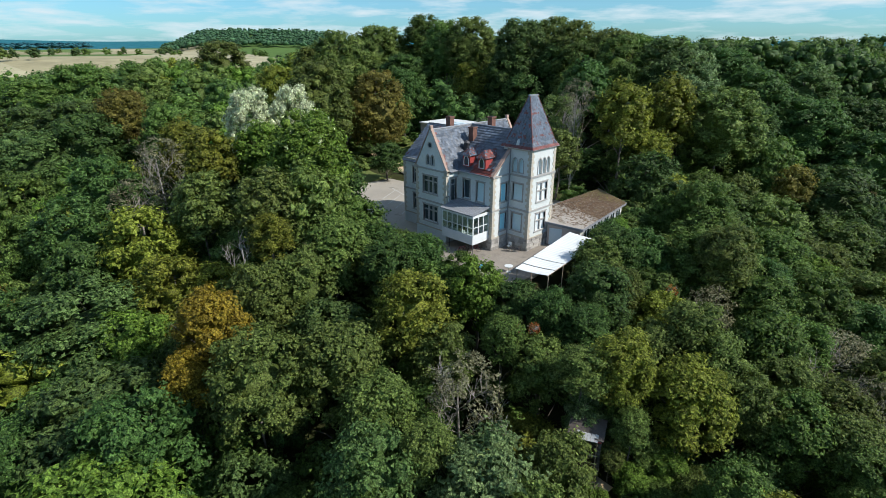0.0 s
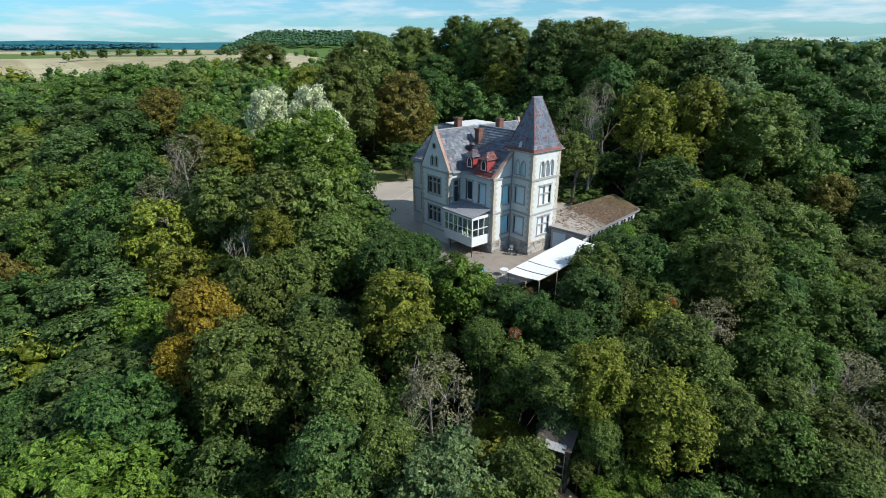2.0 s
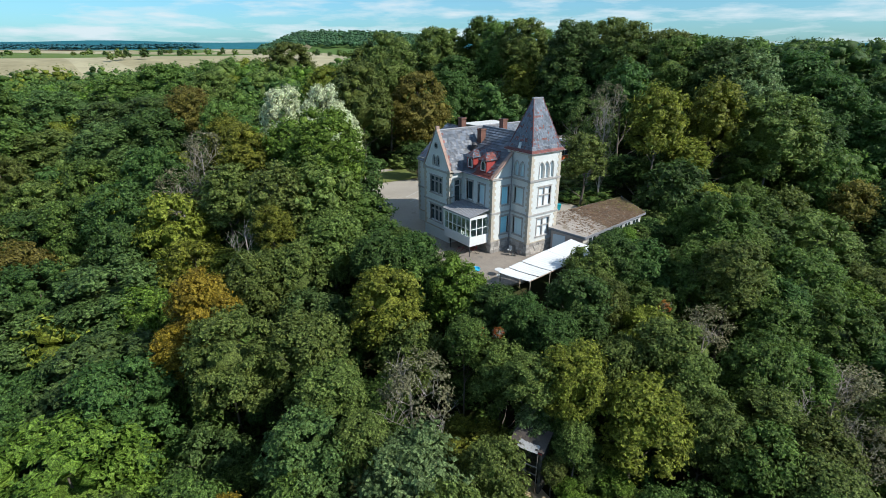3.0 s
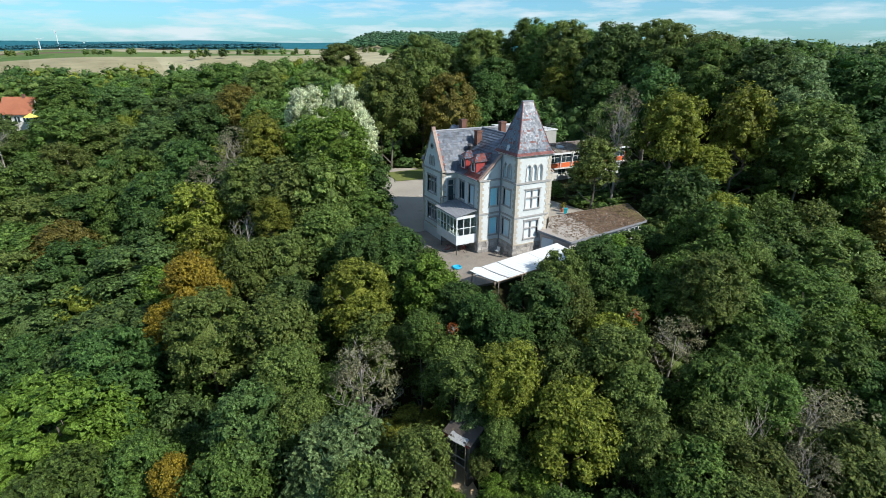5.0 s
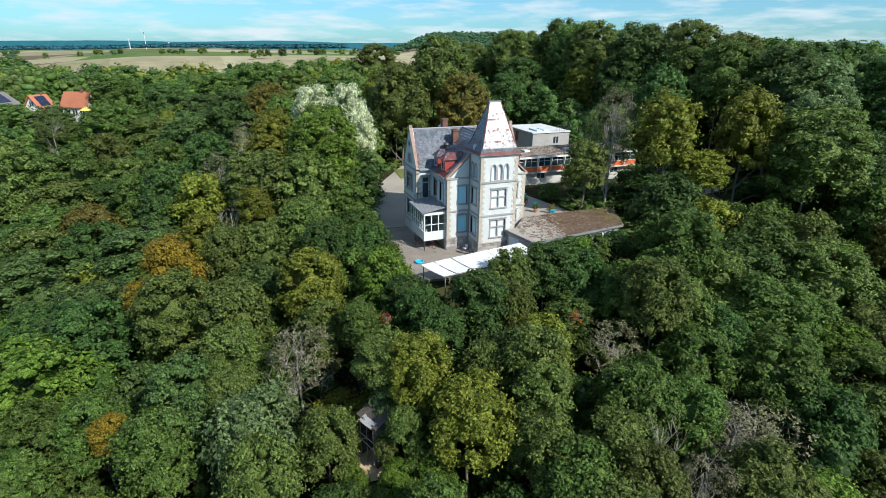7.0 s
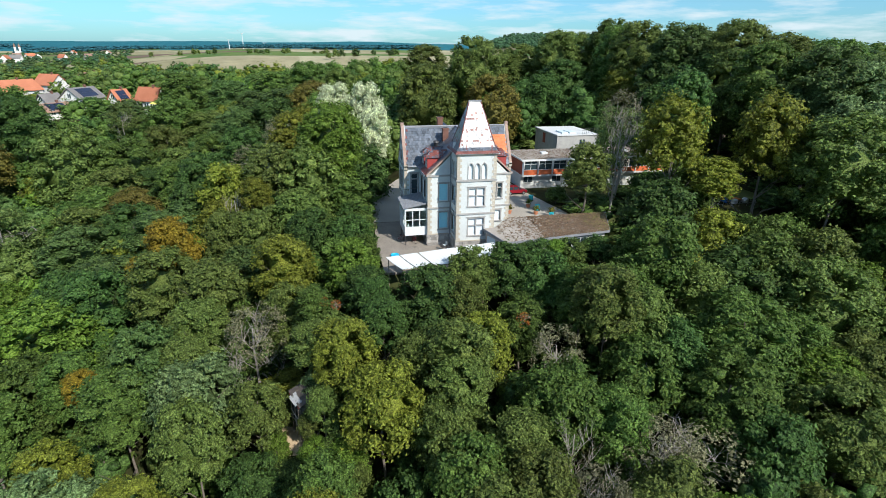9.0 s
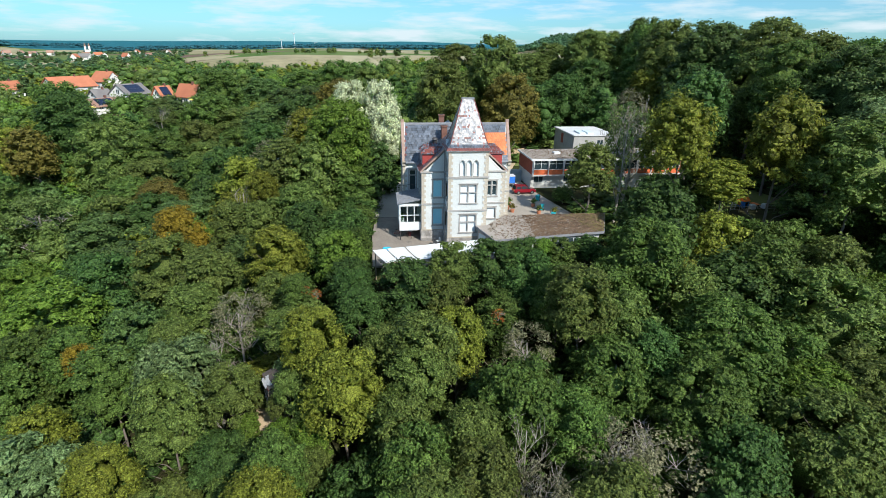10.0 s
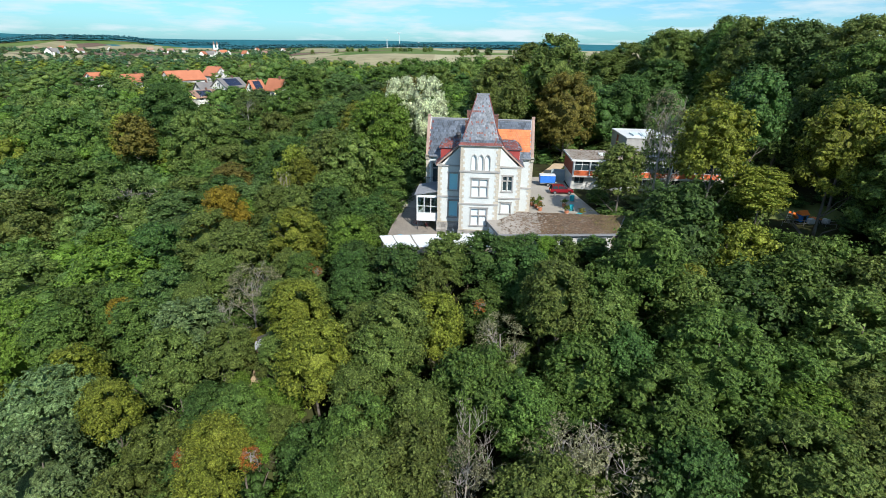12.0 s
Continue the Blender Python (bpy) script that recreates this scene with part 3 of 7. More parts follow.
    # recess walls beside the wing
    wall(villa, recess, GY0 + 0.45, WY0, 0, EAVE, [(45.3, 46.2, 5.5, 8.35)])
    window(villa, recess, 45.3, 46.2, 5.5, 8.35, 1, 0.25, None, label="tall balcony door in a stone surround")
    wall(villa, recess, WY1, GY1 - 0.45, 0, EAVE)
    wall(villa, ("x", GX0, -1), GY0 + 0.45, GY1 - 0.45, 0, EAVE)
    # front wing
    mids = [(-43.85, -42.7, 6.0, 8.4), (-41.55, -40.35, 6.0, 8.4)]
    wall(villa, midw, GX1 - 0.45, WX, 0, EAVE, mids)
    window(villa, midw, *mids[0], 1, 0.0, None, label="timber window with bare glass in a stone surround")
    window(villa, midw, *mids[1], 1, 0.0, BLIND_SHADED, label="window with a white blind drawn down, shade-tinted pale teal")
    blues = [(48.02, 49.2, 6.05, 8.3), (48.02, 49.25, 2.3, 4.5)]
    plain = [(55.17, 56.42, 6.15, 8.1), (55.12, 56.4, 3.05, 4.45)]
    wall(villa, wfront, WY0 + 0.45, WY1 - 0.45, 0, EAVE, blues + plain, top=[(WY0 + 0.45, EAVE), (WR, RIDGE + 0.1), (WY1 - 0.45, EAVE)])
    for h in blues:
        window(villa, wfront, *h, 1, 0.0, BLIND_BLUE, label="window with a pale blue blind drawn down")
    window(villa, wfront, *plain[0], 2, 0.3, None, label="two-light window with white casements")
    window(villa, wfront, *plain[1], 1, 0.0, BLIND_WHITE, label="window with a white blind drawn down")
    wall(villa, ("y", WY1, 1), GX1 - 0.45, WX, 0, EAVE)
    # tower
    pair = (-38.55, -36.7, 9.7, 11.65)
    lefts = [(-38.25, -36.8, 6.3, 8.3), (-38.25, -36.75, 2.35, 4.5)]
    wall(villa, tside, TX0 - 0.6, TX1, 0, 12.75, [*lefts, pair])
    for h in lefts:
        window(villa, tside, *h, 1, 0.0, BLIND_SHADED, label="window with a white blind drawn down, shade-tinted pale teal")
    arches(villa, tside, *pair, 2, BLIND_SHADED, "lancet tower window closed with a pale teal blind")
    trip = (50.85, 53.4, 9.5, 11.65)
    cross = [(51.1, 53.1, 6.15, 8.4), (51.15, 53.15, 2.3, 4.5)]
    wall(villa, tfront, TY0 + 0.45, TY1 - 0.45, 0, 12.75, [trip, *cross])
    for h in cross:
        window(villa, tfront, *h, 2, 0.42, BLIND_WHITE, label="stone cross window with white blinds drawn down")
    arches(villa, tfront, *trip, 3, BLIND_WHITE, "lancet tower window closed with a white blind")
    wall(villa, ("y", TY1, 1), TX0 - 0.6, TX1, 0, 12.75)
    wall(villa, ("x", TX0 - 0.6, -1), TY0 + 0.45, TY1 - 0.45, 9.0, 12.75)
    # rear wing
    rear = ("y", 47.0, -1)
    backs = [(-54.0, -53.0, 6.1, 8.3), (-54.0, -53.0, 2.3, 4.5)]
    wall(villa, rear, BACK, GX0 - 0.45, 0, EAVE - 0.4, backs)
    for h in backs:
        window(villa, rear, *h, 1, 0.3)
    wall(villa, ("y", 57.0, 1), BACK, GX0 - 0.45, 0, EAVE - 0.4)
    wall(villa, ("x", BACK, -1), 47.45, 56.55, 0, EAVE - 0.4, top=[(47.45, EAVE - 0.4), (WR, 13.6), (56.55, EAVE - 0.4)])
    # string courses
    for z, h, e in ((9.28, 0.22, 0.14), (5.05, 0.2, 0.12), (1.5, 0.14, 0.10)):
        runs = [("y", GX0 - e, GX1 + e, GY0, -1), ("y", GX1, WX + e, WY0, -1), ("x", WY0, TY0, WX, 1), ("y", WX, TX1 + e, TY0, -1),
                ("x", TY0, TY1, TX1, 1), ("y", WX, TX1 + e, TY1, 1), ("x", TY1, WY1 + e, WX, 1), ("x", GY0, WY0, GX1, 1),
                ("y", GX1, WX, WY1, 1), ("x", WY1, GY1 + e, GX1, 1), ("y", BACK, GX0, 47.0, -1)]
        for axis, p, q, plane, out in runs:
            part("string_course", solid(face_box, (axis, plane, out), p, q, 0.0, e, z, z + h), STONE_GREY if z > 2 else SANDSTONE, villa)
    for f, p, q in ((tfront, TY0 - 0.1, TY1 + 0.1), (tside, TX0, TX1 + 0.1), (("y", TY1, 1), TX0, TX1 + 0.1)):
        part("cornice", solid(face_box, f, p, q, 0.0, 0.16, 12.5, 12.72), SANDSTONE, villa)
    # corner stones
    s = 11
    for x, y, sx, sy, z1 in ((GX0, GY0, 1, 1, EAVE), (GX1, GY0, -1, 1, EAVE), (WX, WY0, -1, 1, EAVE), (WX, WY1, -1, -1, EAVE), (TX1, TY0, -1, 1, 12.5),
                              (TX1, TY1, -1, -1, 12.5), (GX1, GY1, -1, -1, EAVE), (BACK, 47.0, 1, 1, EAVE - 0.4)):
        s += 1
        quoins(villa, x, y, sx, sy, 1.64, z1, seed=s)
    # rough stone foot of tower and wing
    rnd = random.Random(5)
    for f, p, q in ((tfront, TY0 - 0.1, TY1 + 0.1), (tside, WX + 0.1, TX1 + 0.1), (wfront, WY0 - 0.1, TY0), (midw, -41.5, WX + 0.1), (("y", TY1, 1), WX, TX1 + 0.1)):
        bm = bmesh.new()
        z = -0.6
        while z < 1.45:
            h = min(rnd.uniform(0.3, 0.42), 1.5 - z)
            a = p
            while a < q - 0.05:
                w = min(rnd.uniform(0.4, 0.8), q - a)
                face_box(bm, f, a + 0.012, a + w - 0.012, -0.1, 0.1 + rnd.uniform(0, 0.07), z + 0.012, z + h - 0.012)
                a += w
            z += h
        part("plinth", bm, RUBBLE, villa, "rough-hewn grey stone plinth")
    # roofs
    def pick(p, row, rnd):
        return 1 if rnd.random() < 0.003 else 0
    def left_front(p, row, rnd):
        return 1 if p.y < 45.0 + rnd.uniform(-0.15, 0.15) and rnd.random() < 0.5 else pick(p, row, rnd)
    def wing_left(p, row, rnd):
        low = (p.z - EAVE) + (p.x + 44.0) * 0.25
        return 1 if low < 1.6 + rnd.uniform(-0.4, 0.4) and p.x > -42.5 else pick(p, row, rnd)
    def right_front(p, row, rnd):
        return 2 if 10.4 < p.z < 13.2 else 0
    o = 0.3
    tiled(villa, [(GX1 + o, GY0 + 0.4, EAVE - 0.1), (GX1 + o, WY0 - 0.3, EAVE - 0.1), (RX, WR, RIDGE), (RX, GY0 + 0.4, RIDGE)], left_front, TILES, label="steep slate-tiled roof slope")
    tiled(villa, [(GX1 + o, WY1 + 0.3, EAVE - 0.1), (GX1 + o, GY1 - 0.4, EAVE - 0.1), (RX, GY1 - 0.4, RIDGE), (RX, WR, RIDGE)], right_front, TILES, label="roof slope patched with new orange tiles between slates")
    tiled(villa, [(GX0 - o, GY0 + 0.4, EAVE - 0.1), (GX0 - o, GY1 - 0.4, EAVE - 0.1), (RX, GY1 - 0.4, RIDGE), (RX, GY0 + 0.4, RIDGE)], pick, TILES, label="rear slate-tiled roof slope")
    tiled(villa, [(GX1 - 0.1, WY0 - o, EAVE - 0.1), (WX - 0.3, WY0 - o, EAVE - 0.1), (WX - 0.3, WR, RIDGE), (RX, WR, RIDGE)], wing_left, TILES, 0.34, 0.42, 0.09, label="slate and red-tiled roof slope of the front wing")
    tiled(villa, [(WX - 0.3, WY1 + o, EAVE - 0.1), (GX1 - 0.1, WY1 + o, EAVE - 0.1), (RX, WR, RIDGE), (WX - 0.3, WR, RIDGE)], pick, TILES, 0.34, 0.42, 0.09, label="tiled roof slope of the front wing")
    tiled(villa, [(BACK, 46.7, 9.1), (GX0, 46.7, 9.1), (RX, WR, 13.7), (BACK, WR, 13.7)], pick, TILES, label="rear wing slate roof slope")
    tiled(villa, [(BACK, 57.3, 9.1), (GX0, 57.3, 9.1), (RX, WR, 13.7), (BACK, WR, 13.7)], pick, TILES, label="rear wing slate roof slope")
    for a, b in (((RX, GY0 + 0.4, RIDGE + 0.05), (RX, GY1 - 0.4, RIDGE + 0.05)), ((RX, WR, RIDGE + 0.05), (WX - 0.3, WR, RIDGE + 0.05))):
        part("ridge_tiles", solid(tube, a, b, 0.12, 0.12, 8), LEAD, villa, "row of rounded ridge tiles")
    # raking copings of the wing front
    for side, y in ((1, WY0 - 0.25), (-1, WY1 + 0.25)):
        bm = bmesh.new()
        prism(bm, [(WX - 0.38, y, EAVE - 0.28), (WX - 0.38, WR, RIDGE + 0.12), (WX - 0.38, WR, RIDGE + 0.36), (WX - 0.38, y, EAVE - 0.04)], (0.5, 0, 0))
        part("coping", bm, COPING, villa, "weathered stone gable coping")
    # gutters
    for a, b in (((GX1 + o + 0.08, GY0 + 0.4, EAVE - 0.12), (GX1 + o + 0.08, WY0 - 0.3, EAVE - 0.12)), ((GX1, WY0 - o - 0.08, EAVE - 0.12), (WX - 0.3, WY0 - o - 0.08, EAVE - 0.12)),
                 ((GX1 + o + 0.08, WY1 + 0.3, EAVE - 0.12), (GX1 + o + 0.08, GY1 - 0.4, EAVE - 0.12)), ((GX1, WY1 + o + 0.08, EAVE - 0.12), (WX - 0.3, WY1 + o + 0.08, EAVE - 0.12))):
        part("gutter", solid(tube, a, b, 0.09, 0.09, 8), LEAD, villa)
    part("downpipe", solid(tube, (WX + 0.1, TY0 - 0.14, 0.2), (WX + 0.1, TY0 - 0.14, 12.4), 0.06, 0.06, 8), LEAD, villa, "grey downpipe in the tower corner")
    # chimneys
    for x, y, z0, z1 in ((-50.0, 50.3, 11, 15.3), (-45.7, 50.2, 10.5, 14.35), (-45.8, 54.0, 11, 15.3)):
        stack = part("chimney", solid(box, x - 0.38, x + 0.38, y - 0.38, y + 0.38, z0, z1 - 0.2), BRICK, villa, "red-brown brick chimney stack")
        part("cap", solid(box, x - 0.45, x + 0.45, y - 0.45, y + 0.45, z1 - 0.2, z1), BRICK, stack)
        part("flue", solid(box, x - 0.25, x + 0.25, y - 0.25, y + 0.25, z1 - 0.02, z1 + 0.05), DARK, stack)
    # round vent hood on the left slope
    hood = part("vent_hood", solid(tube, (-45.9, 48.9, 11.3), (-45.5, 48.9, 12.55), 0.3, 0.34, 10), IRON, villa, "black sheet-metal vent hood")
    part("cap", solid(tube, (-45.5, 48.9, 12.55), (-45.45, 48.9, 12.72), 0.42, 0.2, 10), IRON, hood)
    # dormers
    for x, y, sgn in ((-43.55, 46.75, 1), (-41.0, 46.75, 1), (-43.2, 57.3, -1), (-40.9, 57.3, -1)):
        w, z0, z1 = 0.62, 10.0, 11.45
        bm = bmesh.new()
        for e in (-w, w - 0.1):
            prism(bm, [(x + e, y, z0), (x + e, y, z1), (x + e, y + sgn * 2.2, z1), (x + e, y + sgn * 0.55, z0)], (0.1, 0, 0))
        dormer = part("dormer", bm, RED_PAINT, villa, "small dormer with red cheeks and a hipped tiled cap")
        front = ("y", y, -sgn)
        bm = bmesh.new()
        for p, q, r, t in ((x - w + 0.1, x - w + 0.28, z0, z1), (x + w - 0.28, x + w - 0.1, z0, z1), (x - w + 0.28, x + w - 0.28, z0, z0 + 0.25), (x - w + 0.28, x + w - 0.28, z1 - 0.22, z1)):
            face_box(bm, front, p, q, -0.12, 0.0, r, t)
        part("front_boards", bm, RED_PAINT, dormer)
        part("pane", solid(face_box, front, x - w + 0.28, x + w - 0.28, -0.09, -0.06, z0 + 0.25, z1 - 0.22), GLASS, dormer)
        a = [(x + dx, y + dy * sgn, z1) for dx, dy in ((-w - 0.2, -0.25), (w + 0.2, -0.25), (w + 0.2, 2.6), (-w - 0.2, 2.6))]
        b = [(x, y + dy * sgn, z1 + 0.8) for dy in (0.5, 2.6)]
        def cap_pick(p, row, rnd):
            return 1 if rnd.random() < (0.75 if x > -42.5 else 0.3) else 0
        for face in ((a[0], a[1], b[0]), (a[1], a[2], b[1], b[0]), (a[3], a[0], b[0], b[1])):
            tiled(villa, face, cap_pick, TILES, 0.2, 0.2, 0.03, label="small hipped dormer roof of mixed tiles", seed=int(40 + abs(x)))
        bow = lancet(x - w + 0.28, x + w - 0.28, z0 + 0.2, z1 - 0.1)
        big = lancet(x - w + 0.16, x + w - 0.16, z0 + 0.12, z1 + 0.04)
        bm = bmesh.new()
        ring_face(bm, front, big, bow, 0.0, 0.06)
        part("window_arch", bm, WHITE_PAINT, dormer)
    # spire: flared foot, steep faces, short ridge
    cx, cy = (TX0 - 0.6 + TX1) / 2, (TY0 + TY1) / 2
    hx, hy = (TX1 - TX0 + 0.6) / 2 + 0.32, (TY1 - TY0) / 2 + 0.32
    ix, iy = hx - 0.5, hy - 0.5
    zb, zm, zt = 12.72, 13.45, 18.6
    tx, ty = 0.10, 0.72
    part("spire_soffit", solid(box, cx - hx, cx + hx, cy - hy, cy + hy, zb - 0.06, zb), WHITE_PAINT, villa)
    def spire_pick(p, row, rnd):
        if p.z < 13.1:
            return 1
        for z, h in ((14.1, 0.13), (15.4, 0.12), (16.7, 0.12)):
            if abs(p.z - z) < h + rnd.uniform(-0.05, 0.05):
                return 1 if rnd.random() < 0.42 else 0
        return 1 if rnd.random() < 0.035 else 0
    low = [(cx - hx, cy - hy, zb), (cx + hx, cy - hy, zb), (cx + hx, cy + hy, zb), (cx - hx, cy + hy, zb)]
    mid = [(cx - ix, cy - iy, zm), (cx + ix, cy - iy, zm), (cx + ix, cy + iy, zm), (cx - ix, cy + iy, zm)]
    top = [(cx - tx, cy - ty, zt), (cx + tx, cy - ty, zt), (cx + tx, cy + ty, zt), (cx - tx, cy + ty, zt)]
    for k in range(4):
        j = (k + 1) % 4
        tiled(villa, [low[k], low[j], mid[j], mid[k]], spire_pick, TILES, 0.2, 0.2, 0.035, label="flared foot of the tiled spire", seed=20 + k)
        tiled(villa, [mid[k], mid[j], top[j], top[k]], spire_pick, TILES, 0.2, 0.22, 0.03, label="steep patterned slate face of the tower spire", seed=30 + k, loose=0.35)
        part("hip_tiles", solid(tube, mid[k], top[k], 0.07, 0.06, 6), CLAY_DARK, villa)
    part("ridge_cap", solid(box, cx - 0.16, cx + 0.16, cy - ty - 0.08, cy + ty + 0.08, zt - 0.05, zt + 0.12), LEAD, villa)
    # small triangular vent on the spire foot
    bm = bmesh.new()
    prism(bm, [(cx - 0.25, cy - hy + 0.2, 13.0), (cx + 0.25, cy - hy + 0.2, 13.0), (cx, cy - hy + 0.2, 13.75)], (0, 0.8, 0.0))
    part("spire_vent", bm, WHITE_PAINT, villa, "small white triangular roof vent")
    return villa


build_villa()


def build_conservatory():
    c = thing("conservatory", "white glazed conservatory raised on a post against the villa wall", "conservatory")
    x0, x1, y0, y1 = -44.7, -39.4, 43.6, 46.5
    part("floor_slab", solid(box, x0, x1, y0, y1, 1.36, 1.62), WHITE_PAINT, c)
    n, e = ("y", y0, -1), ("x", x1, 1)
    for f, p, q in ((n, x0, x1), (e, y0 + 0.12, y1)):
        part("parapet", solid(face_box, f, p, q, -0.12, 0.0, 1.62, 2.55), WHITE_PAINT, c)
        part("fascia", solid(face_box, f, p, q, -0.12, 0.002, 4.72, 5.05), WHITE_PAINT, c)
        k = 6 if f is n else 3
        w = (q - p) / k
        for i in range(k + 1):
            a = p + i * w
            part("mullion", solid(face_box, f, max(p, a - 0.05), min(q, a + 0.05), -0.1, -0.003, 2.55, 4.72), WHITE_PAINT, c)
        part("rail", solid(face_box, f, p, q, -0.09, -0.012, 3.45, 3.53), WHITE_PAINT, c)
        pane = glass_clear()
        for i in range(k):
            for r, t in ((2.55, 3.45), (3.53, 4.72)):
                ob = part("pane", solid(face_box, f, p + i * w + 0.05, p + (i + 1) * w - 0.05, -0.06, -0.05, r, t), pane, c)
                ob.visible_shadow = False
    part("back_wall", solid(box, x0, x1, y1 + 0.005, y1 + 0.03, 1.62, 4.7), RENDER_WALL, c)
    bm = bmesh.new()
    prism(bm, [(x0 - 0.15, y0 - 0.25, 5.05), (x0 - 0.15, y1, 5.62), (x0 - 0.15, y1, 5.75), (x0 - 0.15, y0 - 0.25, 5.17)], (x1 - x0 + 0.35, 0, 0))
    roof = part("roof", bm, LEAD, c, "grey sheet-metal lean-to roof")
    for k in range(15):
        x = x0 + k * (x1 - x0) / 14
        bm = bmesh.new()
        prism(bm, [(x - 0.02, y0 - 0.25, 5.17), (x - 0.02, y1, 5.75), (x - 0.02, y1, 5.8), (x - 0.02, y0 - 0.25, 5.22)], (0.04, 0, 0))
        part("seam", bm, LEAD, roof)
    part("post", solid(tube, (x1 - 0.1, y0 + 0.1, 0), (x1 - 0.1, y0 + 0.1, 1.36), 0.06), IRON, c)
    part("post", solid(tube, (x0 + 1.2, y0 + 0.1, 0), (x0 + 1.2, y0 + 0.1, 1.36), 0.06), IRON, c)
    rnd = random.Random(6)
    for k in range(7):
        px = x0 + 0.5 + k * 0.72
        pot = part("flower_pot", solid(tube, (px, y0 + 0.45, 2.5), (px, y0 + 0.45, 2.75), 0.12, 0.17, 10), WHITE_PAINT, c)
        bm = bmesh.new()
        for q in range(26):
            a = Vector((px + rnd.uniform(-0.2, 0.2), y0 + 0.45 + rnd.uniform(-0.12, 0.12), 2.75 + rnd.uniform(0, 0.5)))
            w = Vector((rnd.uniform(-0.1, 0.1), rnd.uniform(-0.06, 0.06), rnd.uniform(-0.08, 0.1)))
            v = Vector((rnd.uniform(-0.05, 0.05), 0.03, 0.06))
            bm.faces.new([bm.verts.new(a - w), bm.verts.new(a + v), bm.verts.new(a + w), bm.verts.new(a - v)])
        part("pot_plant", bm, LEAVES[MID], pot)
    part("sill_shelf", solid(box, x0 + 0.15, x1 - 0.15, y0 + 0.2, y0 + 0.7, 2.44, 2.5), WHITE_PAINT, c)
    # balcony rail over the roof's edge
    rail = part("handrail", solid(tube, (x0, y0 + 0.5, 6.2), (x0, y1 - 0.2, 6.4), 0.03), IRON, c)
    for k in range(6):
        y = y0 + 0.5 + k * 0.42
        part("baluster", solid(tube, (x0, y, 5.3 + (y - y0) * 0.2), (x0, y, 6.2 + (y - y0 - .5) * 0.08), 0.02, sides=5), IRON, rail)


def glass_clear():
    m = bpy.data.materials.get("conservatory_glass")
    if m:
        return m
    m = bpy.data.materials.new("conservatory_glass")
    t = nodes_of(m)
    gl = node(t, "ShaderNodeBsdfGlossy", Roughness=0.03)
    tp = node(t, "ShaderNodeBsdfTransparent")
    tp.inputs["Color"].default_value = (0.82, 0.90, 0.88, 1)
    mx = node(t, "ShaderNodeMixShader", Fac=0.16)
    t.links.new(tp.outputs[0], mx.inputs[1])
    t.links.new(gl.outputs[0], mx.inputs[2])
    o = t.nodes.new("ShaderNodeOutputMaterial")
    t.links.new(mx.outputs[0], o.inputs["Surface"])
    return m


build_conservatory()


# ---- yard, outbuildings and things round the villa ----
ASPHALT = surface("yard_asphalt", (0.27, 0.245, 0.21), (0.40, 0.365, 0.31), 0.15, 6, 0.95, 0.2, spots=(0.17, 0.15, 0.12), spot_scale=0.3, spot_at=0.6)
LAWN = surface("lawn", (0.10, 0.13, 0.03), (0.17, 0.19, 0.05), 0.3, 6, 0.95, 0.4, spots=(0.20, 0.17, 0.08), spot_scale=0.5, spot_at=0.58)
SAND = surface("sandy_soil", (0.42, 0.31, 0.19), (0.56, 0.43, 0.28), 0.8, 8, 0.95, 0.3)
ROOF_FELT = surface("gravelled_felt", (0.27, 0.24, 0.21), (0.40, 0.37, 0.33), 0.5, 9, 0.95, 0.35, spots=(0.17, 0.14, 0.10), spot_scale=0.9, spot_at=0.55)
LITTER = surface("dead_leaves", (0.11, 0.068, 0.042), (0.20, 0.135, 0.085), 0.4, 7, 0.95, 0.2, island=0.45)
MOSS = surface("moss", (0.12, 0.12, 0.03), (0.20, 0.18, 0.05), 0.8, 9, 0.95, 0.4, island=0.25)
PINK_WALL = surface("pinkish_wall", (0.40, 0.34, 0.31), (0.52, 0.46, 0.42), 0.6, 8, 0.9, 0.1)
MOSSY_STONE = surface("mossy_stone", (0.05, 0.05, 0.04), (0.13, 0.12, 0.10), 1.0, 9, 0.95, 0.4, island=0.3)
OLD_SHEET = surface("old_cement_sheet", (0.27, 0.28, 0.29), (0.42, 0.43, 0.43), 1.2, 10, 0.9, 0.2, spots=(0.14, 0.13, 0.10), spot_scale=3.0, spot_at=0.56)
WORN_LINE = surface("worn_line_paint", (0.36, 0.35, 0.32), (0.52, 0.51, 0.48), 0.8, 6, 0.9, 0.1)
SHED_FELT = surface("old_felt", (0.05, 0.042, 0.038), (0.10, 0.085, 0.075), 0.8, 9, 0.95, 0.4, spots=(0.15, 0.12, 0.08), spot_scale=2.0, spot_at=0.58)
CONCRETE = surface("light_concrete", (0.46, 0.46, 0.44), (0.60, 0.60, 0.57), 0.5, 8, 0.9, 0.12)
ORANGE_PANEL = surface("orange_panel", (0.58, 0.12, 0.045), (0.70, 0.17, 0.06), 0.6, 8, 0.6, 0.05)
BROWN_RED = surface("brown_red_cladding", (0.24, 0.055, 0.03), (0.33, 0.085, 0.05), 0.6, 8, 0.8, 0.1)
TARP_BLUE = surface("blue_tarpaulin", (0.02, 0.14, 0.55), (0.04, 0.20, 0.68), 0.8, 8, 0.5, 0.15)
CAR_RED = surface("red_car_paint", (0.20, 0.008, 0.016), (0.25, 0.014, 0.022), 0.5, 6, 0.25, 0.0, spec=0.7)
RUBBER = surface("rubber", (0.015, 0.015, 0.016), (0.03, 0.03, 0.03), 3, 20, 0.85, 0.1)
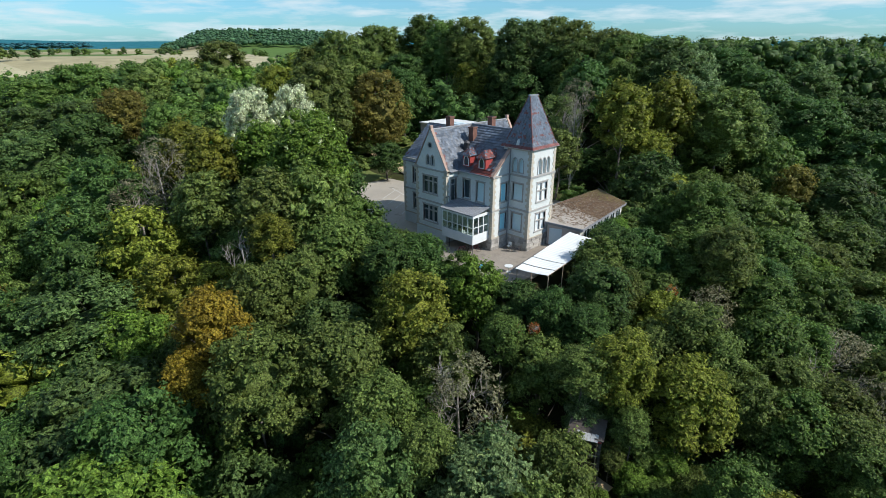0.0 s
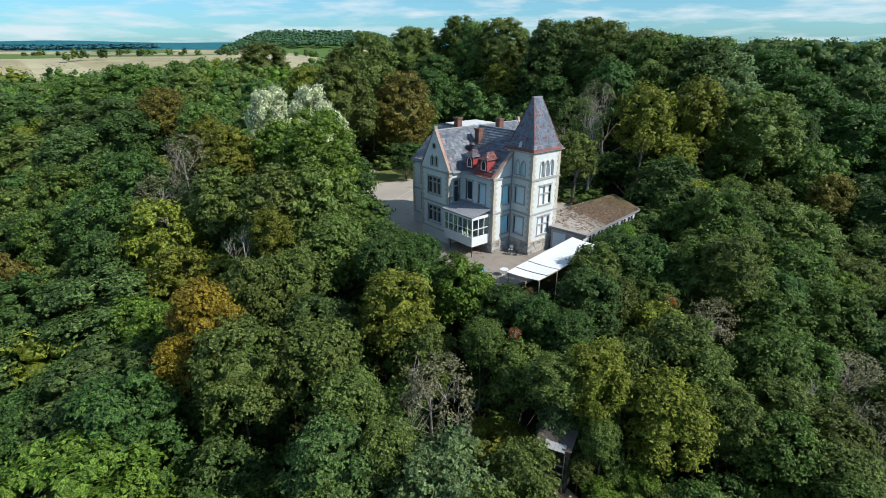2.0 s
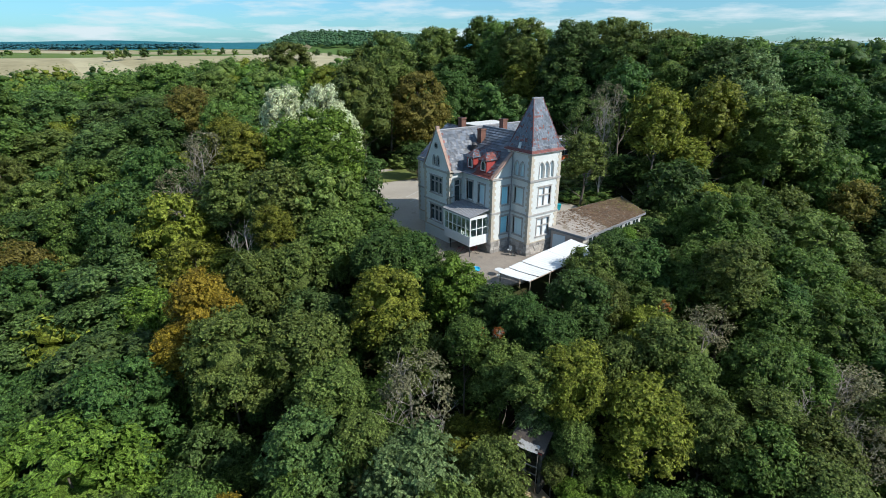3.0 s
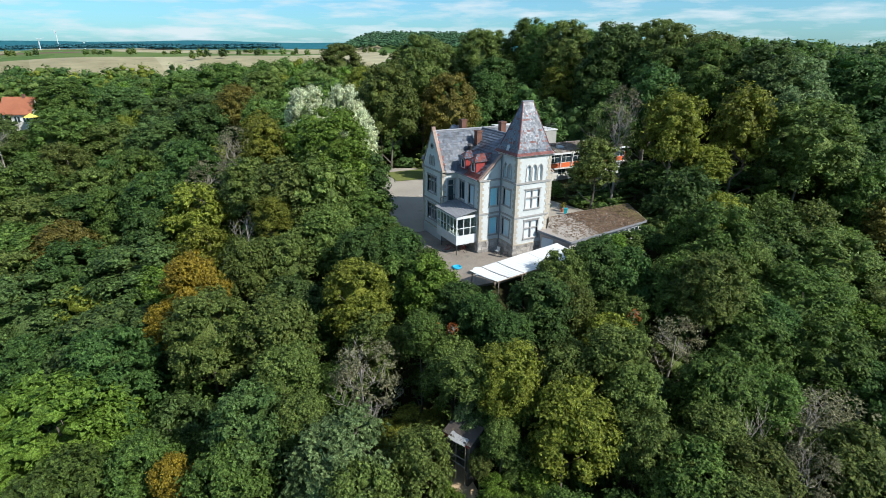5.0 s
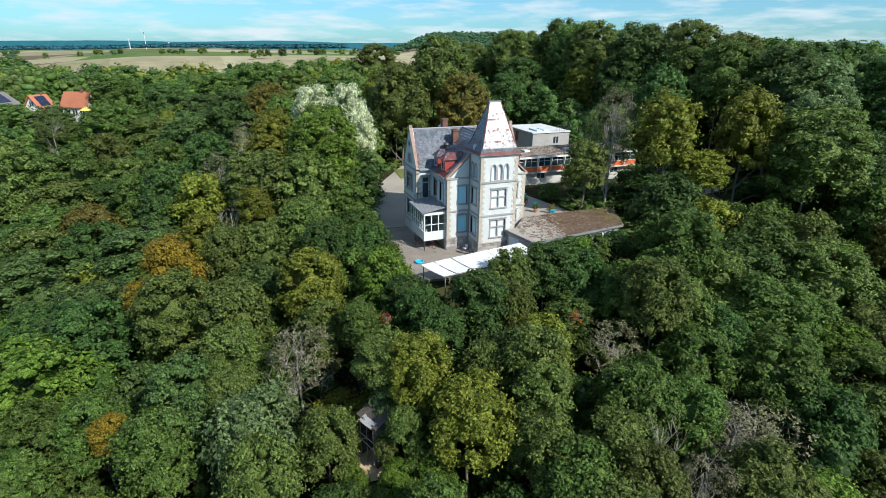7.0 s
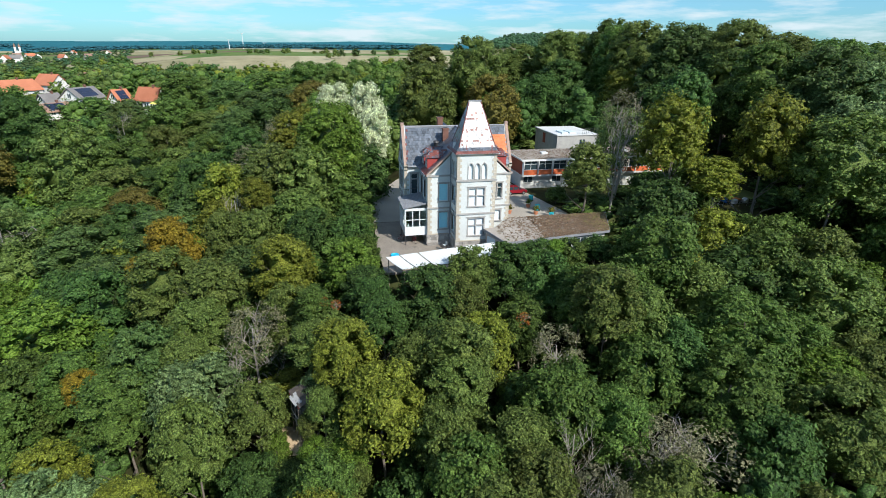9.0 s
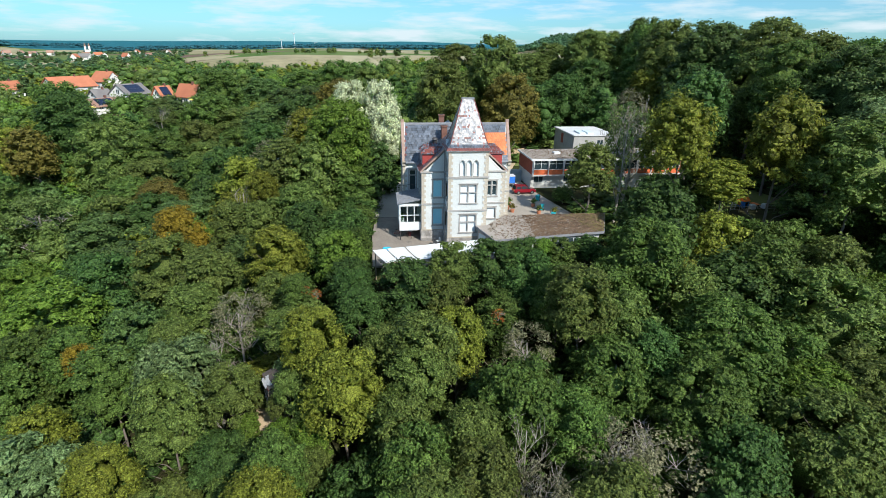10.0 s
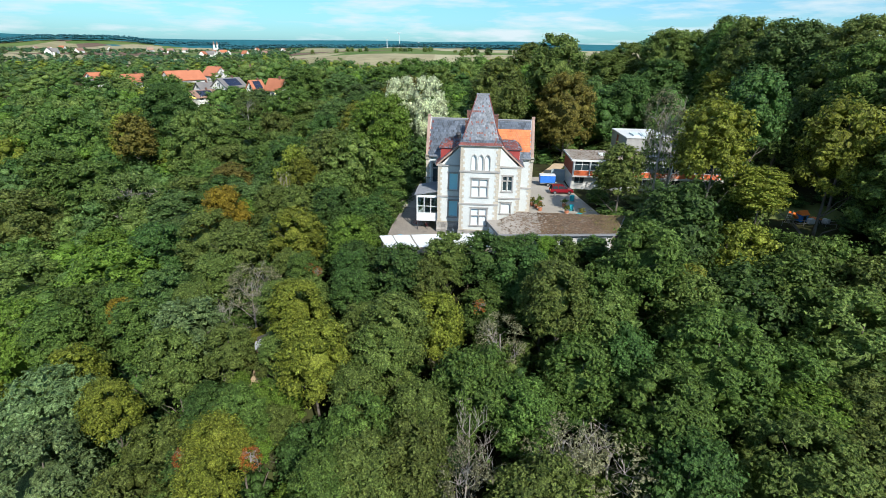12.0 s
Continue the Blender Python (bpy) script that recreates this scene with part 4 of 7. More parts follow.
STEEL = surface("grey_steel", (0.38, 0.39, 0.40), (0.5, 0.5, 0.5), 2, 15, 0.4, 0.05, metal=0.8)
TEAL = surface("teal_plastic", (0.0, 0.30, 0.38), (0.02, 0.40, 0.48), 1, 10, 0.5, 0.02)
SKY_BLUE = surface("sky_blue_plastic", (0.01, 0.36, 0.62), (0.03, 0.45, 0.72), 1, 10, 0.45, 0.02)
ORANGE_PLASTIC = surface("orange_plastic", (0.75, 0.18, 0.03), (0.85, 0.25, 0.05), 1, 10, 0.45, 0.02)
BLUE_PLASTIC = surface("blue_plastic", (0.02, 0.16, 0.60), (0.03, 0.22, 0.70), 1, 10, 0.45, 0.02)
WOOD = surface("weathered_wood", (0.20, 0.16, 0.12), (0.33, 0.27, 0.21), 1.2, 14, 0.9, 0.3)
TERRACOTTA = surface("terracotta", (0.40, 0.15, 0.08), (0.52, 0.22, 0.12), 1.5, 12, 0.85, 0.1)
POLY_WHITE = surface("white_roof_sheet", (0.56, 0.59, 0.60), (0.70, 0.72, 0.72), 0.4, 6, 0.5, 0.03)
PALE_DOOR = surface("pale_blue_door", (0.50, 0.62, 0.68), (0.60, 0.70, 0.75), 0.7, 8, 0.6, 0.03)
GREY_GREEN = surface("grey_green_wall", (0.26, 0.32, 0.33), (0.34, 0.40, 0.41), 0.6, 8, 0.8, 0.08)


def slab(name, outline, z, material, label, category, thick=0.25):
    bm = bmesh.new()
    prism(bm, [(x, y, z - thick) for x, y in outline], (0, 0, thick))
    return tagged(part(name, bm, material), label, category, kind="structure")


slab("pavement", [(-49.5, 40.3), (-41.0, 39.9), (-31.0, 40.0), (-30.4, 44.0), (-31.6, 54.8), (-49.5, 54.8)], 0.02, PAVING, "brown-grey paved terrace before the tower", "pavement")
slab("road", [(-50.0, 39.0), (-63, 40.5), (-76, 47.0), (-90, 55.5), (-88, 60.5), (-74, 62.0), (-74.0, 68.5), (-64, 69.0), (-39, 73.0), (-39, 57.5), (-49.0, 57.0)], 0.0, ASPHALT, "pale worn asphalt yard and forecourt", "yard")
# parking lines on the forecourt
for k in range(4):
    x = -58.5 - k * 2.9
    bm = bmesh.new()
    prism(bm, [(x, 48.5 + k, 0.004), (x - 0.14, 48.5 + k, 0.004), (x - 2.9, 53.5 + k, 0.004), (x - 2.76, 53.5 + k, 0.004)], (0, 0, 0.006))
    tagged(part("parking_line", bm, WORN_LINE), "worn white parking bay line", "marking", kind="structure")
bm = bmesh.new()
prism(bm, [(-58.0, 53.2, 0.004), (-58.0, 53.35, 0.004), (-72.0, 57.4, 0.004), (-72.0, 57.25, 0.004)], (0, 0, 0.006))
tagged(part("parking_line", bm, WORN_LINE), "worn white parking bay line", "marking", kind="structure")


def draped(name, line, width, material, label, category, lift=0.06):
    """A strip of ground cover that follows the land along a line."""
    bm = bmesh.new()
    pts = []
    for (x0, y0), (x1, y1) in zip(line, line[1:]):
        n = max(2, int(math.hypot(x1 - x0, y1 - y0) / 1.5))
        pts += [(x0 + (x1 - x0) * k / n, y0 + (y1 - y0) * k / n) for k in range(n)]
    pts.append(line[-1])
    rows = []
    for i, (x, y) in enumerate(pts):
        a, b = pts[max(0, i - 1)], pts[min(len(pts) - 1, i + 1)]
        dx, dy = b[0] - a[0], b[1] - a[1]
        l = math.hypot(dx, dy)
        row = []
        for s in range(-3, 4):
            w = width * s / 6 * (1 + 0.18 * noise.noise((x / 3, y / 3, s)))
            px, py = x - dy / l * w, y + dx / l * w
            row.append(bm.verts.new((px, py, ground_z(px, py) + lift)))
        rows.append(row)
    for r, t in zip(rows, rows[1:]):
        for k in range(6):
            bm.faces.new((r[k], r[k + 1], t[k + 1], t[k]))
    return tagged(part(name, bm, material, smooth=True), label, category, kind="structure")


draped("lawn", [(-78, 57), (-88, 58), (-98, 62)], 10, LAWN, "small sunlit lawn behind the forecourt", "lawn", 0.12)
draped("lawn", [(-84, 72), (-92, 76), (-104, 100), (-104, 112)], 11, LAWN, "grass bank behind the low school wing", "lawn", 0.12)
draped("lawn", [(-56, 96), (-58, 112)], 9, LAWN, "thin lawn under the playground trees", "lawn", 0.10)
draped("path", [(-76, 66), (-86, 70), (-97, 74), (-108, 79)], 2.6, SAND, "pale trodden dirt path up the bank", "path", 0.2)


def build_garage():
    g = thing("garage", "low flat-roofed garage range with a mossy leaf-strewn roof", "garage")
    pts = [(-35.55, 53.1), (-31.0, 54.7), (-32.7, 69.2), (-38.7, 71.7), (-38.75, 57.6), (-35.55, 54.62)]
    def top(x):
        return 2.75 + 0.65 * (-31.0 - x) / 7.6
    bm = bmesh.new()
    lo = [bm.verts.new((x, y, top(x) - 0.22)) for x, y in pts]
    hi = [bm.verts.new((x, y, top(x))) for x, y in pts]
    bm.faces.new(hi)
    bm.faces.new(lo[::-1])
    for i in range(len(pts)):
        j = (i + 1) % len(pts)
        bm.faces.new((lo[i], lo[j], hi[j], hi[i]))
    roof = part("roof", bm, ROOF_FELT, g, "flat roof of weathered felt and gravel")
    for a, b in zip(pts, pts[1:4]):
        n = Vector((b[0] - a[0], b[1] - a[1], 0)).normalized()
        out = Vector((n.y, -n.x, 0)) * 0.06
        bm = bmesh.new()
        prism(bm, [(a[0], a[1], top(a[0]) - 0.26), (b[0], b[1], top(b[0]) - 0.26), (b[0], b[1], top(b[0]) + 0.05), (a[0], a[1], top(a[0]) + 0.05)], out)
        part("roof_edge", bm, LEAD, roof)
    # fallen leaves and moss cushions
    rnd = random.Random(8)
    for name, mat, count, size, where in (("leaf_litter", LITTER, 9000, 0.17, 0.0), ("moss_cushions", MOSS, 1500, 0.2, 0.75)):
        verts, faces = [], []
        for k in range(count):
            y = 55 + 16.5 * (rnd.random() ** (0.75 if not where else 0.28))
            x = rnd.uniform(-38.6, -31.2)
            if not in_poly((x, y), pts) or (not where and y < 60 and rnd.random() < 0.7) or (where and y + (x + 38) * -0.4 < 66 and rnd.random() < 0.9):
                continue
            a, s, z = rnd.uniform(0, 6.3), size * rnd.uniform(0.6, 1.3), top(x) + 0.012
            n = len(verts)
            for q in range(4):
                verts.append((x + s * math.cos(a + q * 1.57) * (0.5 if q % 2 else 1), y + s * math.sin(a + q * 1.57) * (0.5 if q % 2 else 1), z + rnd.uniform(0, 0.07)))
            faces.append((n, n + 1, n + 2, n + 3))
        mesh = bpy.data.meshes.new(name)
        mesh.from_pydata(verts, [], faces)
        tagged(link_mesh(name, mesh, mat, roof), kind="stuff")
    # walls set back under the roof
    inner = [(-35.4, 53.5), (-31.5, 54.95), (-33.1, 68.8), (-38.4, 71.2), (-38.5, 58.0)]
    for i in range(3):
        a, b = inner[i], inner[i + 1]
        n = Vector((b[0] - a[0], b[1] - a[1], 0)).normalized()
        out = Vector((-n.y, n.x, 0)) * 0.25
        bm = bmesh.new()
        za, zb = top(a[0]) - 0.24, top(b[0]) - 0.24
        prism(bm, [(a[0], a[1], -3.0), (b[0], b[1], -3.0), (b[0], b[1], zb), (a[0], a[1], za)], out)
        part("wall", bm, PINK_WALL if i != 1 else CONCRETE, g)
    # door in the end wall
    d = Vector((3.9, 1.45, 0)).normalized()
    o = Vector((d.y, -d.x, 0))
    def end(s, e, z):
        return Vector((-35.4, 53.5, z)) + d * s + o * e
    bm = bmesh.new()
    prism(bm, [end(0.3, 0.03, 0.05), end(1.9, 0.03, 0.05), end(1.9, 0.03, 2.3), end(0.3, 0.03, 2.3)], o * 0.05)
    part("door", bm, PALE_DOOR, g, "pale blue-white double door")
    # windows of the long front
    d2 = Vector((-33.1 + 31.5, 68.8 - 54.95, 0)).normalized()
    o2 = Vector((d2.y, -d2.x, 0))
    for k in range(6):
        s = 1.2 + k * 2.1
        def at(a, e, z):
            return Vector((-31.5, 54.95, z)) + d2 * a + o2 * e
        bm = bmesh.new()
        prism(bm, [at(s, 0.02, 0.9), at(s + 1.5, 0.02, 0.9), at(s + 1.5, 0.02, 2.2), at(s, 0.02, 2.2)], o2 * 0.04)
        w = part("window", bm, GLASS, g)
        for p, q, r, t in ((s - 0.08, s, 0.82, 2.28), (s + 1.5, s + 1.58, 0.82, 2.28), (s, s + 1.5, 0.82, 0.9), (s, s + 1.5, 2.2, 2.28), (s + 0.71, s + 0.79, 0.9, 2.2)):
            bm = bmesh.new()
            prism(bm, [at(p, 0.03, r), at(q, 0.03, r), at(q, 0.03, t), at(p, 0.03, t)], o2 * 0.06)
            part("window_frame", bm, WHITE_PAINT, w)


build_garage()


def build_awning():
    a = thing("terrace_roof", "long white corrugated sheet roof over the lower terrace", "canopy")
    p0, p1, q0, q1 = Vector((-30.1, 40.1, 2.3)), Vector((-27.0, 41.6, 2.0)), Vector((-32.0, 53.4, 2.55)), Vector((-28.3, 54.4, 2.2))
    def at(s, w, up=0.0):
        return (p0.lerp(q0, s)).lerp(p1.lerp(q1, s), w) + Vector((0, 0, up))
    for s0, s1 in ((0.0, 0.115), (0.125, 0.275), (0.29, 0.62), (0.63, 1.0)):
        bm = bmesh.new()
        n = max(4, int((s1 - s0) * 60))
        rows = []
        for k in range(n + 1):
            s = s0 + (s1 - s0) * k / n
            rows.append([bm.verts.new(at(s, w, 0.025 * (k % 2) - 0.10 * (1 - abs(2 * w - 1)))) for w in (0, 0.33, 0.67, 1)])
        for r, t in zip(rows, rows[1:]):
            for k in range(3):
                bm.faces.new((r[k], r[k + 1], t[k + 1], t[k]))
        ob = part("sheet", bm, POLY_WHITE, a)
        mod = ob.modifiers.new("thickness", "SOLIDIFY")
        mod.thickness = 0.03
    for w in (0.02, 0.98):
        part("beam", solid(tube, at(0, w, -0.1), at(1, w, -0.1), 0.06, 0.06, 6), WOOD, a)
        for s in (0.02, 0.27, 0.5, 0.75, 0.98):
            p = at(s, w, -0.12)
            part("post", solid(tube, (p.x, p.y, ground_z(p.x, p.y) - 0.3), p, 0.06, 0.06, 6), WOOD, a)


build_awning()


def build_annex():
    a = thing("school_wing", "long flat-roofed wing with orange panels and white-framed windows", "building")
    x0, x1, y0, y1 = -74.0, -64.6, 69.0, 98.0
    part("lower_wall", solid(box, x0 + 0.3, x1 - 0.9, y0 + 0.1, y1 - 0.2, -0.3, 2.55), CONCRETE, a)
    part("floor_edge", solid(box, x0, x1 + 0.1, y0, y1, 2.45, 2.72), CONCRETE, a)
    part("end_wall", solid(box, x0, x1 - 0.1, y0, y0 + 0.3, 2.72, 5.5), BROWN_RED, a, "brown-red clad end wall")
    part("end_wall", solid(box, x0, x1 - 0.1, y1 - 0.3, y1, 2.72, 5.5), BROWN_RED, a)
    part("rear_wall", solid(box, x0, x0 + 0.3, y0 + 0.3, y1 - 0.3, 2.72, 5.5), CONCRETE, a)
    part("corner_post", solid(box, x1 - 0.1, x1 + 0.08, y0 - 0.02, y0 + 0.2, 2.5, 5.5), WHITE_PAINT, a)
    roof = part("roof", solid(box, x0 - 0.3, x1 + 0.35, y0 - 0.3, y1 + 0.3, 5.5, 5.66), ROOF_FELT, a, "flat gravelled roof browned by leaves")
    part("fascia", solid(box, x1 + 0.35, x1 + 0.42, y0 - 0.3, y1 + 0.3, 5.36, 5.70), WHITE_PAINT, roof)
    part("fascia", solid(box, x0 - 0.3, x1 + 0.35, y0 - 0.37, y0 - 0.3, 5.4, 5.70), WHITE_PAINT, roof)
    for x, y in ((-69.5, 75.0), (-69.0, 84.0), (-69.5, 92.0)):
        part("roof_light", solid(box, x - 0.6, x + 0.6, y - 0.6, y + 0.6, 5.66, 6.0), POLY_WHITE, roof, "small white dome roof light")
    rnd = random.Random(4)
    verts, faces = [], []
    for k in range(3000):
        x, y = rnd.uniform(x0, x1), y0 + 29 * rnd.random() ** 0.8
        ang, s = rnd.uniform(0, 6.3), rnd.uniform(0.1, 0.28)
        n = len(verts)
        for q in range(4):
            verts.append((x + s * math.cos(ang + q * 1.57), y + s * 0.6 * math.sin(ang + q * 1.57), 5.67 + rnd.uniform(0, 0.06)))
        faces.append((n, n + 1, n + 2, n + 3))
    mesh = bpy.data.meshes.new("leaf_litter")
    mesh.from_pydata(verts, [], faces)
    tagged(link_mesh("leaf_litter", mesh, LITTER, roof), kind="stuff")
    n = 10
    w = (y1 - y0 - 0.4) / n
    for k in range(n):
        p, q = y0 + 0.2 + k * w, y0 + 0.2 + (k + 1) * w
        part("panel", solid(box, x1 - 0.06, x1 + 0.0, p + 0.12, q - 0.12, 2.74, 3.65), ORANGE_PANEL, a, "orange spandrel panel")
        win = part("window", solid(box, x1 - 0.12, x1 - 0.08, p + 0.1, q - 0.1, 3.7, 5.3), GLASS, a)
        part("curtain", solid(box, x1 - 0.3, x1 - 0.26, p + 0.4 + (k % 3) * 0.5, p + 1.1 + (k % 3) * 0.5, 3.75, 5.2), BLIND_WHITE, win)
        for s, t in ((p + 0.1, p + 0.17), ((p + q) / 2 - 0.04, (p + q) / 2 + 0.04), (q - 0.17, q - 0.1)):
            part("window_frame", solid(box, x1 - 0.15, x1 - 0.03, s, t, 3.65, 5.34), WHITE_PAINT, win)
        for r, t in ((3.65, 3.72), (4.7, 4.76), (5.28, 5.36)):
            part("window_frame", solid(box, x1 - 0.145, x1 - 0.035, p + 0.17, q - 0.17, r, t), WHITE_PAINT, win)
        bm = bmesh.new()
        prism(bm, [(x1 - 0.1, p - 0.08, 2.5), (x1 + 0.1, p - 0.08, 2.5), (x1 + 0.42, p - 0.08, 5.36), (x1 - 0.1, p - 0.08, 5.36)], (0, 0.16, 0))
        part("fin", bm, WHITE_PAINT, a)
        if k % 2 == 0:
            lw = part("basement_window", solid(box, x1 - 0.9, x1 - 0.86, p + 0.5, q - 0.7, 1.2, 2.2), GLASS, a)
            part("window_frame", solid(box, x1 - 0.88, x1 - 0.84, (p + q) / 2 - 0.12, (p + q) / 2 - 0.04, 1.2, 2.2), WHITE_PAINT, lw)
    b = thing("upper_block", "grey two-storey flat block with pale roof, roof lights and railing", "building")
    x0, x1, y0, y1, z0, z1 = -91.0, -78.8, 81.8, 91.0, 0.0, 7.5
    part("body", solid(box, x0, x1, y0, y1, z0, z1), surface("grey_render", (0.30, 0.30, 0.29), (0.42, 0.42, 0.40), 0.5, 8, 0.9, 0.1), b)
    roof = part("roof", solid(box, x0 - 0.2, x1 + 0.2, y0 - 0.2, y1 + 0.2, z1, z1 + 0.2), POLY_WHITE, b, "pale sheet roof")
    part("door", solid(box, -86.5, -85.2, y0 - 0.05, y0 - 0.002, 5.0, 7.1), BROWN_RED, b)
    for y in (83.4, 85.2):
        part("roof_light", solid(box, -83.5, -80.0, y, y + 1.3, z1 + 0.2, z1 + 0.5), PALE_DOOR, roof, "bluish glazed roof light")
    win = part("window", solid(box, x1 + 0.002, x1 + 0.05, 87.0, 88.2, 5.2, 6.6), GLASS, b)
    part("window_frame", solid(box, x1 + 0.05, x1 + 0.08, 87.55, 87.63, 5.2, 6.6), WHITE_PAINT, win)
    for z in (8.55, 8.95):
        part("rail", solid(tube, (x1, y1 - 3.5, z), (x1, y1, z), 0.025, 0.025, 6), IRON, b)
    for k in range(9):
        y = y1 - 3.5 + k * 3.5 / 8
        part("baluster", solid(tube, (x1, y, z1 + 0.2), (x1, y, 8.95), 0.02, 0.02, 5), IRON, b)


build_annex()


def build_car():
    """A red estate car, its nose towards +y."""
    c = thing("car", "red estate car parked on the yard", "car", (-62.0, 66.9, 0.0), turn=4)
    bm = bmesh.new()
    prof = [(-2.02, 0.35), (-2.02, 0.75), (-1.9, 0.95), (1.15, 0.95), (1.95, 0.78), (2.03, 0.55), (2.02, 0.32)]
    prism(bm, [(-0.84, y, z) for y, z in prof], (1.68, 0, 0))
    bmesh.ops.bevel(bm, geom=bm.edges[:], offset=0.05, segments=2, affect="EDGES")
    body = part("body", bm, CAR_RED, c, smooth=False)
    bm = bmesh.new()
    cab = [(-1.9, 0.94), (-1.72, 1.38), (-1.5, 1.46), (0.15, 1.46), (0.45, 1.38), (1.1, 0.94)]
    prism(bm, [(-0.74, y, z) for y, z in cab], (1.48, 0, 0))
    part("cabin", bm, GLASS, c, "dark glazed cabin")
    part("roof", solid(box, -0.72, 0.72, -1.7, 0.3, 1.44, 1.5), CAR_RED, c)
    for y in (-1.75, -0.75, 0.25):
        for x in (-0.76, 0.72):
            part("pillar", solid(box, x, x + 0.04, y, y + 0.1, 0.94, 1.46), CAR_RED, c)
    for x in (-0.86, 0.66):
        for y in (-1.25, 1.3):
            wheel = part("wheel", solid(tube, (x, y, 0.31), (x + 0.2, y, 0.31), 0.31, 0.31, 18), RUBBER, c)
            part("rim", solid(tube, (x - 0.01, y, 0.31), (x + 0.21, y, 0.31), 0.19, 0.19, 14), STEEL, wheel)
    for x in (-0.7, 0.4):
        part("headlight", solid(box, x, x + 0.3, 1.93, 2.05, 0.6, 0.74), STEEL, c)
        part("tail_light", solid(box, x, x + 0.3, -2.06, -1.98, 0.62, 0.86), ORANGE_PANEL, c)


build_car()


def build_trailer():
    t = thing("trailer", "box trailer with a blue tarpaulin and white roof", "trailer", (-67.4, 65.0, 0.0), turn=3)
    part("bed", solid(box, -0.8, 0.8, -1.4, 1.4, 0.5, 0.66), STEEL, t)
    bm = solid(box, -0.82, 0.82, -1.42, 1.42, 0.66, 2.0)
    bmesh.ops.bevel(bm, geom=bm.edges[:], offset=0.05, segments=2, affect="EDGES")
    part("cover", bm, TARP_BLUE, t, "blue tarpaulin cover")
    part("cover_roof", solid(box, -0.84, 0.84, -1.44, 1.44, 1.98, 2.1), WHITE_PAINT, t)
    for x in (-0.95, 0.82):
        w = part("wheel", solid(tube, (x, 0.1, 0.32), (x + 0.14, 0.1, 0.32), 0.32, 0.32, 16), RUBBER, t)
        part("rim", solid(tube, (x - 0.01, 0.1, 0.32), (x + 0.15, 0.1, 0.32), 0.18, 0.18, 12), STEEL, w)
        part("mudguard", solid(box, x - 0.02, x + 0.16, -0.35, 0.55, 0.66, 0.70), STEEL, t)
    part("drawbar", solid(tube, (0, 1.4, 0.5), (0, 2.4, 0.45), 0.04, 0.04, 6), STEEL, t)


build_trailer()
slab_wall = bmesh.new()
box(slab_wall, -71.5, -71.2, 66.2, 68.9, -0.2, 2.3)
box(slab_wall, -71.5, -66.0, 66.0, 66.2, -0.2, 0.5)
tagged(part("yard_wall", slab_wall, GREY_GREEN), "grey-green boundary wall beside the trailer", "wall", kind="structure")


def lidded_bin(x, y, mat, label, s=1.0):
    b = thing("wheelie_bin", label, "bin", (x, y, 0.0), turn=(x * 31) % 50)
    bm = bmesh.new()
    lo, hi = 0.24 * s, 0.31 * s
    v = [bm.verts.new(p) for p in ((-lo, -lo, 0.08), (lo, -lo, 0.08), (lo, lo, 0.08), (-lo, lo, 0.08), (-hi, -hi, 1.0 * s), (hi, -hi, 1.0 * s), (hi, hi, 1.0 * s), (-hi, hi, 1.0 * s))]
    for f in ((0, 3, 2, 1), (4, 5, 6, 7), (0, 1, 5, 4), (1, 2, 6, 5), (2, 3, 7, 6), (3, 0, 4, 7)):
        bm.faces.new([v[i] for i in f])
    part("tub", bm, mat, b)
    part("lid", solid(box, -hi - 0.03, hi + 0.03, -hi - 0.03, hi + 0.06, 1.0 * s, 1.07 * s), mat, b)
    for e in (-lo, lo):
        part("wheel", solid(tube, (e - 0.03, lo + 0.04, 0.1), (e + 0.03, lo + 0.04, 0.1), 0.1, 0.1, 10), RUBBER, b)


for x, y in ((-57.0, 68.0), (-51.5, 67.0), (-46.8, 67.4)):
    lidded_bin(x, y, TEAL, "teal plastic bin standing on the yard", 0.95)


def planter(x, y, leaf, label):
    p = thing("plant_pot", label, "planter", (x, y, 0.0))
    part("pot", solid(tube, (0, 0, 0), (0, 0, 0.5), 0.26, 0.38, 14), TERRACOTTA, p)
    form = crown_arrays(int(abs(x * 7 + y)), 1.5, 0.6, 0.4, 8, 240, 0.1, 0, 0.6)
    tagged(link_mesh("foliage", leaf_mesh("foliage", *form), LEAVES[leaf], p), kind="stuff")


def chair(x, y, turn, mat, label):
    c = thing("garden_chair", label, "chair", (x, y, 0.02), turn=turn, group="chairs on the terrace")
    part("seat", solid(box, -0.24, 0.24, -0.24, 0.24, 0.42, 0.46), mat, c)
    part("backrest", solid(box, -0.24, 0.24, 0.21, 0.25, 0.5, 0.9), mat, c)
    for sx in (-0.21, 0.21):
        for sy in (-0.21, 0.22):
            part("leg", solid(tube, (sx, sy, 0), (sx, sy, 0.42 if sy < 0 else 0.88), 0.018, 0.018, 6), STEEL, c)


for k, (x, y, turn) in enumerate(((-37.6, 48.6, 20), (-36.9, 48.2, 140), (-36.2, 48.7, 250))):
    chair(x, y, turn, IRON if k else WHITE_PAINT, "folding garden chair on the terrace" if k else "white garden chair on the terrace")


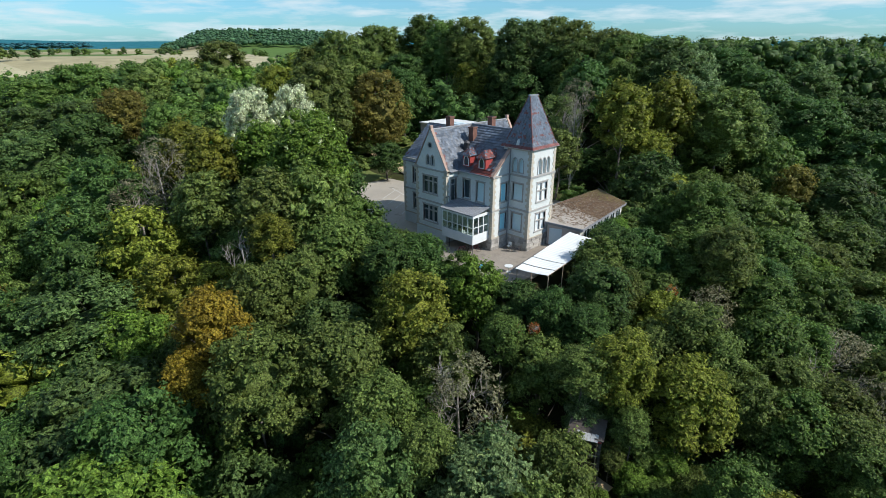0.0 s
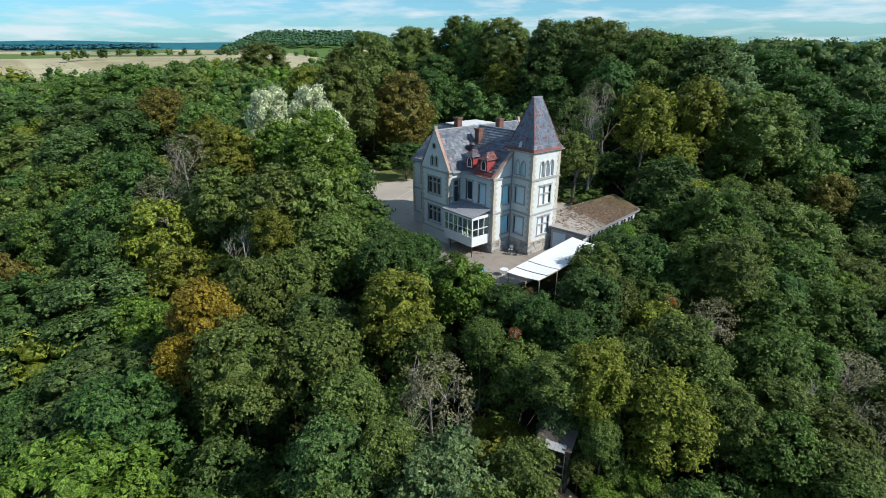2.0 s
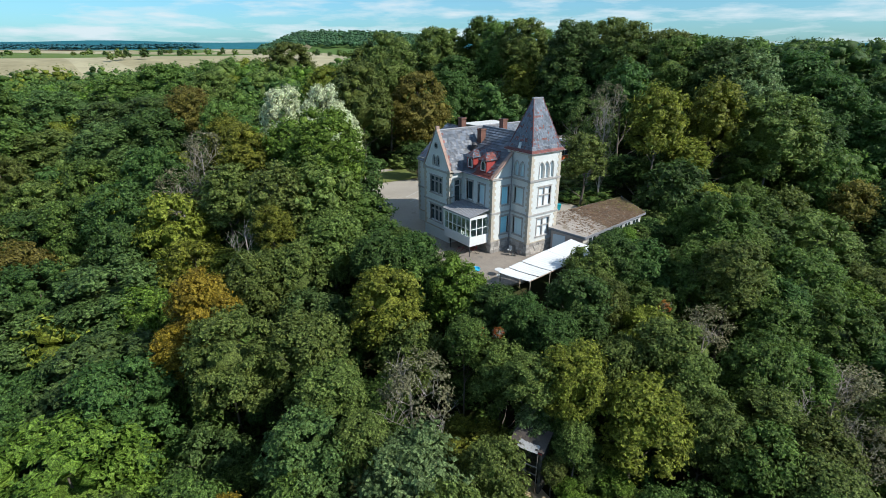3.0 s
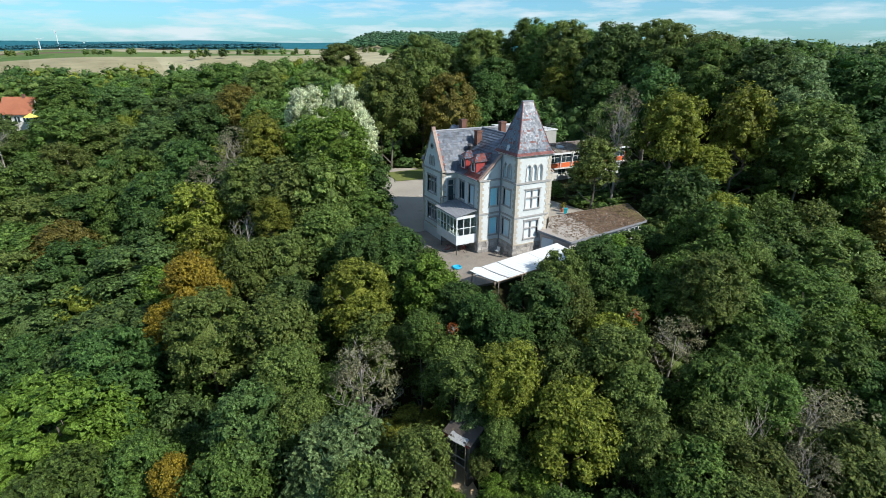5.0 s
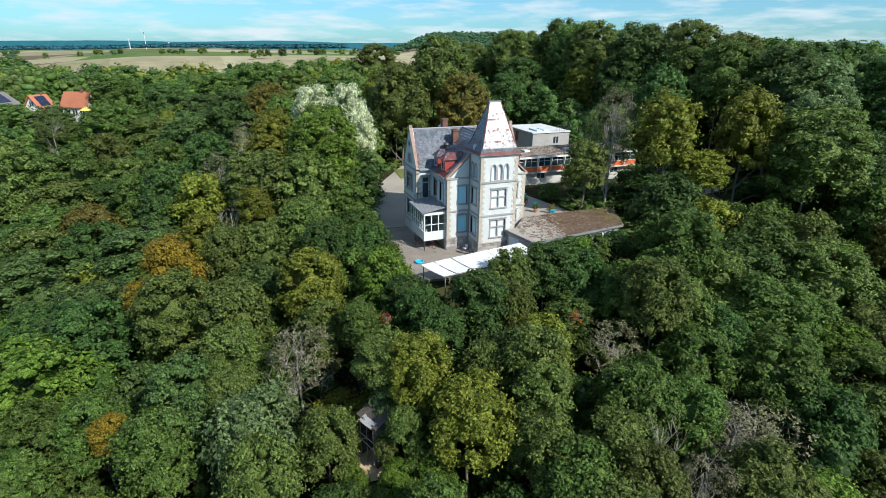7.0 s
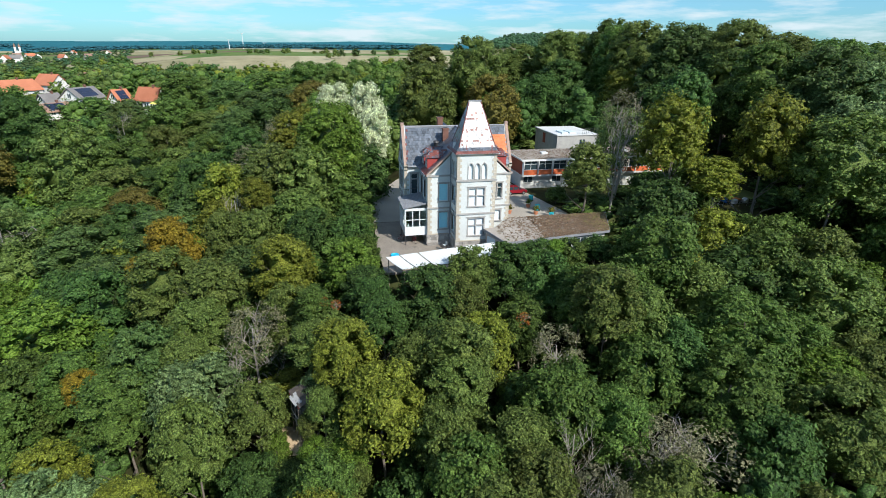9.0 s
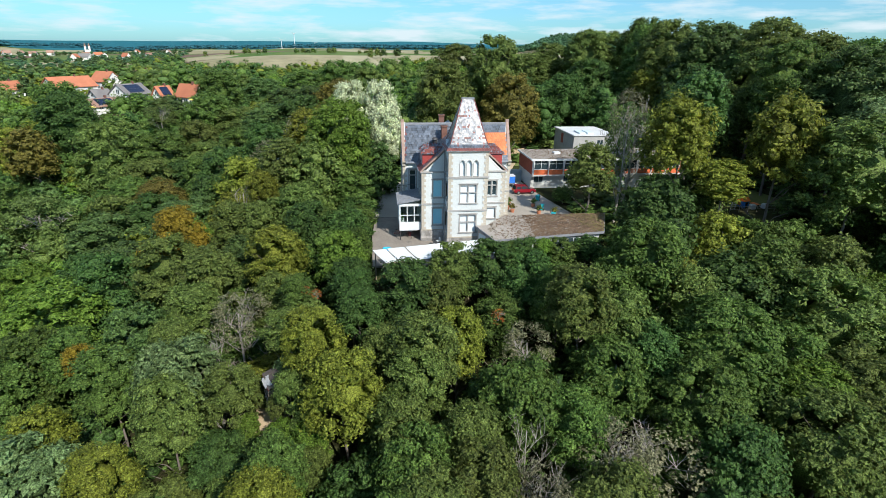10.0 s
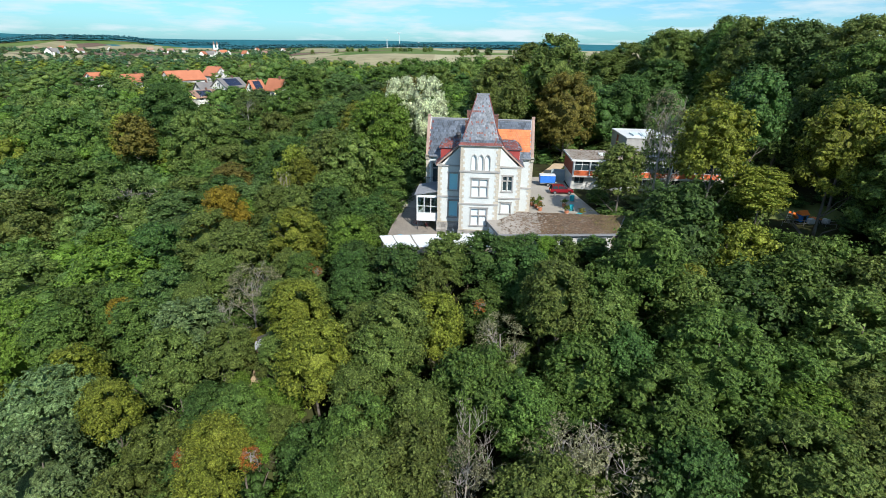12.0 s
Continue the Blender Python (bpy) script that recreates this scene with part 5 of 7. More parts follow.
def round_table(x, y):
    t = thing("garden_table", "white round garden table on the terrace edge", "table", (x, y, 0.02))
    part("tabletop", solid(tube, (0, 0, 0.70), (0, 0, 0.74), 0.5, 0.5, 24), WHITE_PAINT, t)
    part("stem", solid(tube, (0, 0, 0.03), (0, 0, 0.70), 0.04, 0.04, 8), WHITE_PAINT, t)
    part("foot", solid(tube, (0, 0, 0), (0, 0, 0.03), 0.28, 0.26, 16), WHITE_PAINT, t)


round_table(-33.2, 43.0)


def paddling_pool(x, y):
    p = thing("paddling_pool", "bright blue plastic paddling pool on the terrace", "pool", (x, y, 0.02))
    p.scale = (0.62, 0.62, 0.8)
    bm = bmesh.new()
    prof = [(0.72, 0.0), (0.85, 0.05), (0.9, 0.18), (0.85, 0.30), (0.74, 0.30), (0.70, 0.1)]
    rings = [[bm.verts.new((r * math.cos(k * math.tau / 24), r * math.sin(k * math.tau / 24), z)) for k in range(24)] for r, z in prof]
    for r, t in zip(rings, rings[1:]):
        for k in range(24):
            bm.faces.new((r[k], r[(k + 1) % 24], t[(k + 1) % 24], t[k]))
    bm.faces.new(rings[0])
    part("rim", bm, SKY_BLUE, p, smooth=True)
    part("water", solid(tube, (0, 0, 0.1), (0, 0, 0.12), 0.7, 0.7, 24), SKY_BLUE, p)


paddling_pool(-35.9, 41.8)


def bicycle(x, y, turn):
    b = thing("bicycle", "dark bicycle leaning under the conservatory", "bicycle", (x, y, 0.02), turn=turn)
    for e in (-0.52, 0.52):
        bm = bmesh.new()
        for k in range(20):
            a0, a1 = k * math.tau / 20, (k + 1) * math.tau / 20
            tube(bm, (e + 0.33 * math.cos(a0), 0, 0.34 + 0.33 * math.sin(a0)), (e + 0.33 * math.cos(a1), 0, 0.34 + 0.33 * math.sin(a1)), 0.02, 0.02, 5, False)
        part("wheel", bm, RUBBER, b)
    bm = bmesh.new()
    for p, q in (((-0.52, 0, 0.34), (-0.15, 0, 0.9)), ((-0.52, 0, 0.34), (0.05, 0, 0.3)), ((0.05, 0, 0.3), (-0.15, 0, 0.9)), ((0.05, 0, 0.3), (0.4, 0, 0.85)), ((-0.12, 0, 0.8), (0.4, 0, 0.85)), ((0.4, 0, 1.0), (0.52, 0, 0.34))):
        tube(bm, p, q, 0.02, 0.02, 6)
    part("bike_frame", bm, CAR_RED, b)
    part("saddle", solid(box, -0.28, -0.02, -0.06, 0.06, 0.92, 0.98), RUBBER, b)
    part("handlebar", solid(tube, (0.4, -0.28, 1.02), (0.4, 0.28, 1.02), 0.015, 0.015, 6), STEEL, b)


bicycle(-40.2, 44.9, 20)
bicycle(-41.0, 43.4, 65)


def build_playground():
    s = thing("play_slide", "orange plastic slide in the playground", "slide", (-51.0, 100.4, -0.4), turn=35)
    bm = bmesh.new()
    prism(bm, [(-0.3, 0, 1.5), (-0.3, 0.5, 1.45), (-0.3, 2.4, 0.25), (-0.3, 2.9, 0.2), (-0.3, 2.9, 0.12), (-0.3, 2.4, 0.15), (-0.3, 0.4, 1.35), (-0.3, 0, 1.4)], (0.6, 0, 0))
    part("chute", bm, ORANGE_PLASTIC, s)
    for x in (-0.33, 0.29):
        bm = bmesh.new()
        prism(bm, [(x, 0, 1.7), (x, 0.5, 1.65), (x, 2.4, 0.45), (x, 2.4, 0.2), (x, 0.4, 1.38), (x, 0, 1.42)], (0.04, 0, 0))
        part("side", bm, ORANGE_PLASTIC, s)
        part("ladder_rail", solid(tube, (x, -0.5, 0), (x, 0.05, 1.9), 0.03, 0.03, 6), STEEL, s)
    for k in range(5):
        part("rung", solid(tube, (-0.3, -0.45 + k * 0.1, 0.25 + k * 0.3), (0.3, -0.45 + k * 0.1, 0.25 + k * 0.3), 0.025, 0.025, 6), STEEL, s)
    h = thing("play_house", "small blue and orange plastic playhouse", "playhouse", (-52.2, 102.9, -0.4), turn=15)
    part("walls", solid(box, -0.6, 0.6, -0.6, 0.6, 0, 1.1), BLUE_PLASTIC, h)
    bm = bmesh.new()
    prism(bm, [(-0.75, -0.75, 1.1), (0.75, -0.75, 1.1), (0, -0.75, 1.7)], (0, 1.5, 0))
    part("roof", bm, ORANGE_PLASTIC, h)
    # a dark panel on the wall stands for the unlit opening
    part("doorway", solid(box, 0.6, 0.62, -0.25, 0.25, 0.02, 0.9), DARK, h)
    t = thing("play_table", "orange tarpaulin-covered play table", "table", (-51.6, 104.6, -0.4), turn=10)
    part("tabletop", solid(box, -0.7, 0.7, -0.5, 0.5, 0.62, 0.7), ORANGE_PLASTIC, t)
    for x in (-0.6, 0.6):
        for y in (-0.4, 0.4):
            part("leg", solid(tube, (x, y, 0), (x, y, 0.62), 0.03, 0.03, 6), STEEL, t)
    for k in range(2):
        b = thing("storage_bag", "white builder's bag beside the playhouse", "bag", (-50.8 - k * 0.3, 103.6 + k * 2.4, -0.4), turn=k * 30)
        bm = solid(box, -0.45, 0.45, -0.45, 0.45, 0, 0.8)
        bmesh.ops.bevel(bm, geom=bm.edges[:], offset=0.1, segments=2, affect="EDGES")
        part("bag_body", bm, WHITE_PAINT, b)
    f = thing("fence", "thin metal fence round the playground", "fence")
    pts = [(-49.3, 98.5 + k * 1.6) for k in range(7)]
    for x, y in pts:
        part("post", solid(tube, (x, y, ground_z(x, y) - 0.2), (x, y, ground_z(x, y) + 1.0), 0.03, 0.03, 6), STEEL, f)
    for a, b in zip(pts, pts[1:]):
        for up in (0.5, 0.95):
            part("rail", solid(tube, (*a, ground_z(*a) + up), (*b, ground_z(*b) + up), 0.02, 0.02, 5), STEEL, f)


build_playground()


def build_shelter():
    """A tumbledown hut on the slope: felt roof with a pale sheet along its front, a broken rail, and bare sand below."""
    s = thing("garden_shelter", "tumbledown hut with dark felt roof and pale sheet edge", "shelter", (-15.2, 30.6, -7.5), turn=22)
    s.scale = (0.78, 0.8, 1.0)
    rnd = random.Random(3)
    for x0, x1, y0, y1 in ((-1.6, -1.35, -0.4, 1.6), (1.35, 1.6, -0.4, 1.6), (-1.35, 1.35, 1.35, 1.6)):
        bm = bmesh.new()
        zz = -1.5
        while zz < 2.9:
            along_x = (x1 - x0) > (y1 - y0)
            a, e = (x0, x1) if along_x else (y0, y1)
            while a < e - 0.05:
                w = min(rnd.uniform(0.3, 0.6), e - a)
                o = rnd.uniform(-0.04, 0.04)
                if along_x:
                    box(bm, a + 0.01, a + w - 0.01, y0 + o, y1 + o, zz + 0.01, zz + 0.29)
                else:
                    box(bm, x0 + o, x1 + o, a + 0.01, a + w - 0.01, zz + 0.01, zz + 0.29)
                a += w
            zz += 0.3
        part("stone_wall", bm, MOSSY_STONE, s)
    bm = bmesh.new()
    prism(bm, [(-1.8, -0.5, 3.1), (1.8, -0.5, 3.1), (1.8, 1.9, 3.7), (-1.8, 1.9, 3.7)], (0, 0, 0.07))
    part("roof", bm, SHED_FELT, s, "dark felt roof littered with leaves")
    bm = bmesh.new()
    for k in range(6):
        x = -0.9 + 0.36 * k
        d = rnd.uniform(-0.14, 0.1)
        prism(bm, [(x, -0.75 + d, 3.06), (x + 0.34, -0.75 + d * 0.4, 3.06), (x + 0.34, 0.0 + d, 3.30), (x, 0.05 + d, 3.32)], (0, 0, 0.03))
    part("roof_sheet", bm, OLD_SHEET, s, "pale cracked sheet along the front edge")
    part("beam", solid(tube, (-1.6, -0.45, 3.0), (1.6, -0.45, 3.0), 0.08, 0.08, 6), RED_PAINT, s, "red-brown painted front beam")
    for x in (-1.2, 0.0, 1.2):
        part("post", solid(tube, (x, -0.5, -1.4), (x, -0.45, 3.0), 0.06, 0.05, 6), WOOD, s)
    for z, tilt in ((1.55, 0.1), (0.95, -0.08)):
        part("rail", solid(tube, (-1.25, -0.56, z), (1.25, -0.56, z + tilt), 0.05, 0.05, 6), PALE_BARK, s, "weathered pale rail")
    part("brace", solid(tube, (-1.1, -0.6, 0.9), (0.1, -0.6, 1.6), 0.045, 0.045, 6), PALE_BARK, s, "weathered pale brace")
    draped("path", [(-12.8, 30.2), (-14.2, 30.3), (-15.6, 30.2), (-17.6, 29.6)], 2.4, SAND, "bare sandy patch of slope below the hut", "path", 0.12)




# ---- trees ----
def ball(level):
    """Directions and triangles of a subdivided icosahedron."""
    g = (1 + 5 ** 0.5) / 2
    v = [(-1, g, 0), (1, g, 0), (-1, -g, 0), (1, -g, 0), (0, -1, g), (0, 1, g), (0, -1, -g), (0, 1, -g), (g, 0, -1), (g, 0, 1), (-g, 0, -1), (-g, 0, 1)]
    f = [(0, 11, 5), (0, 5, 1), (0, 1, 7), (0, 7, 10), (0, 10, 11), (1, 5, 9), (5, 11, 4), (11, 10, 2), (10, 7, 6), (7, 1, 8),
         (3, 9, 4), (3, 4, 2), (3, 2, 6), (3, 6, 8), (3, 8, 9), (4, 9, 5), (2, 4, 11), (6, 2, 10), (8, 6, 7), (9, 8, 1)]
    for _ in range(level):
        seen, out = {}, []
        def half(a, b):
            k = (min(a, b), max(a, b))
            if k not in seen:
                seen[k] = len(v)
                v.append(tuple((v[a][i] + v[b][i]) / 2 for i in range(3)))
            return seen[k]
        for a, b, c in f:
            d, e, h = half(a, b), half(b, c), half(c, a)
            out += [(a, d, h), (d, b, e), (h, e, c), (d, e, h)]
        f = out
    v = np.array(v, float)
    return v / np.linalg.norm(v, axis=1, keepdims=True), np.array(f)


BALLS = [ball(k) for k in range(3)]


def crown_arrays(seed, height, radius, base, lobes, leaves, size, level=1, core=0.72):
    """A domed crown: uneven leafy clumps standing out from a dim middle, set with leaf blades in tufts on their outer sides."""
    rng = np.random.default_rng(seed)
    mid = (height + base) / 2
    hz = (height - base) / 2
    cent, rad = [], []
    for k in range(lobes):
        zz = 0.98 - 1.62 * (k + rng.uniform(0.1, 0.9)) / lobes if k else 0.97
        r = radius * rng.uniform(0.20, 0.37) * (30.0 / max(lobes, 10)) ** 0.42
        ring = max(0.03, 1 - zz * zz) ** 0.42 * rng.uniform(0.80, 1.06) * (1 - r / radius)
        a = k * 2.39996 + rng.uniform(-0.45, 0.45)
        cent.append((ring * radius * math.cos(a), ring * radius * math.sin(a), mid + zz * (hz - r * 0.8) * rng.uniform(0.9, 1.03)))
        rad.append(r)
    cent, rad = np.array(cent), np.array(rad)
    dirs, tris = BALLS[level]
    verts, faces = [], []
    for i, (c, r) in enumerate([*zip(cent, rad * core), (np.array((0, 0, mid)), radius * core * 0.8)]):
        bumps = np.ones(len(dirs))
        for q in range(3):
            w = rng.normal(size=3) * (2.4 + 1.8 * q)
            bumps += 0.11 * np.sin(dirs @ w + rng.uniform(0, 6.28))
        bumps *= rng.uniform(0.88, 1.08, len(dirs))
        verts.append(c + dirs * (r * bumps)[:, None] * np.array((1, 1, 0.88 if i < lobes else 0.9 * hz / radius)))
        faces.append(tris + i * len(dirs))
    tufts = max(1, leaves // 8)
    pick = rng.choice(lobes, tufts, p=rad ** 2 / (rad ** 2).sum())
    d = rng.normal(size=(tufts, 3))
    d /= np.linalg.norm(d, axis=1, keepdims=True)
    outward = (cent[pick] - np.array((0, 0, mid - 0.25 * hz))) / np.array((radius, radius, hz))
    d += 0.75 * outward / (np.linalg.norm(outward, axis=1, keepdims=True) + 1e-6) + np.array((0, 0, 0.3))
    d /= np.linalg.norm(d, axis=1, keepdims=True)
    tuft = cent[pick] + d * rad[pick][:, None] * rng.uniform(0.80, 1.08, (tufts, 1)) * np.array((1, 1, 0.9))
    c = np.repeat(tuft, 8, 0) + rng.normal(size=(tufts * 8, 3)) * size * np.array((1.15, 1.15, 0.6))
    n = np.repeat(d, 8, 0) + rng.normal(size=c.shape) * 0.42 + np.array((0, 0, 0.35))
    n /= np.linalg.norm(n, axis=1, keepdims=True)
    t = np.cross(n, rng.normal(size=c.shape))
    t /= np.linalg.norm(t, axis=1, keepdims=True)
    b = np.cross(n, t)
    ln = size * rng.uniform(0.7, 1.4, (len(c), 1))
    wd = ln * rng.uniform(0.42, 0.62, (len(c), 1))
    blades = np.stack((c - t * ln * 0.5 - b * wd, c - t * ln * 0.5 + b * wd, c + t * ln * 0.7 + n * ln * 0.12), 1).reshape(-1, 3)
    first = (lobes + 1) * len(dirs)
    faces.append(first + np.arange(len(blades)).reshape(-1, 3))
    soft = np.zeros((lobes + 1) * len(tris) + len(c), bool)
    soft[:(lobes + 1) * len(tris)] = True
    return np.concatenate(verts + [blades]), np.concatenate(faces), soft


def leaf_mesh(name, verts, faces, soft):
    """A mesh of triangles; the clumps are smooth, the blades flat."""
    mesh = bpy.data.meshes.new(name)
    count = len(faces)
    mesh.vertices.add(len(verts))
    mesh.vertices.foreach_set("co", np.asarray(verts, np.float32).ravel())
    mesh.loops.add(count * 3)
    mesh.loops.foreach_set("vertex_index", np.asarray(faces, np.int32).ravel())
    mesh.polygons.add(count)
    mesh.polygons.foreach_set("loop_start", np.arange(count, dtype=np.int32) * 3)
    mesh.update(calc_edges=True)
    mesh.polygons.foreach_set("use_smooth", np.asarray(soft, bool))
    return mesh


def grove_mesh(name, crowns):
    """Many crowns in one mesh. crowns: (form, x, y, foot, turn, wide, tall, leaf)."""
    verts, faces, soft, slots, first = [], [], [], [], 0
    for (v, f, q), x, y, z, a, wide, tall, leaf in crowns:
        c, s = math.cos(a) * wide, math.sin(a) * wide
        verts.append(np.stack((x + v[:, 0] * c - v[:, 1] * s, y + v[:, 0] * s + v[:, 1] * c, z + v[:, 2] * tall), 1))
        faces.append(f + first)
        soft.append(q)
        slots.append(np.full(len(f), leaf, np.int32))
        first += len(v)
    mesh = leaf_mesh(name, np.concatenate(verts), np.concatenate(faces), np.concatenate(soft))
    return mesh, np.concatenate(slots)


def trunk_mesh(seed, height, base, radius, bare=False):
    """A tapered, slightly crooked trunk with limbs that reach into the crown."""
    rnd = random.Random(seed)
    bm = bmesh.new()
    p, r = Vector((0, 0, -0.6)), 0.26 * height / 12
    nodes = [(p.copy(), r)]
    for k in range(5):
        q = p + Vector((rnd.uniform(-0.25, 0.25), rnd.uniform(-0.25, 0.25), (height * 0.86 + 0.6) / 5))
        tube(bm, p, q, r, r * 0.76, 7, cap=False)
        p, r = q, r * 0.76
        nodes.append((p.copy(), r))
    for k in range(11 if bare else 7):
        at = rnd.randint(1, 4)
        s, sr = nodes[at]
        a = k * 2.4 + rnd.uniform(-0.4, 0.4)
        reach = radius * rnd.uniform(0.55, 0.95)
        e1 = s + Vector((math.cos(a) * reach * 0.5, math.sin(a) * reach * 0.5, rnd.uniform(0.6, 1.6)))
        e2 = e1 + Vector((math.cos(a + 0.3) * reach * 0.5, math.sin(a + 0.3) * reach * 0.5, rnd.uniform(0.6, 1.8)))
        k0 = 0.34 if bare else 0.55
        tube(bm, s, e1, sr * k0, sr * k0 * 0.6, 5, cap=False)
        tube(bm, e1, e2, sr * k0 * 0.6, sr * 0.1, 5, cap=False)
        if bare:
            for j in range(11):
                w = s.lerp(e1, rnd.uniform(0.4, 1)) if j < 3 else e1.lerp(e2, rnd.random())
                tip = w + Vector((rnd.uniform(-1, 1), rnd.uniform(-1, 1), rnd.uniform(0.3, 1.5)))
                tube(bm, w, tip, 0.035, 0.014, 3, cap=False)
                tube(bm, w.lerp(tip, 0.5), tip + Vector((rnd.uniform(-0.7, 0.7), rnd.uniform(-0.7, 0.7), rnd.uniform(-0.2, 0.5))), 0.02, 0.008, 3, cap=False)
    mesh = bpy.data.meshes.new("trunk")
    bm.to_mesh(mesh)
    bm.free()
    mesh.shade_smooth()
    mesh.materials.append(PALE_BARK if bare else BARK)
    return mesh


LIGHT, RED, PALE, SNAG = 10, 11, 12, 13
FINE, PLAIN, BROAD = [], [], []
for k, lobes in enumerate((30, 36, 25, 33, 28)):
    trunk = trunk_mesh(200 + k, 12, 1.0, 4.0)
    for store, seed, reach, n, size, level in ((FINE, 100, 4.0, 5600, 0.27, 0), (PLAIN, 120, 4.0, 3400, 0.30, 0), (BROAD, 130, 5.5, 8400, 0.29, 0)):
        if store is BROAD and k > 2:
            continue
        crown = leaf_mesh("crown", *crown_arrays(seed + k, 0.0, reach, -2.7 * reach, int(1.3 * lobes * (reach / 4.0) ** 1.3), n, size, level))
        crown.materials.append(LEAVES[MID])
        store.append((trunk, crown))
SPARSE = [leaf_mesh("crown", *crown_arrays(140 + k, 0.0, 3.2, -7.6, 34, n, 0.16, 0, 0.05)) for k, n in enumerate((1900, 5200))]
for crown in SPARSE:
    crown.materials.append(LEAVES[DRY])
THIN = [trunk_mesh(240 + k, 12, 2, 3.2, bare=True) for k in range(2)]

KINDS = {
    DEEP: "broadleaf tree with a dense dark green crown", MID: "broadleaf tree with a full mid-green crown", FRESH: "broadleaf tree with a bright fresh green crown",
    OLIVE: "broadleaf tree with a dull olive crown", YELLOW: "broadleaf tree turning yellow-green", AMBER: "broadleaf tree in golden amber autumn leaf",
    RUST: "broadleaf tree with a rusty brown crown", SILVER: "white poplar with a silvery pale crown", DRY: "thin half-bare tree with grey-brown twigs", BLUE: "broadleaf tree with a cool blue-green crown", LIGHT: "thin airy tree with sparse olive leaf", RED: "small shrub turning orange-red", PALE: "broadleaf tree with pale glossy grey-green leaf", SNAG: "dead leafless tree with bleached bare branches"}


def plant(x, y, top, leaf, wide=1.0, tall=1.0, low=False):
    """One tree as a thing: an empty at its foot, a trunk and a crown. tall: the crown's height against its width."""
    z = ground_z(x, y)
    h = max(2.0, top - z) if leaf != RED else 1.3
    z = top - h if leaf == RED else z
    near = min(math.hypot(x - a, y - b) for a, b in ((0, 0), (9, 9), (17, 20), (23, 33), (28, 51))) < 58
    n = int(abs(x * 13.7 + y * 9.1)) % 5
    reach = 3.75 * wide
    if leaf in (DRY, LIGHT, RED, SNAG):
        trunk, crown, own = THIN[n % 2], SPARSE[leaf == LIGHT] if leaf != SNAG else None, 3.2
    elif leaf == SILVER or reach > 4.3 and (near or reach > 5.5):
        trunk, crown, own = (*BROAD[n % 3], 5.5)
    else:
        trunk, crown, own = (*(FINE if near else PLAIN)[n], 4.0)
    e = new("bush" if low else "tree")
    e.matrix_world = Matrix.LocRotScale((x, y, z), Euler((0, 0, (x * 12.9 + y * 7.7) % 6.28)), None)
    if low:
        tagged(e, "low leafy bush on the slope round the hut", "bush", "bushes round the hut")
    else:
        tagged(e, KINDS[leaf], "tree", "trees of the wooded hillside")
    t = link_mesh("trunk", trunk, None, e)
    k = reach / own
    t.scale = (k, k, (h - 0.3 * reach) / 12 if leaf != SNAG else h / 12)
    if crown:
        c = link_mesh("crown", crown, None, e)
        c.location = (0, 0, h)
        c.scale = (k, k, min(k * tall * (0.92 + 0.05 * n), max(0.3, (h - 0.4) / (2.7 * own))))
        c.material_slots[0].link = "OBJECT"
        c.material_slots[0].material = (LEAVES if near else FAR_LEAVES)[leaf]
    return e


# trees that stand out: x, y, top, radius, leaf, height of the crown against its width
HILL_SHOULDER = [
    (-90.7, 16.5, 8.8, 4.8, DEEP, 1.0), (-94.7, -10.2, 0.7, 6.2, OLIVE, 1.0), (-96.3, -3.0, -0.3, 5.9, DEEP, 1.0), (-93.1, 29.8, 13.0, 3.8, YELLOW, 1.0), (-103.6, 7.7, 6.2, 4.9, MID, 1.0), (-101.7, -21.3, 7.6, 7.0, OLIVE, 1.0), (-105.6, -0.5, 2.7, 5.0, OLIVE, 1.0),
    (-100.3, -37.0, 6.5, 4.6, RUST, 1.0), (-108.2, -11.9, 4.9, 7.0, MID, 1.0), (-110.5, 32.4, 14.3, 3.8, MID, 1.0), (-101.8, -55.4, 7.6, 7.0, MID, 1.0), (-119.3, -6.4, 5.7, 5.0, OLIVE, 1.0), (-120.0, 12.3, 9.9, 7.0, BLUE, 1.0), (-119.0, 20.9, 12.5, 6.5, DEEP, 1.0),
    (-120.8, 28.5, 15.3, 3.5, RUST, 1.0), (-130.3, 2.5, 7.9, 7.0, OLIVE, 1.0), (-133.8, -7.3, 11.5, 7.0, MID, 1.0), (-133.3, 22.3, 13.8, 6.4, BLUE, 1.0), (-131.7, 30.7, 16.0, 5.2, RUST, 1.0),
]
HILL_SHOULDER_B = [
    (-138.8, 14.4, 12.8, 6.3, BLUE, 1.0), (-140.7, -18.8, 6.1, 7.0, MID, 1.0), (-139.0, 38.4, 19.0, 5.8, OLIVE, 1.0), (-152.3, -8.8, 17.2, 6.0, MID, 1.0), (-154.8, 4.3, 14.7, 6.4, BLUE, 1.0), (-154.6, 18.1, 17.3, 6.4, MID, 1.0), (-157.1, 29.1, 20.1, 6.5, MID, 1.0),
]
DRIVE_WOOD = [
    (-63.4, 16.3, 0.8, 4.2, YELLOW, 1.0), (-60.9, 34.8, 16.5, 4.8, FRESH, 0.95), (-70.1, 23.6, 8.7, 3.9, OLIVE, 1.0), (-72.3, 16.2, 5.0, 4.6, YELLOW, 1.0), (-63.0, 40.2, 9.5, 3.7, DEEP, 1.0), (-76.1, 27.6, 13.4, 3.4, YELLOW, 1.0), (-73.8, 34.5, 14.2, 3.9, FRESH, 1.0),
    (-83.1, 19.0, 6.5, 3.9, DRY, 1.0), (-88.9, 24.8, 11.3, 3.4, DRY, 1.0),
]
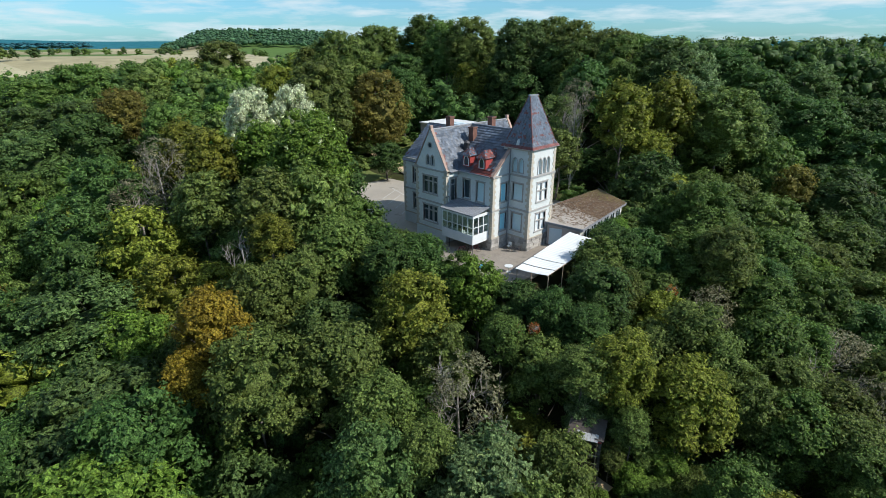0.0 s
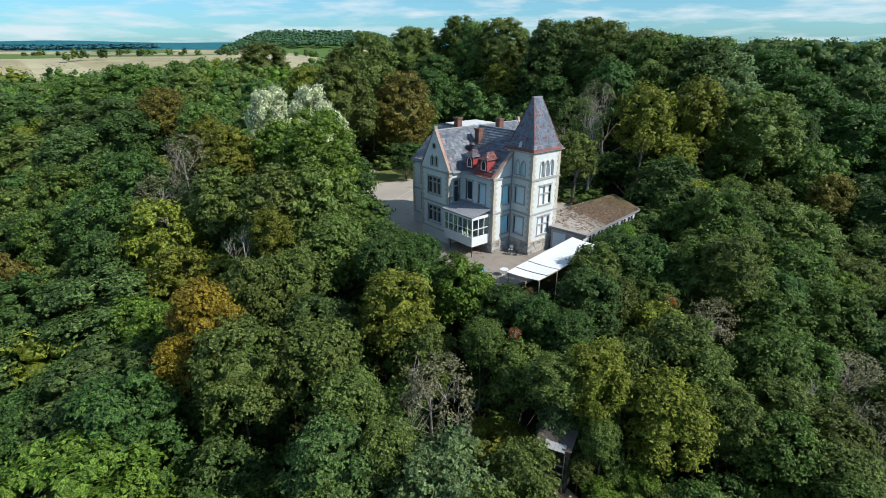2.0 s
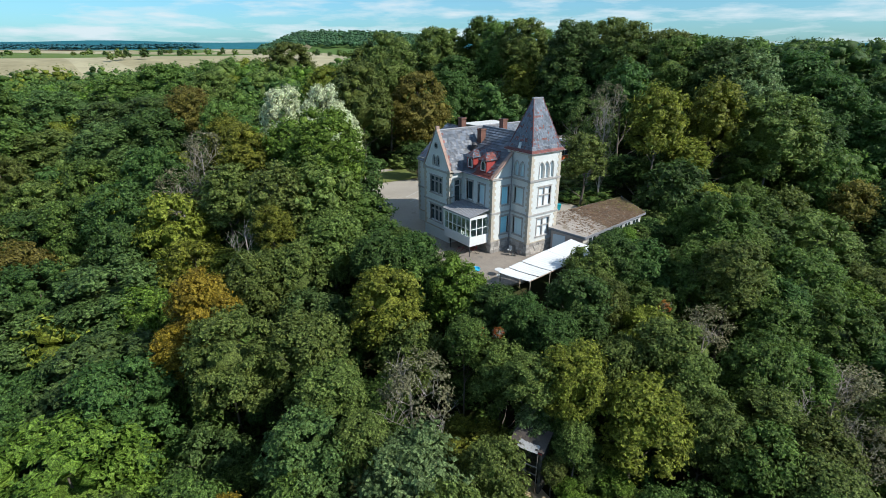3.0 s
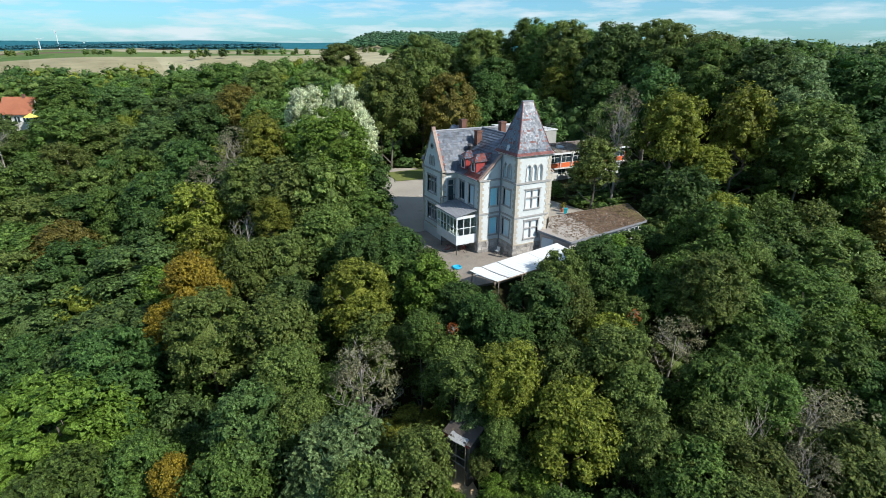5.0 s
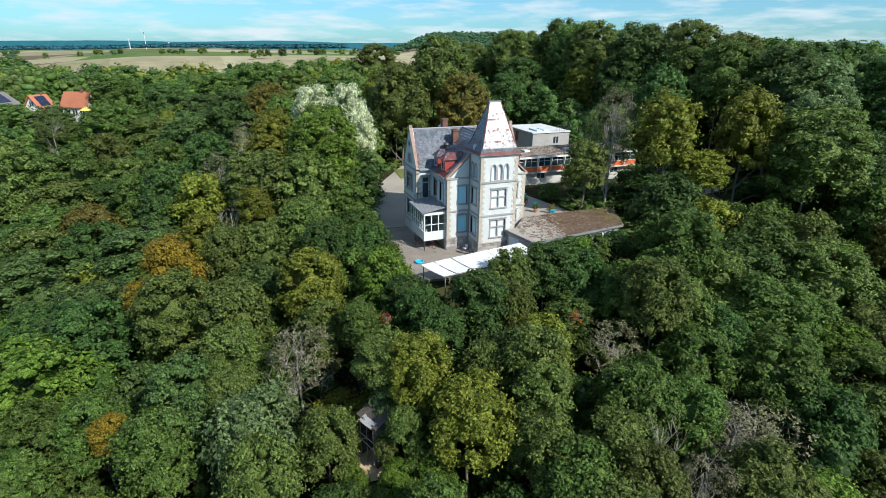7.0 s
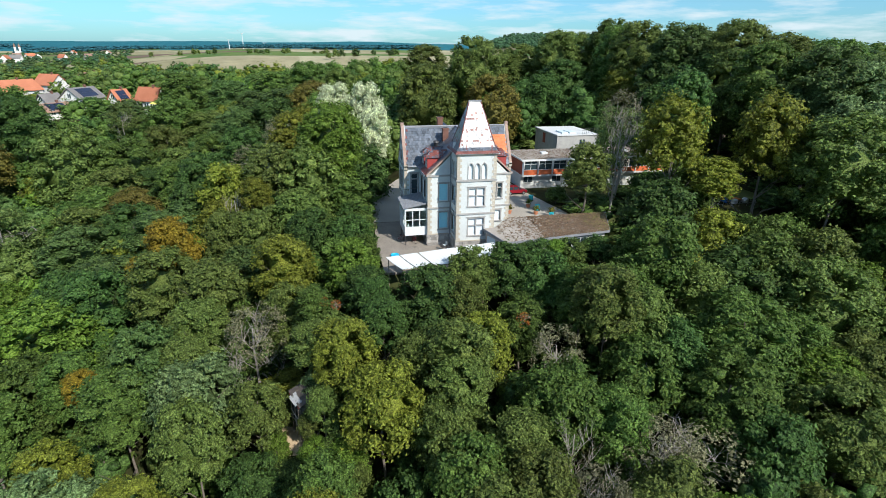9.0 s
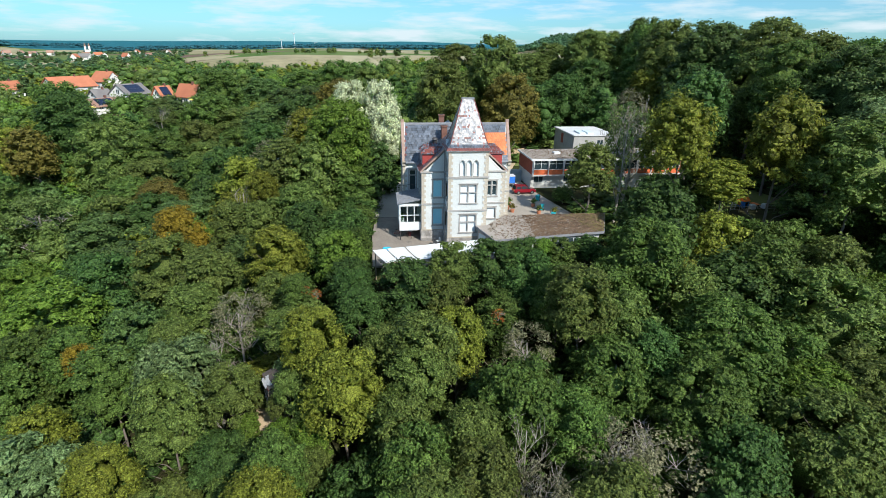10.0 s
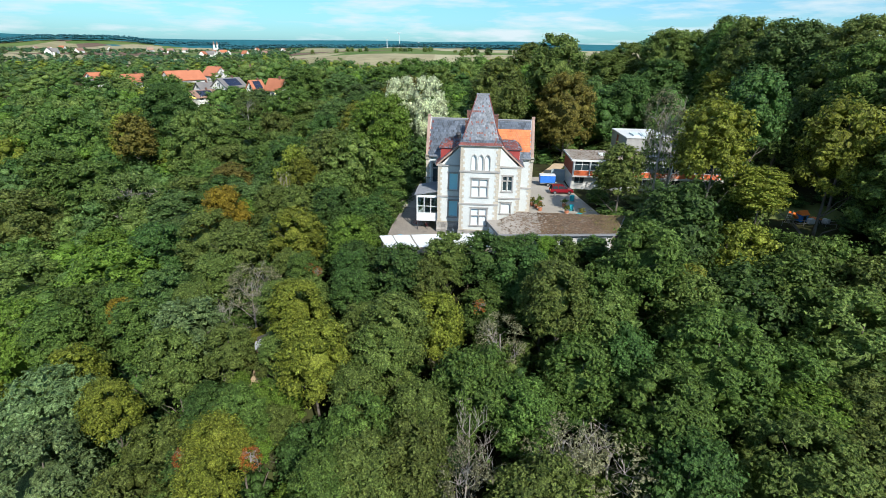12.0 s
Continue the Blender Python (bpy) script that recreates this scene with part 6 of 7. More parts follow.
LOWER_WOOD = [
    (-60.4, 9.6, -2.8, 3.5, FRESH, 1.0), (-66.3, 7.8, -1.0, 6.8, BLUE, 1.0), (-69.0, -7.4, -4.4, 6.8, BLUE, 1.0), (-73.7, -1.4, -2.2, 5.5, DEEP, 1.0), (-74.5, 8.9, 1.5, 3.6, DEEP, 1.0), (-76.3, -10.2, -2.7, 5.3, OLIVE, 1.0), (-66.1, -41.5, -4.4, 7.0, OLIVE, 1.0),
    (-76.2, -23.6, -2.4, 5.9, LIGHT, 1.0), (-81.6, -3.5, -0.9, 4.9, RUST, 1.0), (-82.5, 10.4, 5.3, 5.1, DEEP, 1.0), (-79.0, -33.3, -0.7, 7.0, MID, 1.0), (-85.5, -9.9, -1.5, 6.8, MID, 1.0), (-89.2, 4.1, 2.7, 4.8, MID, 1.0), (-82.0, -44.6, 1.0, 7.0, MID, 1.0),
]
TERRACE_SLOPE = [
    (-20.4, 53.0, 0.9, 2.6, MID, 0.9),
    (-34.1, 20.5, 1.8, 3.5, OLIVE, 1.0), (-37.4, 14.5, 2.4, 3.9, OLIVE, 1.0), (-33.3, 28.6, 4.5, 3.2, YELLOW, 1.0), (-44.2, 13.7, 4.1, 3.0, AMBER, 1.25), (-42.7, 10.7, -0.4, 2.1, AMBER, 1.0), (-32.1, 36.4, 3.9, 2.8, FRESH, 1.0), (-40.8, 31.6, 5.4, 2.6, DEEP, 1.0), (-47.7, 20.2, 3.8, 3.2, OLIVE, 1.0),
    (-46.9, 24.7, 4.2, 3.4, OLIVE, 1.0), (-41.1, 36.5, 4.2, 3.1, DEEP, 1.0), (-52.3, 20.7, 6.0, 2.3, SNAG, 1.0), (-51.4, 23.8, 7.3, 2.1, YELLOW, 1.0), (-48.1, 30.0, 6.2, 3.7, OLIVE, 1.0), (-56.2, 11.2, -2.8, 3.4, FRESH, 1.0), (-56.6, 26.4, 10.9, 3.3, OLIVE, 1.0),
    (-55.5, 31.4, 11.2, 4.4, OLIVE, 0.95), (-54.6, 37.3, 5.8, 3.8, MID, 1.0), (-33.4, 76.3, 9.4, 4.6, DEEP, 1.0), (-41.7, 82.5, 19.1, 4.1, YELLOW, 0.9), 
]
TERRACE_SLOPE_B = [
    (-38.9, 88.3, 10.5, 3.3, YELLOW, 0.7), (-53.1, 81.0, 16.4, 4.0, LIGHT, 1.0), (-40.3, 97.4, 19.4, 4.2, YELLOW, 1.0),
]
HILLTOP = [
    (-91.5, 55.9, 22.0, 5.6, OLIVE, 0.95), (-93.4, 71.5, 19.6, 6.0, RUST, 0.95), (-149.7, 91.7, 23.6, 7.0, OLIVE, 1.0), (-169.6, 69.7, 26.1, 7.0, OLIVE, 1.0),
]
FRONT_SLOPE = [
    (-9.0, 12.0, -5.1, 5.3, PALE, 1.0), (-2.3, 15.9, -5.8, 4.2, PALE, 1.0), (-14.5, 10.5, -5.5, 2.4, YELLOW, 1.0), (-8.3, 18.7, -4.6, 2.2, YELLOW, 1.0), (-22.4, 1.8, -5.6, 3.3, MID, 1.0), (-20.6, 13.8, -3.1, 2.9, MID, 1.0), (-23.2, 10.0, -4.4, 1.4, AMBER, 1.0),
    (-13.8, 21.8, -2.5, 2.6, OLIVE, 1.0), (-26.2, -6.9, -7.1, 4.6, FRESH, 1.0), (-25.9, 8.1, -3.9, 2.7, MID, 1.0), (-27.5, 2.4, -4.8, 4.6, MID, 1.0), (-17.8, 21.6, -0.9, 3.6, PALE, 1.0), (-23.7, 16.1, -0.4, 3.1, BLUE, 1.0), (-22.0, 19.9, -1.3, 2.0, OLIVE, 1.0),
    (-15.3, 27.1, -2.3, 2.3, OLIVE, 1.0), (-19.6, 24.4, -0.9, 1.6, SNAG, 1.0), (-2.0, 32.2, -2.6, 2.4, YELLOW, 1.0), (1.5, 33.1, -3.3, 1.9, YELLOW, 1.0),
]
FRONT_SLOPE_B = [
    (-4.9, 32.8, -2.1, 2.0, MID, 1.0), (-17.0, 32.2, 1.8, 2.0, OLIVE, 0.7), (-27.9, 20.0, -0.1, 2.7, OLIVE, 1.0), (-24.1, 26.3, 0.6, 2.9, DRY, 1.0), (-15.0, 34.8, 3.2, 2.4, YELLOW, 1.0), (-10.4, 37.7, 1.3, 3.0, YELLOW, 1.0),
    (-21.8, 33.6, 0.3, 2.6, OLIVE, 1.0), (-25.0, 32.1, 1.8, 1.8, MID, 1.0), (-29.4, 29.0, 0.4, 2.8, OLIVE, 1.0), (-20.6, 38.8, 2.0, 2.1, DEEP, 1.0), (-24.2, 38.0, 2.8, 2.1, DEEP, 1.0),
]
RIGHT_SLOPE = [
    (1.2, 41.6, -2.5, 2.1, MID, 1.0), (-7.3, 42.3, -0.7, 2.3, OLIVE, 1.0), (-3.7, 43.3, -1.3, 2.7, MID, 1.0), (-0.1, 44.2, -2.1, 2.6, OLIVE, 1.0), (-15.6, 41.6, 1.0, 2.5, OLIVE, 1.0), (-10.3, 43.7, 1.2, 2.2, OLIVE, 1.0), (-13.2, 44.7, 2.8, 2.8, OLIVE, 1.0),
    (-1.7, 47.9, -1.7, 2.6, OLIVE, 1.0), (-5.4, 47.7, -1.0, 2.3, OLIVE, 1.0), (-22.4, 43.7, 4.2, 3.0, DEEP, 1.0), (-17.5, 48.3, 1.0, 2.5, YELLOW, 1.0), (-0.4, 51.7, -2.2, 2.0, DRY, 1.0), (-21.5, 47.1, 3.2, 2.0, OLIVE, 1.0), (-5.0, 52.3, -1.6, 1.6, SNAG, 1.0),
    (-8.8, 52.2, 0.8, 3.2, MID, 1.0), (-14.9, 54.5, 0.6, 2.3, DRY, 1.0), (-6.6, 56.4, -0.7, 2.5, MID, 1.0), (0.6, 56.9, -2.5, 3.3, OLIVE, 1.0), (-3.8, 59.0, -2.2, 2.8, DRY, 1.0),
]
RIGHT_SLOPE_B = [
    (-15.8, 59.7, 5.9, 2.8, OLIVE, 1.0), (-24.1, 56.9, 4.1, 3.2, DEEP, 1.0), (-19.3, 59.4, 4.1, 2.9, MID, 1.0), (-11.6, 61.6, 0.5, 3.1, MID, 1.0), (-4.8, 64.1, -4.2, 3.7, DRY, 1.0), (-16.1, 64.5, 2.5, 3.0, OLIVE, 1.0), (-12.8, 65.6, 1.0, 2.6, DEEP, 1.0),
    (-8.3, 68.3, -0.1, 4.0, MID, 1.0), (-3.1, 68.9, -2.5, 3.3, DEEP, 1.0), (-22.9, 69.9, 8.0, 3.6, MID, 1.0), (-26.9, 69.4, 5.2, 2.4, MID, 1.0), (-14.3, 74.6, 2.2, 4.7, MID, 1.0), (-20.5, 73.9, 3.1, 3.1, OLIVE, 1.0), (-4.5, 78.0, -1.8, 4.5, OLIVE, 1.0),
    (-10.4, 81.8, -2.9, 4.0, FRESH, 1.0), (-5.3, 83.3, -3.6, 3.5, OLIVE, 1.0), (-24.3, 81.0, 2.8, 4.6, DEEP, 1.0), (-15.3, 83.2, -1.4, 3.2, MID, 1.0), (-11.0, 87.0, -1.8, 3.8, OLIVE, 1.0),
]
RIGHT_SLOPE_C = [
    (-25.2, 86.3, 4.2, 3.6, MID, 1.0), (-18.7, 90.0, 2.7, 5.0, OLIVE, 1.0), (-10.8, 95.6, -0.3, 5.3, MID, 1.0),
]
VALLEY_SIDE = [
    (-35.7, 0.8, -2.6, 6.3, FRESH, 1.0), (-40.6, 5.4, -1.3, 4.7, DEEP, 1.0), (-48.5, 4.3, -2.6, 6.3, BLUE, 1.0), (-44.1, -24.7, -9.4, 7.0, OLIVE, 1.0), (-50.6, -3.1, -5.0, 4.0, DEEP, 1.0), (-53.1, -13.4, -7.0, 4.5, FRESH, 1.0),
]
NORTH_SLOPE = [
    (-7.9, 104.6, 0.2, 5.8, DEEP, 1.0), (-19.6, 104.6, 5.0, 3.0, RUST, 1.0), (-32.4, 103.2, 17.5, 6.3, OLIVE, 0.9), (-25.0, 107.9, 8.6, 4.3, MID, 1.0), (-14.9, 110.7, 4.9, 7.0, DEEP, 1.0), (-31.6, 114.7, 13.6, 5.8, DEEP, 1.0), (-40.6, 112.6, 18.3, 5.5, PALE, 0.95),
    (-46.7, 119.0, 23.7, 7.0, PALE, 0.95), (-14.1, 134.9, 8.7, 7.0, DEEP, 1.0), (-25.5, 135.0, 14.3, 7.0, DEEP, 1.0), (-37.0, 134.8, 19.8, 7.0, DEEP, 1.0), (-46.1, 140.2, 24.1, 7.0, DEEP, 1.0), (-19.0, 146.9, 14.1, 7.0, DEEP, 1.0), (-31.7, 151.9, 20.9, 7.0, BLUE, 1.0),
    (-24.7, 173.0, 21.7, 7.0, BLUE, 1.0),
]
RIDGE = [
    (-139.5, 106.5, 30.6, 6.4, OLIVE, 0.95), (-132.3, 121.4, 33.5, 6.4, MID, 0.95), (-106.2, 114.8, 32.0, 6.4, OLIVE, 0.95), (-88.1, 114.3, 31.0, 6.4, BLUE, 0.95), (-86.9, 127.5, 31.8, 6.4, OLIVE, 0.95), (-66.7, 121.5, 28.4, 6.4, OLIVE, 0.95), (-67.5, 134.9, 27.2, 6.4, MID, 0.95),
    (-118.5, 100.2, 22.4, 6.4, DEEP, 0.95), (-98.2, 106.3, 20.4, 4.2, YELLOW, 0.95), (-87.1, 111.2, 24.8, 6.4, DEEP, 0.95), (-70.8, 115.2, 25.6, 6.4, MID, 0.95), (-104.4, 70.0, 27.7, 6.4, OLIVE, 0.95), (-142.0, 113.7, 30.3, 6.4, OLIVE, 0.95), (-116.0, 114.9, 31.5, 6.4, MID, 0.95),
    (-76.4, 120.6, 30.4, 6.4, OLIVE, 0.95), (-56.0, 93.6, 22.1, 4.2, DEEP, 0.95), (-77.9, 117.5, 25.0, 6.4, DEEP, 0.95), (-155.6, 100.3, 26.7, 6.4, OLIVE, 0.95), (-50.4, 116.0, 26.1, 6.4, BLUE, 0.95),
]
VILLAGE_EDGE = [(-113.0, -34.5, 13.4, 6.0, DEEP, 0.9), (-130.0, -19.0, 10.4, 3.4, LIGHT, 0.9)]
# older trees of the hill, yard and terrace: x, y, top, width, leaf
HILL_TREES = [
    (-139, 116.5, 29.5, 1.6, MID), (-129, 126.5, 30.8, 1.6, DEEP), (-116.5, 131, 30.4, 1.6, MID), (-103.5, 130.5, 30.4, 1.6, OLIVE), (-66.5, 37.8, 14.6, 1.2, YELLOW), (-71.0, 33.0, 14.0, 1.15, FRESH), (-75.5, 28.5, 12.0, 1.1, OLIVE), (-66.0, 41.8, 12.0, 0.75, MID), (-144, 110, 31.8, 1.75, OLIVE), (-134.6, 123.2, 33.4, 1.75, MID), (-123, 129.3, 32.6, 1.75, OLIVE), (-110, 132, 31.4, 1.7, MID), (-97, 128, 31.6, 1.75, DEEP), (-85, 123.4, 32.0, 1.8, MID), (-70, 117, 29.4, 1.7, OLIVE), (-58.4, 110.8, 26.6, 1.6, MID),
    (-44.6, 113.2, 23.6, 1.7, BLUE), (-41.5, 107, 18.6, 1.0, BLUE), (-94, 70.6, 17.2, 1.5, RUST), (-120.4, 73.4, 24.6, 1.7, OLIVE), (-112, 58, 20.5, 1.6, YELLOW), (-94, 103.6, 21.6, 1.5, YELLOW), (-41, 81, 18.2, 1.12, OLIVE), (-42.5, 89.5, 9.4, 0.7, YELLOW),
    (-47.5, 77.5, 19.4, 0.75, DRY), (-53.6, 128, 24.5, 1.6, BLUE), (-104, 88, 19, 1.5, DEEP), (-80, 106, 18, 1.4, DEEP), (-66, 104, 17, 1.3, MID), (-134, -46.4, 14.6, 2.0, MID), (-100, 57, 18.5, 1.5, OLIVE),
]
YARD_TREES = [
    (-47.0, 72.6, 11.6, 0.95, OLIVE), (-50.2, 71.4, 4.4, 0.6, YELLOW), (-55.0, 71.8, 3.0, 0.5, MID),
    (-45, 74.5, 12.8, 1.15, LIGHT), (-47, 81, 9, 1.15, DEEP), (-52.5, 78.5, 7.5, 1.0, MID), (-53.5, 74, 4.6, 0.7, YELLOW),
    (-44, 88.5, 10, 1.2, MID), (-50, 86, 6.5, 1.1, DEEP), (-53, 94, 9, 1.0, MID), (-37, 75, 7, 1.0, DEEP), (-54.5, 76.5, 10.5, 1.0, LIGHT), (-61.5, 39.5, 5.0, 0.75, DEEP), (-57.0, 80, 4.2, 0.8, MID), (-58.5, 38, 9.5, 1.0, MID),
]
TERRACE_SHRUBS = [
    (-29.3, 58.0, 3.7, 0.55, DEEP), (-29.2, 62.2, 3.5, 0.55, MID), (-29.8, 66.0, 3.6, 0.55, DEEP), (-28.9, 60.1, 3.6, 0.35, FRESH), (-29.3, 64.1, 3.7, 0.35, OLIVE), (-29.5, 55.9, 3.3, 0.35, MID),
    (-50, 37.6, 3.2, 0.8, DEEP), (-46.4, 37.8, 3.0, 0.75, MID), (-42.3, 37.6, 3.6, 0.8, MID), (-38.9, 37.6, 2.8, 0.65, FRESH), (-36.0, 37.9, 3.0, 0.62, MID), (-31.8, 37.2, 2.2, 0.65, FRESH), (-27.6, 37.6, 2.4, 0.75, DEEP), (-25.0, 41.0, 2.4, 0.8, DEEP),
    (-24.8, 44.8, 1.9, 0.75, DEEP), (-25.6, 48.8, 4.8, 0.72, OLIVE), (-25.6, 53.0, 4.9, 0.8, DEEP), (-27.4, 56.8, 3.6, 0.8, DEEP), (-28.0, 60.2, 3.2, 0.75, FRESH), (-28.4, 63.6, 3.9, 0.75, MID), (-27.4, 68.4, 6.6, 1.05, DEEP), (-32.5, 73.4, 5.2, 0.9, DEEP),
    (-10.8, 36.6, -0.6, 0.6, OLIVE), (-18.4, 31.6, -1.6, 0.55, OLIVE), (-14.2, 35.6, 0.4, 0.62, OLIVE),
]
RED_SHRUBS = [(-1.2, 30.0, -5.0, 0.26, RED), (-1.0, 35.4, -4.3, 0.24, RED), (-24.2, 33.0, 0.9, 0.16, RED), (-18.5, 52.5, 0.2, 0.2, RED), (-23.3, 34.3, 0.9, 0.16, RED)]
MARKED = RIDGE + VILLAGE_EDGE + HILL_SHOULDER + HILL_SHOULDER_B + DRIVE_WOOD + LOWER_WOOD + TERRACE_SLOPE + TERRACE_SLOPE_B + HILLTOP + FRONT_SLOPE + FRONT_SLOPE_B + RIGHT_SLOPE + RIGHT_SLOPE_B + RIGHT_SLOPE_C + VALLEY_SIDE + NORTH_SLOPE
LOW_BUSHES = [
    (-16.9, 28.9, -5.6, 0.36, OLIVE), (-16.3, 32.5, -2.5, 0.5, PALE), (-13.35, 31.5, -4.6, 0.26, OLIVE), (-14.0, 28.6, -7.0, 0.26, FRESH), (-12.7, 32.9, -1.8, 0.40, OLIVE), (-12.4, 34.2, -4.2, 0.45, OLIVE), (-11.6, 32.0, -6.2, 0.42, FRESH), (-12.6, 28.6, -7.6, 0.36, FRESH), (-10.4, 29.8, -7.2, 0.45, OLIVE), (-9.2, 32.2, -6.6, 0.48, MID),
    (-10.2, 34.6, -5.4, 0.5, FRESH), (-7.4, 30.4, -7.6, 0.5, MID), (-10.6, 27.2, -8.0, 0.45, MID), (-8.2, 34.8, -6.0, 0.48, OLIVE), (-7.0, 33.0, -7.0, 0.45, FRESH), (-8.0, 28.0, -8.2, 0.45, OLIVE),
]
KEPT = RED_SHRUBS + HILL_TREES + YARD_TREES + TERRACE_SHRUBS
NO_TREES = [(-57, -31, 39.5, 70.5), (-84, -56, 51, 77), (-80, -63.5, 60, 101), (-60, -48, 97.5, 107), (-96, -78, 74, 92), (-32.5, -26.5, 39.5, 55), (-50, -36, 92.5, 101), (-70, -57, 42.5, 52), (-82, -66, 47, 56), (-94, -80, 53, 60)]


def clear_at(x, y, margin=2.0):
    return any(x0 - margin < x < x1 + margin and y0 - margin < y < y1 + margin for x0, x1, y0, y1 in NO_TREES)


def in_sight(x, y):
    """Inside the fans of land that the flight looks over."""
    a = math.degrees(math.atan2(-(x - 2), y + 6))
    b = math.degrees(math.atan2(-(x - 30), y - 51))
    return (-2 < a < 95 and math.hypot(x, y) > 8) or (48 < b < 140 and x < 18)


def build_woods():
    taken = []
    for x, y, top, reach, leaf, tall in MARKED:
        plant(x, y, top, leaf, 1.16 * reach / 3.75, tall=tall)
        taken.append((x, y, 1.16 * reach))
    for x, y, top, wide, leaf in KEPT:
        if clear_at(x, y, -0.5) or leaf != RED and any((x - a) ** 2 + (y - b) ** 2 < (0.6 * (c + 3.75 * wide)) ** 2 for a, b, c in taken):
            continue
        plant(x, y, top, leaf, wide, tall=0.95)
        taken.append((x, y, 3.75 * wide if leaf != RED else 0.5))
    for x, y, top, wide, leaf in LOW_BUSHES:
        plant(x, y, top, leaf, wide, low=True)
    plant(-77, 60.5, 7.4, DEEP, 0.9)
    for x, y, top, wide in ((-79.5, 36.0, 18.6, 1.1), (-76.0, 41.5, 18.9, 1.15), (-71.0, 42.5, 15.0, 0.8)):
        plant(x, y, top, SILVER, wide, tall=1.5)
        taken.append((x, y, 3.4 * wide))
    rnd = random.Random(42)
    spots = []
    step = 5.4
    for i in range(-55, 11):
        for j in range(-29, 54):
            x = i * step + (step / 2 if j % 2 else 0) + rnd.uniform(-1.5, 1.5)
            y = j * step * 0.88 + rnd.uniform(-1.5, 1.5)
            near = math.hypot(x + 8, y - 38)
            if near > 75 and rnd.random() < 0.22 or not in_sight(x, y) or math.hypot(x + 50, y - 40) > 175:
                continue
            if clear_at(x, y) or (-64 < x < -42 and 70 < y < 101) or any((x - a) ** 2 + (y - b) ** 2 < (c * 0.8 + 0.9) ** 2 for a, b, c in taken):
                continue
            if 0 < 0.887 * (x + 52) + 0.462 * (y - 102) < 24 and abs(0.462 * (x + 52) - 0.887 * (y - 102)) < 4.8:  # the sunny gap over the playground
                continue
            if -240 < x < -145 and -130 < y < -8 and rnd.random() < 0.75:
                continue
            spots.append((x, y))
    spots.sort(key=lambda p: (p[0] + 6) ** 2 + (p[1] - 50) ** 2)
    bag = [DEEP] * 4 + [MID] * 12 + [OLIVE] * 7 + [FRESH] * 3 + [BLUE] * 3 + [YELLOW] * 3
    rest = []
    single = 300 - len(taken)
    for n, (x, y) in enumerate(spots):
        top = min(swell(CANOPY, x, y), ground_z(x, y) + 17) + rnd.uniform(-5.5, -0.5)
        top = max(top, ground_z(x, y) + 5)
        if x < -56 and y > 70 or y > 108:
            top = max(top - rnd.uniform(1.5, 6), ground_z(x, y) + 5)
        leaf = rnd.choice(bag)
        if x < -56 and y > 70 or y > 108:
            leaf = rnd.choice((DEEP, MID, BLUE))
        if -52 < x < 0 and abs(y - 51.5 - (28.4 - x) * 0.6486) < 5:
            top = min(top, 22 - (28.4 - x) * 0.296)
        if n < single:
            plant(x, y, top, leaf, rnd.uniform(0.78, 1.12))
        else:
            rest.append((x, y, top, leaf, rnd.uniform(0.85, 1.3)))
    joined("woodland", rest, "dense mixed woodland on the slopes round the villa")


def mixed_grove(name, crowns, label, category):
    mesh, slots = grove_mesh(name, crowns)
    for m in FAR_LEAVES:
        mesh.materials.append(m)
    mesh.polygons.foreach_set("material_index", slots)
    tagged(link_mesh(name, mesh, None), label, category, kind="stuff")


def joined(name, rest, label):
    """Woods past the single trees: whole crowns, joined."""
    rng = np.random.default_rng(9)
    forms = [crown_arrays(300 + k, 12, 4.0, 1.0, 12, 560, 0.46, 0, 0.82) for k in range(6)]
    mixed_grove(name, [(forms[i % 6], x, y, top - 10.8 * wide, rng.uniform(0, 6.28), wide, wide * 0.9, leaf) for i, (x, y, top, leaf, wide) in enumerate(rest)], label, "woodland")


def build_undergrowth():
    """Saplings and bushes that close the floor between the trunks."""
    rng = random.Random(77)
    forms = [crown_arrays(700 + k, 6, 2.6, 0.0, 12, 200, 0.34, 0, 0.74) for k in range(4)]
    crowns = []
    for i in range(-20, 7):
        for j in range(-9, 24):
            x, y = i * 5.6 + rng.uniform(-1.4, 1.4), j * 5.6 + rng.uniform(-1.4, 1.4)
            if clear_at(x, y, 1.2) or not in_sight(x, y) or math.hypot(x + 14.5, y - 30.2) < 4.4:
                continue
            crowns.append((forms[rng.randint(0, 3)], x, y, ground_z(x, y) - 0.4, rng.uniform(0, 6.28), rng.uniform(0.95, 1.4), rng.uniform(0.9, 1.7) * (0.4 if clear_at(x, y, 6.5) or x < -42 and y > 68 else 1.0), rng.choice((DEEP, DEEP, MID, OLIVE))))
    mixed_grove("undergrowth", crowns, "green saplings and bushes under the trees", "undergrowth")


build_woods()
build_undergrowth()


# ---- houses, fields and hills in the distance ----
ROOF_ORANGE = surface("orange_house_roof", (0.35, 0.12, 0.062), (0.46, 0.172, 0.092), 0.3, 3, 0.8, 0.15, objrand=0.15)
ROOF_GREY = surface("grey_house_roof", (0.13, 0.12, 0.12), (0.20, 0.19, 0.18), 0.3, 3, 0.7, 0.15, objrand=0.15)
ROOF_BROWN = surface("brown_house_roof", (0.24, 0.14, 0.10), (0.32, 0.20, 0.15), 0.3, 3, 0.8, 0.15, objrand=0.15)
HOUSE_WHITE = surface("house_render", (0.66, 0.65, 0.62), (0.78, 0.77, 0.74), 0.3, 4, 0.9, 0.05, objrand=0.08)
SOLAR = glazing("solar_panel", (0.012, 0.02, 0.05), 0.1)


